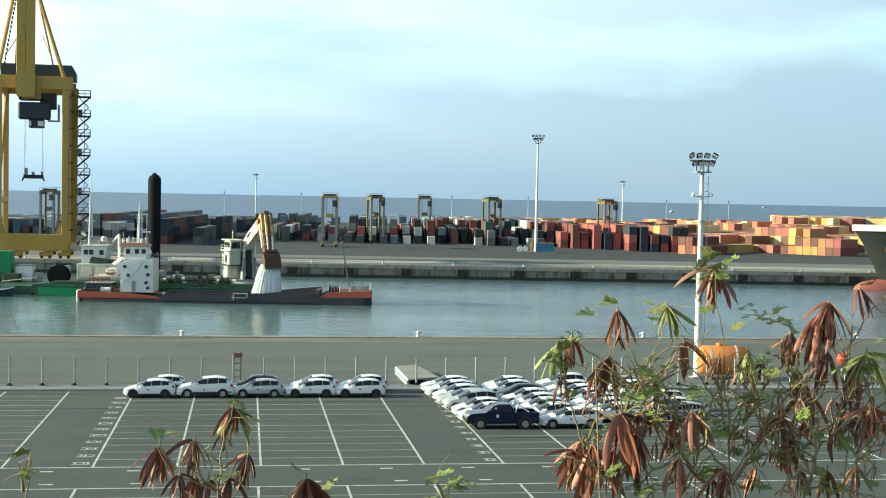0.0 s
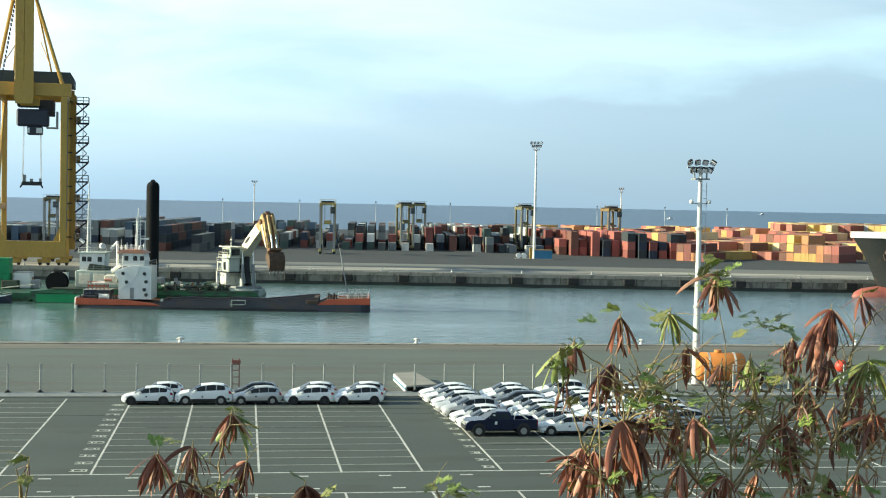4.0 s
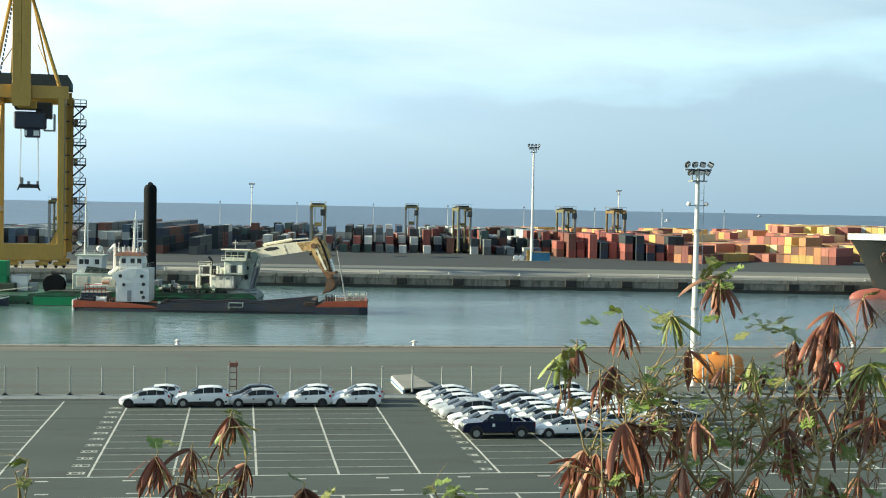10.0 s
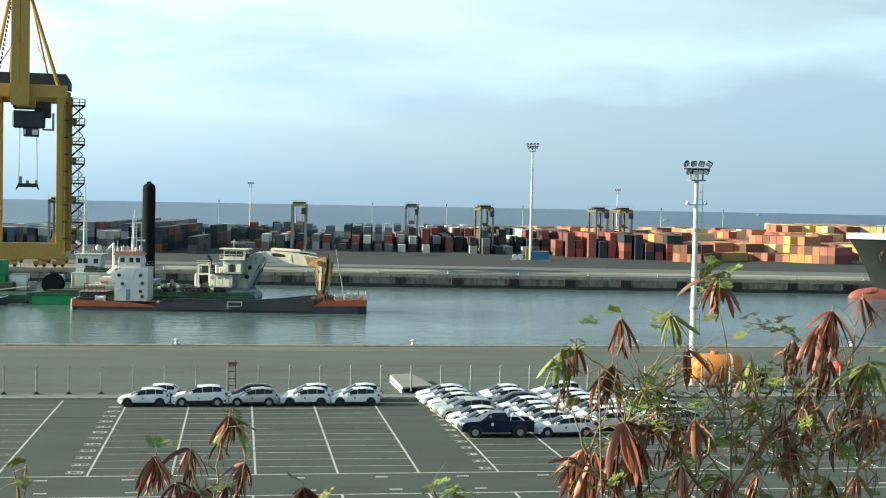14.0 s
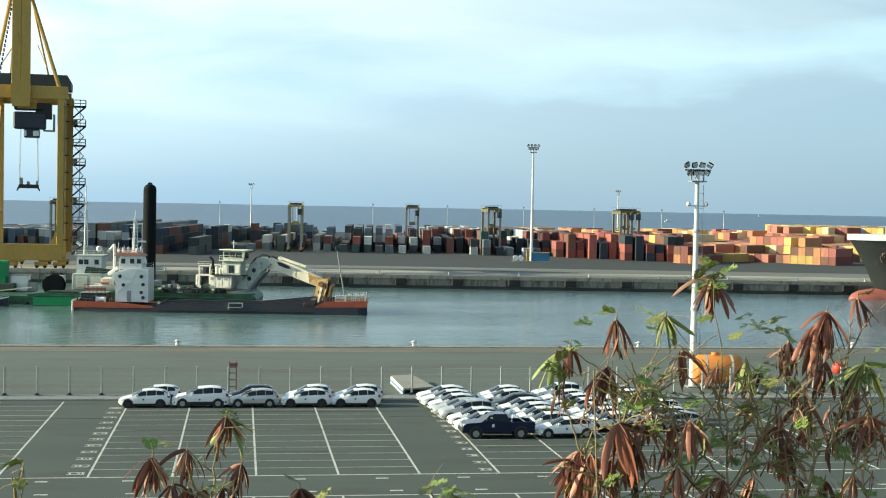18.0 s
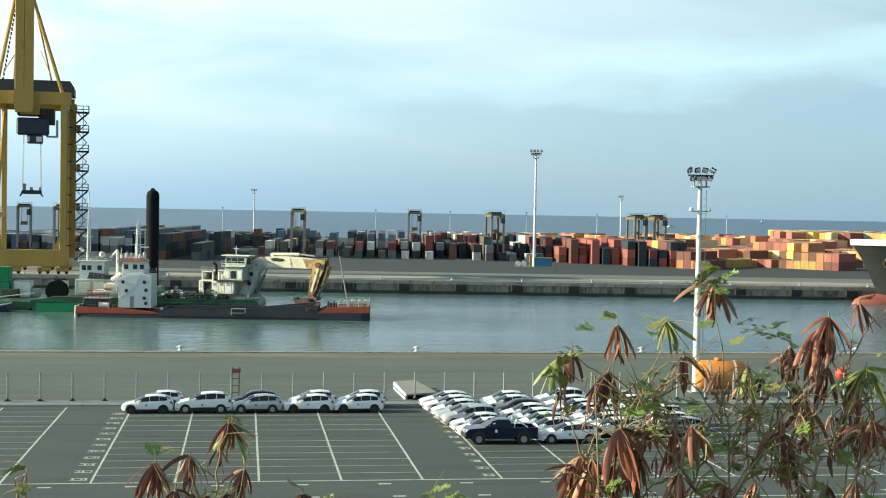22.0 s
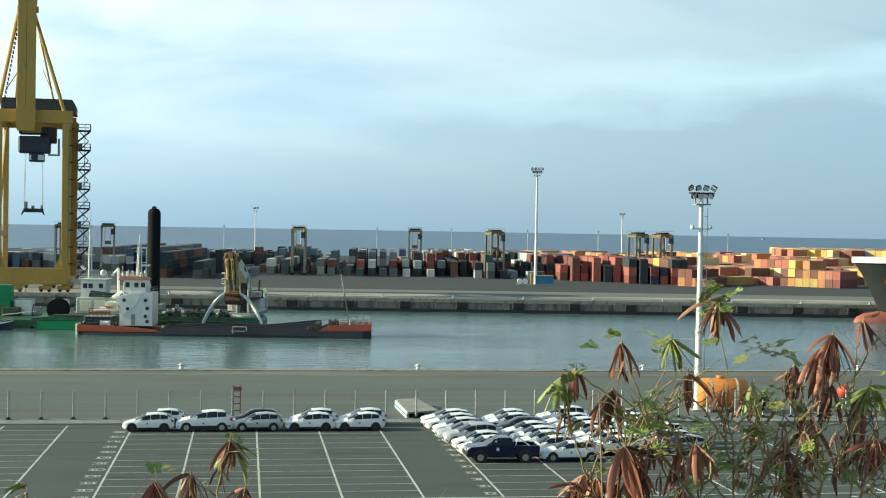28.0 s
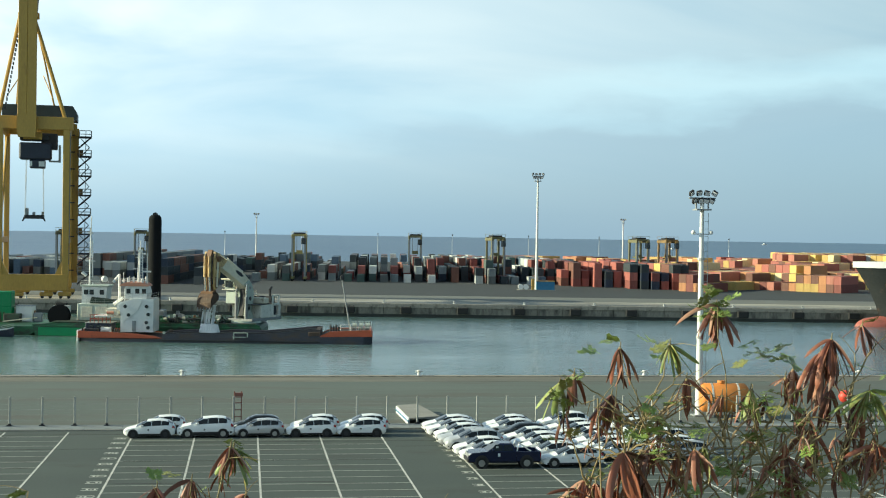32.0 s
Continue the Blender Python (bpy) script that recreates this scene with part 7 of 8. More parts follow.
def cars():
    rng = random.Random(11)
    kinds = {}

    def put(kind, paint, word, x, y, turn=0.0):
        m = pose(x, y, 0.006, 0, 0, turn)
        key = (kind, paint.name)
        if key in kinds:
            return copy_thing(kinds[key], m)
        kinds[key] = car(kind, paint, f"{word} in the car park", m, kind == "hatchback" and paint is not CAR_SILVER, kind == "suv")
        return kinds[key]

    # the row along the fence
    put("hatchback", CAR_WHITE, "white five-door hatchback car", -7.45, 110.5)
    put("suv", CAR_WHITE, "white compact sport utility car with black cladding", -3.05, 110.5)
    put("hatchback", CAR_SILVER, "silver five-door hatchback car", 1.2, 110.5)
    put("hatchback", CAR_WHITE, "", 5.4, 110.5)
    put("hatchback", CAR_WHITE, "", 9.45, 110.5)
    put("hatchback", CAR_DARK, "dark grey five-door hatchback car", 1.0, 112.9)
    for x in (-6.7, 5.8, 9.9):
        put("hatchback", CAR_WHITE, "", x, 112.9 + rng.uniform(-0.1, 0.1))
    # the block of cars
    pickup(pose(18.35, 95.3, 0.006))
    put("sedan", CAR_WHITE, "white long hatchback car", 23.4, 95.4)
    for col in range(4):
        for row in range(8):
            if row == 0:
                continue
            x = 17.75 - 0.12 * row + col * 4.95 + rng.uniform(-0.12, 0.12)
            y = 95.35 + row * 2.44 + rng.uniform(-0.08, 0.08)
            paint, word = CAR_WHITE, "white "
            roll = rng.random()
            if roll < 0.05:
                paint, word = CAR_SILVER, "silver "
            elif roll < 0.13 and col:
                paint, word = CAR_DARK, "dark grey "
            kind = "hatchback" if rng.random() < 0.45 else ("sedan" if rng.random() < 0.7 else "suv")
            put(kind, paint, word + {"hatchback": "five-door hatchback car", "sedan": "long hatchback car", "suv": "compact sport utility car"}[kind], x, y, rng.uniform(-1, 1))


cars()


# ---- on the near apron ----
RAMP = [(13.94, 124.17, 0.75), (15.94, 125.01, 0.75), (17.02, 117.55, 0.6), (14.13, 116.47, 0.6)]


def apron_things():
    t = thing("storage_tank", "weathered orange cylindrical steel tank on a cradle behind the fence", "tank", pose(43.9, 121.0, 0.004, 0, 0, -8))
    prof = [(-2.05, 0.6), (-1.95, 1.15), (-1.7, 1.38), (1.7, 1.38), (1.95, 1.15), (2.05, 0.6)]
    part("shell", B().loft([[(x, r * math.cos(6.283 * i / 28), 1.75 + r * math.sin(6.283 * i / 28)) for i in range(28)] for x, r in [(a * 1.12 + 0.25, b * 0.98) for a, b in prof]]), TANK_ORANGE, t, smooth=True)
    for x in (-1.2, 1.2):
        part("band", B().tube((x + 0.16, 0, 1.75), (x + 0.34, 0, 1.75), 1.37, n=28), LINE, t, "pale steel band", smooth=True)
        part("saddle", B().box(x + 0.1, x + 0.4, -1.1, 1.1, 0, 0.8, 0.03), CONCRETE, t)
    part("hatch", B().tube((0, 0, 3.1), (0, 0, 3.35), 0.35, n=14), TANK_ORANGE, t)
    r = thing("loading_ramp", "pale flat steel loading ramp lying behind the fence", "ramp", pose(0, 0, 0.004))
    top = RAMP
    part("deck", B().add(top + [(x, y, z - 0.14) for x, y, z in top], [(0, 1, 2, 3), (4, 7, 6, 5), (0, 4, 5, 1), (1, 5, 6, 2), (2, 6, 7, 3), (3, 7, 4, 0)]), CONCRETE, r)
    part("front_board", B().bar((top[3][0], top[3][1] - 0.06, 0.3), (top[0][0] - 0.06, top[0][1], 0.35), 0.08, 0.62), WHITE_STEEL, r, "white and blue side board")
    part("board_stripe", B().bar((top[3][0] - 0.06, top[3][1] - 0.12, 0.3), (top[0][0] - 0.13, top[0][1], 0.34), 0.05, 0.12), BLUE_PAINT, r)
    for x, y, z in top:
        part("leg", B().box(x - 0.08, x + 0.08, y - 0.08, y + 0.08, 0, z - 0.14), GREY_STEEL, r)
    b = thing("marker_buoy", "red round buoy standing on the apron", "buoy", pose(56.4, 121.6, 0.004))
    part("float", B().ball((0, 0, 1.75), 0.62, 16), BUOY_RED, b, smooth=True)
    part("stand", B().tube((0, 0, 0), (0, 0, 1.4), 0.22, 0.12, n=10).box(-0.5, 0.5, -0.5, 0.5, 0, 0.12), GREY_STEEL, b)
    h = thing("sign_frame", "faded red steel ladder frame standing behind the fence", "frame", pose(-0.55, 118.2, 0.004))
    for x in (-0.3, 0.3):
        part("upright", B().box(x - 0.045, x + 0.045, -0.045, 0.045, 0, 2.75, 0.01), RED_FADED, h)
    for z in (0.5, 1.1, 1.7, 2.2):
        part("crossbar", B().box(-0.26, 0.26, -0.03, 0.03, z, z + 0.07), RED_FADED, h)
    part("top_box", B().box(-0.34, 0.42, -0.12, 0.12, 2.3, 2.62, 0.03), RED_FADED, h)
    k = thing("switch_cabinet", "blue and yellow steel cabinet at the foot of a lamp mast", "cabinet", far(80, 92, 0.0))
    part("body", B().box(-2.0, 3.4, -1.2, 1.2, 0.1, 2.7, 0.05), BLUE_PAINT, k)
    part("roof", B().box(-2.1, 3.5, -1.3, 1.3, 2.7, 2.85, 0.03), CRANE_YELLOW, k)
    for x in (-6.8, -5.2):
        part("drum", B().tube((x, -1.3, 1.0), (x, -0.2, 1.0), 0.8, n=14), WHITE_STEEL, k)
    part("barrier_post", B().box(-3.6, -2.7, -1.4, -0.6, 0.1, 3.4, 0.05), CRANE_YELLOW, k)
    part("plinth", B().box(-7.8, 3.8, -1.6, 1.6, 0, 0.14, 0.03), CONCRETE, k)


apron_things()


# ---- shrubs on the bank in front of the camera ----
# root; pod bunches (place, pod length, count, look: 0 brown, 1 green, 2 straw-brown, 3 upright); stems; leaf tufts (place, fronds)
SHRUBS = []
SHRUBS.append(((-0.07, 5.22, 12.66),
   [(-0.25, 0.1, 2.94, 0.13, 14, 0), (-0.12, 0.14, 2.96, 0.12, 14, 0), (0.03, 0.14, 3.09, 0.12, 9, 0), (0.04, 0.21, 3.07, 0.13, 10, 1), (0.09, 0.1, 2.91, 0.12, 12, 0), (0.32, 0.15, 2.8, 0.15, 22, 0), (-0.16, -0.18, 2.89, 0.1, 6, 0), (-0.11, 0.01, 2.84, 0.12, 8, 0), (-0.01, 0.21, 2.97, 0.08, 3, 0), (-0.06, 0.08, 2.82, 0.11, 6, 0), (0.02, 0.18, 2.8, 0.12, 6, 0)],
   [[(-0.02, -0.09, 2.83), (-0, 0, 2.99), (0.03, -0.05, 3.12)],
    [(-0.02, 0.02, 2.77), (-0.1, 0.04, 2.87), (-0.11, -0.09, 3)],
    [(-0.05, -0.06, 2.74), (-0.18, -0.02, 2.82), (-0.25, 0.15, 2.93)],
    [(0.01, 0.06, 2.71), (0.07, -0.09, 2.85), (0.09, 0.07, 2.92)],
    [(0.14, -0.11, 2.66), (0.31, -0.01, 2.83)],
    [(-0.03, -0.08, 2.81), (-0.16, -0.09, 2.87)],
    [(-0.01, 0.1, 2.86), (-0.05, -0.05, 2.97)]],
   [(-0.24, -0.08, 3.01, 3), (0.05, 0.22, 3.09, 3), (-0.18, 0.2, 2.85, 3), (-0, -0.09, 2.88, 3), (0.07, 0.21, 3.08, 2), (0.37, -0.03, 2.79, 2), (0.32, 0.04, 2.84, 1), (-0.2, -0.1, 2.81, 2)]))
SHRUBS.append(((-0.79, 5.33, 12.62),
   [(-0.08, 0.41, 2.86, 0.05, 3, 0)],
   [[(-0.07, 0.25, 2.74), (-0.06, 0.33, 2.91)],
    [(-0.09, 0.31, 2.75), (-0.09, 0.17, 2.9)]],
   [(-0.09, 0.15, 2.89, 2), (-0.02, 0.06, 2.95, 2), (-0.05, 0.05, 2.85, 2)]))
SHRUBS.append(((0.8, 5.09, 12.71),
   [],
   [[(0.03, 0.3, 2.62), (0.03, 0.36, 2.71)],
    [(0.05, 0.42, 2.59), (-0.03, 0.3, 2.75)]],
   [(0.05, 0.48, 2.68, 4), (-0.02, 0.34, 2.73, 3), (0.07, 0.32, 2.72, 3), (0.03, 0.54, 2.64, 3)]))
SHRUBS.append(((1.36, 4.81, 12.83),
   [(-0.02, 0.59, 3.2, 0.145, 8, 0), (-0.07, 0.63, 3.16, 0.155, 7, 1), (-0.04, 0.64, 3.03, 0.118, 4, 0), (0.2, 0.69, 3.3, 0.144, 8, 0), (0.15, 0.63, 3.11, 0.185, 11, 0),
    (0.12, 0.69, 3.06, 0.134, 5, 0), (0.14, 0.4, 2.91, 0.225, 13, 0), (0.23, 0.54, 2.84, 0.236, 9, 0), (0.06, 0.69, 2.75, 0.207, 15, 2), (0.08, 0.6, 2.75, 0.228, 12, 2),
    (0.02, 0.68, 2.71, 0.173, 9, 0), (0.25, 0.43, 2.92, 0.144, 5, 0), (0.14, 0.54, 2.74, 0.189, 8, 2)],
   [[(0.17, 0.5, 2.58), (0.21, 0.51, 2.81), (0.26, 0.46, 2.98), (0.14, 0.48, 3.32)],
    [(0.54, 0.54, 2.6), (0.39, 0.53, 2.79), (0.22, 0.48, 3.0), (0.07, 0.53, 3.13), (-0.04, 0.48, 3.21)],
    [(0.22, 0.54, 2.81), (0.14, 0.53, 3.0), (0.14, 0.6, 3.12)],
    [(0.05, 0.47, 3.12), (-0.0, 0.53, 3.09), (-0.09, 0.52, 3.17)],
    [(0.24, 0.54, 2.99), (0.31, 0.51, 3.16), (0.36, 0.52, 3.33)],
    [(0.15, 0.53, 2.6), (0.07, 0.51, 2.68), (0.02, 0.53, 2.78)],
    [(0.31, 0.61, 2.96), (0.41, 0.62, 3.08), (0.46, 0.6, 3.18)],
    [(0.19, 0.44, 2.85), (0.15, 0.46, 2.9)],
    [(0.25, 0.53, 2.55), (0.24, 0.58, 2.83)]],
   [(-0.08, 0.5, 3.12, 4), (-0.09, 0.49, 3.16, 4), (0.17, 0.65, 3.32, 3), (0.24, 0.54, 2.99, 4), (0.26, 0.49, 3.08, 3), (0.1, 0.54, 2.83, 3), (0.22, 0.62, 2.98, 4),
    (0.21, 0.41, 2.97, 4), (0.05, 0.7, 2.57, 4), (0.05, 0.4, 2.65, 3), (0.21, 0.63, 2.58, 3), (0.05, 0.66, 3.21, 2), (0.02, 0.4, 3.31, 2)]))
SHRUBS.append(((1.78, 4.75, 12.85),
   [(-0.02, 0.7, 3.3, 0.132, 9, 1), (0.01, 0.57, 3.17, 0.151, 7, 0), (-0.0, 0.64, 2.86, 0.187, 8, 0), (0.01, 0.45, 2.9, 0.153, 7, 0), (0.05, 0.46, 2.91, 0.14, 5, 1),
    (-0.02, 0.51, 2.7, 0.155, 8, 0), (0.2, 0.76, 3.46, 0.166, 15, 0), (0.14, 0.51, 3.11, 0.104, 6, 2), (0.33, 0.69, 3.11, 0.152, 6, 1), (0.36, 0.75, 3.1, 0.149, 5, 0),
    (0.42, 0.75, 3.06, 0.1, 4, 0), (0.37, 0.56, 2.84, 0.097, 8, 2), (0.19, 0.56, 2.64, 0.149, 13, 2), (0.16, 0.62, 2.59, 0.146, 8, 0), (0.38, 0.7, 2.62, 0.125, 6, 0)],
   [[(0.2, 0.55, 2.54), (0.21, 0.56, 2.78), (0.18, 0.56, 3.1), (0.11, 0.49, 3.47)],
    [(0.25, 0.67, 2.76), (0.37, 0.69, 2.9), (0.51, 0.71, 3.08), (0.54, 0.73, 3.19)],
    [(0.03, 0.61, 2.53), (0.09, 0.58, 2.72), (-0.03, 0.56, 2.88)],
    [(0.07, 0.55, 2.73), (0.06, 0.54, 2.89)],
    [(0.21, 0.55, 2.78), (0.17, 0.58, 2.95), (0.14, 0.51, 3.11)],
    [(0.31, 0.56, 2.92), (0.28, 0.52, 3.06), (0.26, 0.51, 3.13)],
    [(0.23, 0.56, 2.58), (0.33, 0.58, 2.74), (0.37, 0.55, 2.84)],
    [(0.32, 0.56, 2.75), (0.46, 0.63, 2.85)],
    [(0.43, 0.52, 3.1), (0.52, 0.54, 3.15)]],
   [(-0.09, 0.49, 3.32, 3), (-0.06, 0.68, 3.27, 3), (0.19, 0.75, 3.49, 5), (0.2, 0.65, 3.47, 5), (0.13, 0.7, 3.46, 4), (-0.13, 0.48, 3.06, 4), (0.08, 0.59, 2.98, 4),
    (0.01, 0.5, 2.97, 3), (0.34, 0.72, 3.23, 3), (0.35, 0.54, 3.26, 3), (0.17, 0.6, 3.28, 2), (0.29, 0.77, 3.28, 2), (0.4, 0.72, 3.08, 4), (0.47, 0.76, 3.04, 4),
    (0.33, 0.6, 3.05, 3), (-0.06, 0.61, 2.97, 3), (0.06, 0.68, 2.77, 3), (-0.1, 0.6, 2.6, 3), (0.05, 0.54, 2.61, 4), (0.26, 0.58, 2.72, 3), (0.28, 0.5, 2.6, 4),
    (0.37, 0.57, 2.72, 3), (0.29, 0.77, 2.93, 2), (0.2, 0.76, 2.78, 3)]))
SHRUBS.append(((2.09, 4.71, 12.87),
   [(0.19, 0.69, 3.18, 0.148, 9, 0), (0.14, 0.65, 3.15, 0.112, 6, 0), (0.12, 0.6, 2.84, 0.155, 9, 0), (0.28, 0.52, 3.32, 0.178, 20, 0), (0.26, 0.58, 3.26, 0.204, 9, 0),
    (0.37, 0.74, 3.1, 0.196, 7, 0), (0.53, 0.77, 3.36, 0.132, 7, 0), (0.49, 0.61, 3.1, 0.179, 10, 1), (0.5, 0.74, 3.04, 0.193, 6, 0), (0.29, 0.74, 2.92, 0.17, 13, 0),
    (0.23, 0.71, 3.02, 0.124, 5, 0), (0.41, 0.7, 2.79, 0.131, 8, 0), (0.46, 0.73, 2.92, 0.157, 7, 0), (0.53, 0.61, 2.87, 0.155, 10, 0), (0.53, 0.72, 2.81, 0.132, 7, 0),
    (0.14, 0.58, 2.76, 0.146, 7, 0), (0.35, 0.65, 2.6, 0.13, 8, 0), (0.52, 0.74, 2.6, 0.144, 8, 2), (0.26, 0.71, 2.59, 0.126, 7, 0)],
   [[(0.36, 0.64, 2.5), (0.47, 0.62, 2.65), (0.6, 0.62, 2.78)],
    [(0.22, 0.56, 2.52), (0.25, 0.53, 2.71), (0.24, 0.57, 2.85), (0.2, 0.55, 2.95)],
    [(0.52, 0.73, 2.63), (0.49, 0.74, 2.82), (0.44, 0.7, 3.07), (0.38, 0.72, 3.3)],
    [(0.48, 0.72, 2.82), (0.55, 0.69, 2.92), (0.55, 0.72, 3.09)],
    [(0.46, 0.74, 3.06), (0.55, 0.76, 3.23), (0.66, 0.76, 3.35)],
    [(0.31, 0.66, 2.69), (0.37, 0.63, 2.77), (0.4, 0.68, 2.79)],
    [(0.58, 0.74, 2.7), (0.61, 0.75, 2.84)],
    [(0.3, 0.71, 2.82), (0.2, 0.67, 2.95), (0.21, 0.72, 3.04)],
    [(0.2, 0.68, 2.49), (0.18, 0.66, 2.69), (0.18, 0.68, 2.75)],
    [(0.51, 0.72, 2.6), (0.54, 0.72, 2.81)]],
   [(0.1, 0.5, 3.24, 3), (0.17, 0.54, 3.21, 2), (0.15, 0.63, 3.01, 4), (0.39, 0.7, 3.16, 2), (0.46, 0.56, 3.41, 2), (0.59, 0.71, 3.19, 3), (0.52, 0.69, 3.07, 4),
    (0.48, 0.5, 3.07, 3), (0.23, 0.64, 2.69, 3), (0.24, 0.56, 2.57, 4), (0.34, 0.51, 2.58, 4), (0.48, 0.53, 2.57, 3), (0.4, 0.59, 2.72, 3), (0.08, 0.55, 2.94, 3)]))


def pod_mesh(rng, length, material):
    """A flat, bowed, slightly twisted seed pod that hangs from its stalk along -z."""
    rings = []
    bow, twist, w = rng.uniform(-0.5, 0.0), rng.uniform(-0.9, 0.9), length * rng.uniform(0.095, 0.13)
    for k in range(9):
        s = k / 8
        half = w / 2 * min(1, (s * 5 + 0.08) ** 0.7, ((1 - s) * 6 + 0.1) ** 0.7)
        a = 1.57 * (twist > 0) + twist * s
        ca, sa = math.cos(a), math.sin(a)
        ox = bow * length * s * s
        bump = 1 + 0.12 * math.sin(s * 40)
        th = 0.0016 * bump
        rings.append([(ox + x * ca - y * sa, x * sa + y * ca, -s * length) for x, y in ((-half, 0), (-half * 0.4, th), (half * 0.4, th), (half, 0), (half * 0.4, -th), (-half * 0.4, -th))])
    return B().loft(rings).mesh("pod", material, 50)


def frond_mesh(rng, size, material):
    """A twice-pinnate leaf: a midrib with side ribs that carry rows of small leaflets."""
    b = B()
    n = rng.choice((3, 4, 5))
    droop = rng.uniform(0.1, 0.5)
    mid = lambda s: Vector((s * size, 0, -droop * size * s * s))
    b.path([mid(k / 4) for k in range(5)], 0.0012, 4, 0.0006)
    for k in range(n):
        s = (k + 1) / n
        o = mid(s)
        ln = size * rng.uniform(0.38, 0.55) * (1 - 0.35 * abs(s - 0.6))
        for side in (-1, 1):
            a = side * rng.uniform(0.9, 1.25)
            way = Vector((math.cos(a), math.sin(a), rng.uniform(-0.35, 0.1)))
            b.tube(o, o + way * ln, 0.0007, 0.0004, 3)
            perp = Vector((-way.y, way.x, 0)).normalized()
            m = 7
            for j in range(1, m + 1):
                c = o + way * (ln * j / m)
                for d in (-1, 1):
                    tip = c + (perp * d + way * 0.45) * rng.uniform(0.008, 0.013)
                    wv = way * 0.0021
                    lift = Vector((0, 0, rng.uniform(-0.003, 0.003)))
                    b.add([c - wv, c + wv, tip + wv * 0.7 + lift, tip - wv * 0.7 + lift], [(0, 1, 2, 3)])
    return b.mesh("leaf", material)


def shrubs():
    rng = random.Random(21)
    pods = {0: [pod_mesh(rng, 0.13, m) for m in (POD, POD, POD_DARK, POD_DARK, POD_STRAW) for _ in range(5)], 1: [pod_mesh(rng, 0.13, POD_GREEN) for _ in range(6)]}
    pods[2] = [pod_mesh(rng, 0.12, POD_STRAW) for _ in range(5)] + pods[0][:6]
    pods[3] = pods[0][:4]
    leaves = [frond_mesh(rng, s, LEAF) for s in (0.062, 0.078, 0.09, 0.055)] + [frond_mesh(rng, 0.06, LEAF_DRY)]
    made = []
    for number, (root, bunches, stems, tufts) in enumerate(SHRUBS):
        if number > 2:
            # the low tangle of dead twigs, old pods and new shoots
            base_stems = [[Vector(q) for q in st] for st in stems]
            for _ in range(70):
                st = rng.choice(base_stems[:9])
                k = rng.randrange(len(st) - 1)
                o = st[k].lerp(st[k + 1], rng.random())
                if o.z > 3.02 or (number == 3 and o.x < -0.12):
                    continue
                way = Vector((rng.choice((-1, 1)) * rng.uniform(0.06, 0.2), rng.uniform(-0.12, 0.12), rng.uniform(-0.05, 0.26)))
                stems.append([tuple(o), tuple(o + way * 0.5 + Vector((0, 0, 0.02))), tuple(o + way)])
                if rng.random() < (0.2 if number == 3 else 0.42) and o.z < 2.9:
                    bunches.append((*(o + way), rng.uniform(0.05, 0.09), rng.randrange(2, 5), rng.choice((0, 0, 2, 2))))
                if rng.random() < 0.22 and o.z < 2.95:
                    tufts.append((*(o + way * rng.uniform(0.4, 1.0)), rng.choice((2, 3))))
        t = thing("seed_pod_shrub", "dry shrub with hanging brown seed pods and sparse feathery green leaves", "shrub", Matrix.Translation(root), "shrubs on the bank")
        made.append(t)
        for i, st in enumerate(stems):
            pts = [Vector(p) for p in st]
            base = Vector((rng.uniform(-0.08, 0.08), rng.uniform(-0.05, 0.05), 0))
            first = base.lerp(pts[0], 0.55) + Vector((rng.uniform(-0.06, 0.06), 0, 0))
            if i in (0, 3):
                pts = [base, first] + pts
            fine = []
            for p, q in zip(pts, pts[1:]):
                for k in range(3):
                    s = k / 3
                    j = 0.012 if 0 < s else 0
                    fine.append(p.lerp(q, s) + Vector((rng.uniform(-j, j), rng.uniform(-j, j), rng.uniform(-j, j))))
            fine.append(pts[-1])
            part("stem", B().path(fine, 0.0085 if i < 2 else 0.005, 6, 0.0016), BARK_PALE if i % 4 == 2 else BARK, t, smooth=True)
            # side twigs
            for _ in range(1):
                k = rng.randrange(len(fine) // 2, len(fine))
                o = fine[k]
                way = Vector((rng.uniform(-1, 1), rng.uniform(-0.6, 0.6), rng.uniform(-0.3, 0.9))).normalized() * rng.uniform(0.05, 0.14)
                part("twig", B().path([o, o + way * 0.5 + Vector((0, 0, 0.008)), o + way], 0.002, 5, 0.001), BARK, t)
        for x, y, z, ln, n, look_kind in bunches:
            c = part("seed_head", B().ball((0, 0, 0), 0.008, 8).tube((0, 0, 0), (0.004, 0, 0.03), 0.003, 0.002, 5), BARK, t, m=Matrix.Translation((x, y, z)))
            n = max(3, int(n * (2.1 if number == 0 else 1.6)))
            ln *= 1.14 if number == 0 else 1.08
            lean_az, lean = rng.uniform(0, 360), rng.uniform(0, 14)
            for i in range(n):
                az = 6.283 * i / n + rng.uniform(-0.35, 0.35)
                tilt = min(abs(rng.gauss(0, 1)) * 29 + 8, 85)
                if look_kind == 3:
                    tilt = 180 - rng.uniform(5, 25)
                k = ln / 0.13 * rng.uniform(0.6, 1.08)
                m = pose(0, 0, 0, 0, 0, lean_az) @ pose(0, 0, 0, 0, lean, 0) @ pose(0, 0, 0, 0, 0, math.degrees(az)) @ pose(0, 0, 0, 0, -tilt, 0) @ pose(0.005, 0, 0, 0, 0, rng.uniform(-25, 25)) @ Matrix.Scale(k, 4)
                part("pod", rng.choice(pods[look_kind]), None, c, m=m)
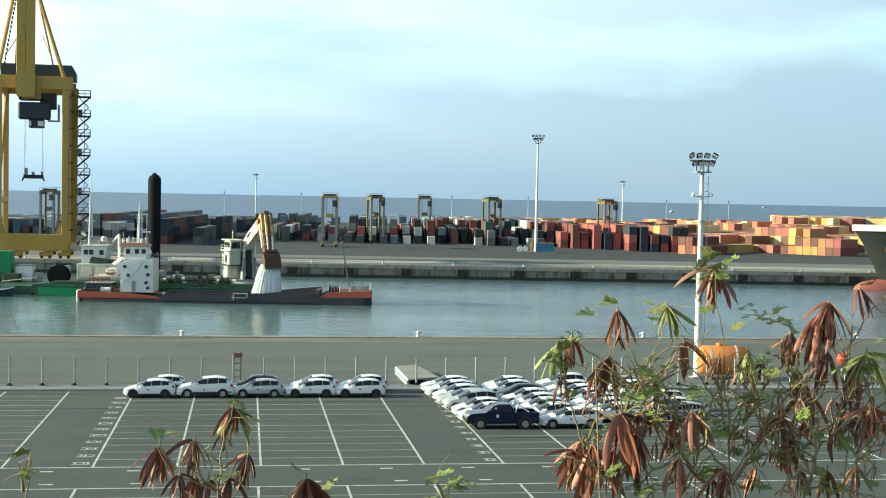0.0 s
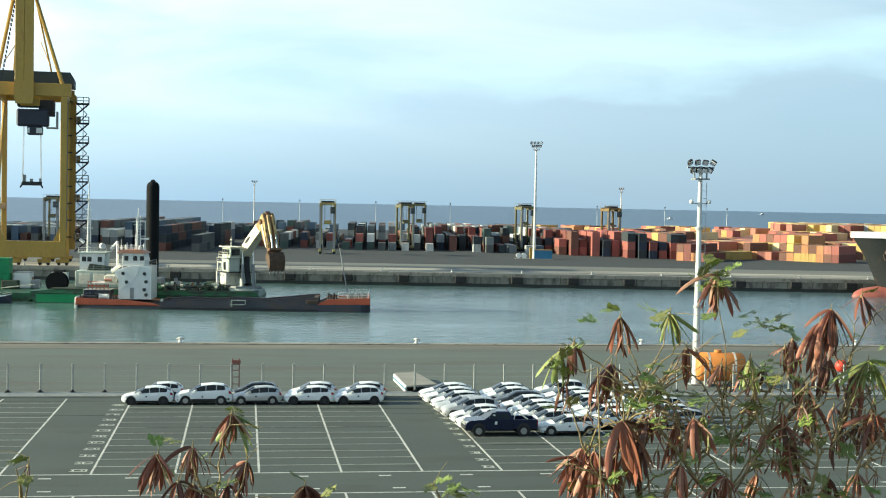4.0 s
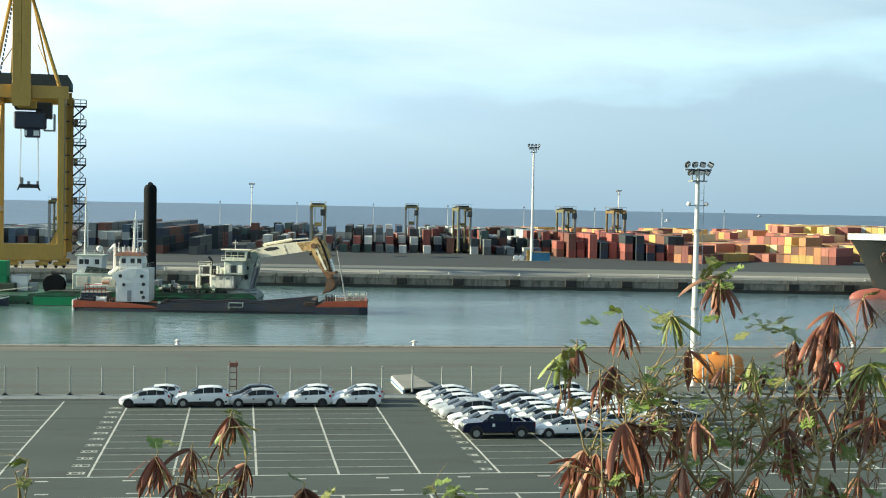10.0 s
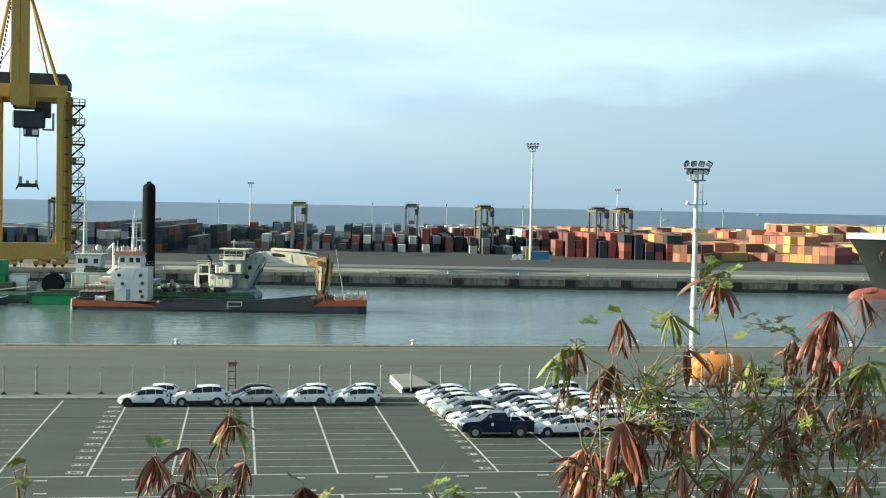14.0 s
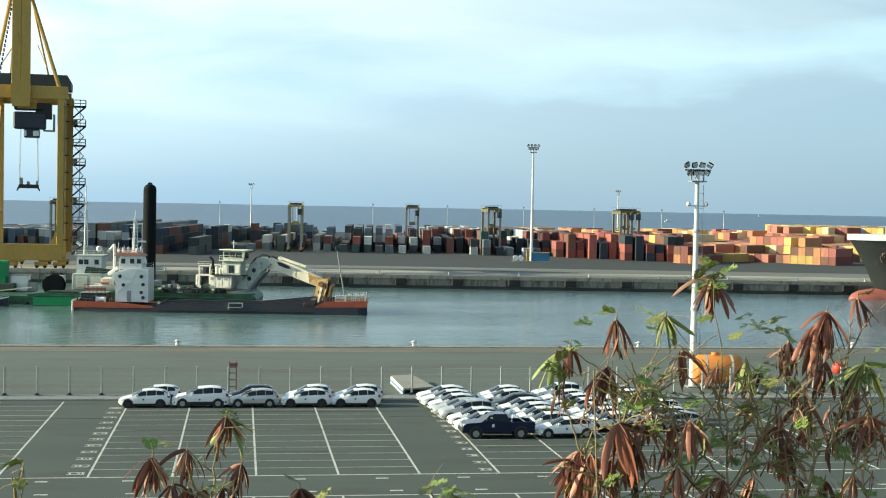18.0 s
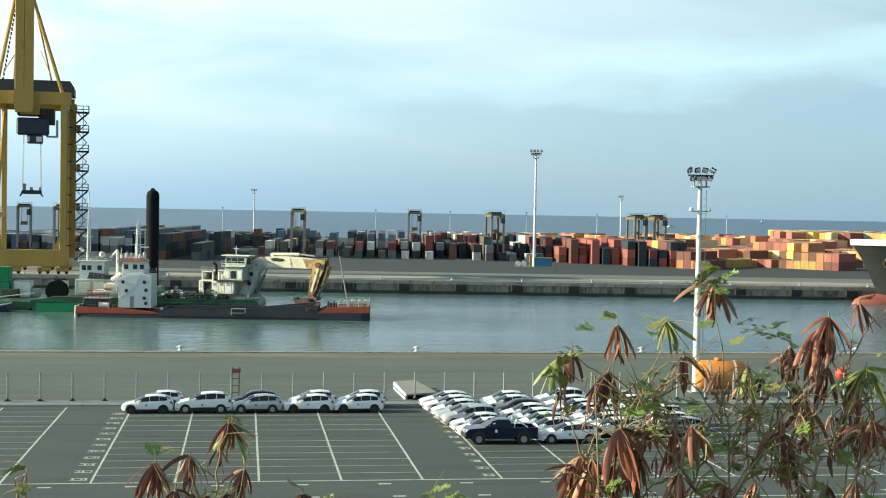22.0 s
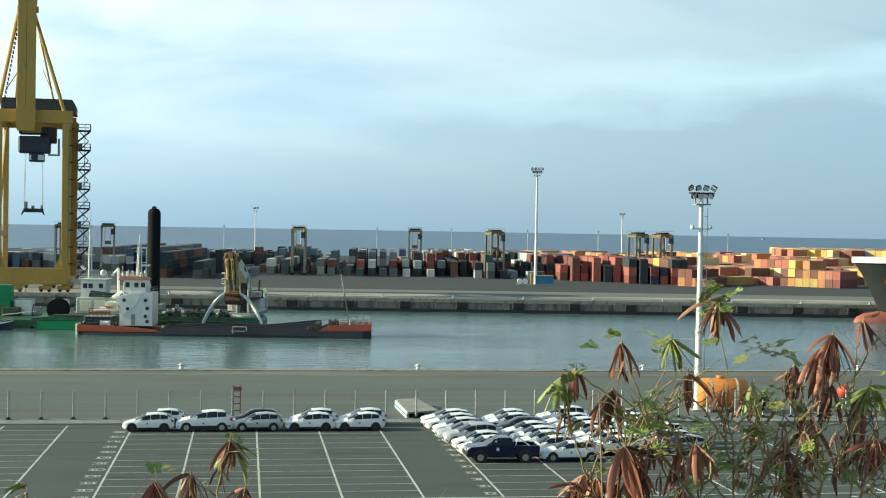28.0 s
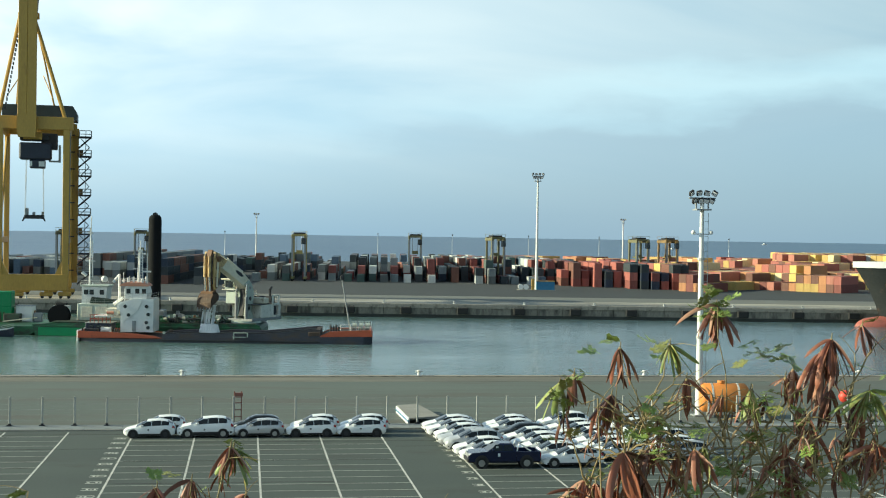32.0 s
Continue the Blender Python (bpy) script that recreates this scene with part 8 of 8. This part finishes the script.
        for x, y, z, n in tufts:
            az0 = rng.uniform(0, 360)
            n = max(1, n - 1)
            for i in range(n):
                m = Matrix.Translation((x + rng.uniform(-0.03, 0.03), y + rng.uniform(-0.05, 0.05), z + rng.uniform(-0.03, 0.03))) @ pose(0, 0, 0, rng.uniform(-30, 30), rng.uniform(-50, 25), az0 + i * 137)
                part("leaf", rng.choice(leaves), None, t, m=m)
    return made


SHRUB_THINGS = shrubs()


# ---- what moves ----
def motions():
    paths = {
        "a": (0, [(0, 15.2, 105), (3, 15.0, 105), (6, 15.2, 105), (7, 14.9, 106), (8, 14.5, 107), (9, 13.2, 109), (10, 12.6, 110), (11, 10.4, 111), (12, 9.0, 112), (13, 7.6, 113), (14, 6.8, 115), (17, 4.6, 132), (19, 3.6, 144), (32, 3.2, 144)]),
        "b": (12, [(0, 29, 150), (1, 31.3, 150), (2, 34.1, 150), (3, 36.8, 150), (5.5, 44.7, 150), (7, 50.2, 150), (8, 53.5, 150), (9, 57, 150), (10, 60.1, 150), (11, 62.1, 150), (12, 64, 150), (13, 66.1, 150), (14, 68.1, 150), (17, 69.7, 150), (19, 70.8, 150), (23, 70.5, 150), (32, 70.1, 150)]),
        "c": (0, [(0, 46.6, 175), (3, 45.4, 175), (5.5, 44.9, 175), (9, 43.3, 175), (14, 43.8, 175), (32, 43.0, 175)]),
        "d": (12, [(0, 69.6, 158), (1, 73.5, 158), (2, 76.3, 158), (3, 79, 158), (5.5, 85.6, 158), (7, 89, 158), (8, 91.3, 158), (9, 93.8, 158), (10, 97.2, 158), (11, 100.2, 158), (12, 102.9, 158), (13, 105.7, 158), (14, 109, 158), (17, 114.7, 158), (18, 117.4, 158), (19, 119.4, 158), (20, 121.4, 158), (32, 121.4, 158)]),
        "e": (12, [(0, 111.6, 166), (3, 113, 166), (6, 114.6, 166), (13, 118.1, 166), (17, 121.1, 166), (19, 122.9, 166), (20, 126.5, 166), (23, 130.2, 166), (28, 131.7, 166), (32, 133.4, 166)]),
        "f": (0, [(0, -77.9, 135), (3, -76.6, 135), (6, -75.2, 135), (9, -73.9, 135), (14, -73.3, 135), (21, -72.9, 135), (32, -72.9, 135)]),
        "g": (12, [(0, -150, 156), (18, -110, 156), (21.5, -93.8, 156), (23, -85.4, 156), (28, -63.1, 156), (32, -52, 156)])}
    for key, (turn, rows) in paths.items():
        walk(CARRIERS[key], [(t, far(u, v, 0.02, turn)) for t, u, v in rows])
    times = [k * 0.5 for k in range(65)]
    for name, ob in DIGGER.items():
        walk(ob, [(t, arm(t)[name]) for t in times])

    for key, ob in POURING.items():
        walk(ob, [(t, pour_pose(key, t)) for t in times])
    # the wind leans the shrubs a little
    lean = [(0, 0, 0), (1, 0.22, -0.1), (2, 0.08, 0.15), (3, 0.22, 0), (5, 0.3, 0.1), (6, 0.25, 0.15), (7, 0.4, 0.15), (8, 0.22, 0.2), (9, 0.25, 0.35), (10, 0.65, 0.15), (11, 0.65, 0.15), (12, 0.5, 0.4), (13, 0.8, 0.15), (14, 0.65, 0.15),
            (15.5, 0.4, 0.1), (17, 0.28, 0), (18, 0.2, -0.15), (19, 0.28, 0), (20, 0.08, -0.2), (22, 0.08, -0.15), (23, 0.2, -0.15), (24, 0.28, -0.15), (25, 0.4, -0.15), (28, 0.28, -0.15), (31, 0.28, -0.15), (32, 0.08, -0.2)]
    for i, ob in enumerate(SHRUB_THINGS):
        root = ob.matrix_basis.translation.copy()
        walk(ob, [(t, Matrix.Translation(root) @ pose(0, 0, 0, 0, b if i < 3 else a - 0.22, 0)) for t, a, b in lean])


motions()
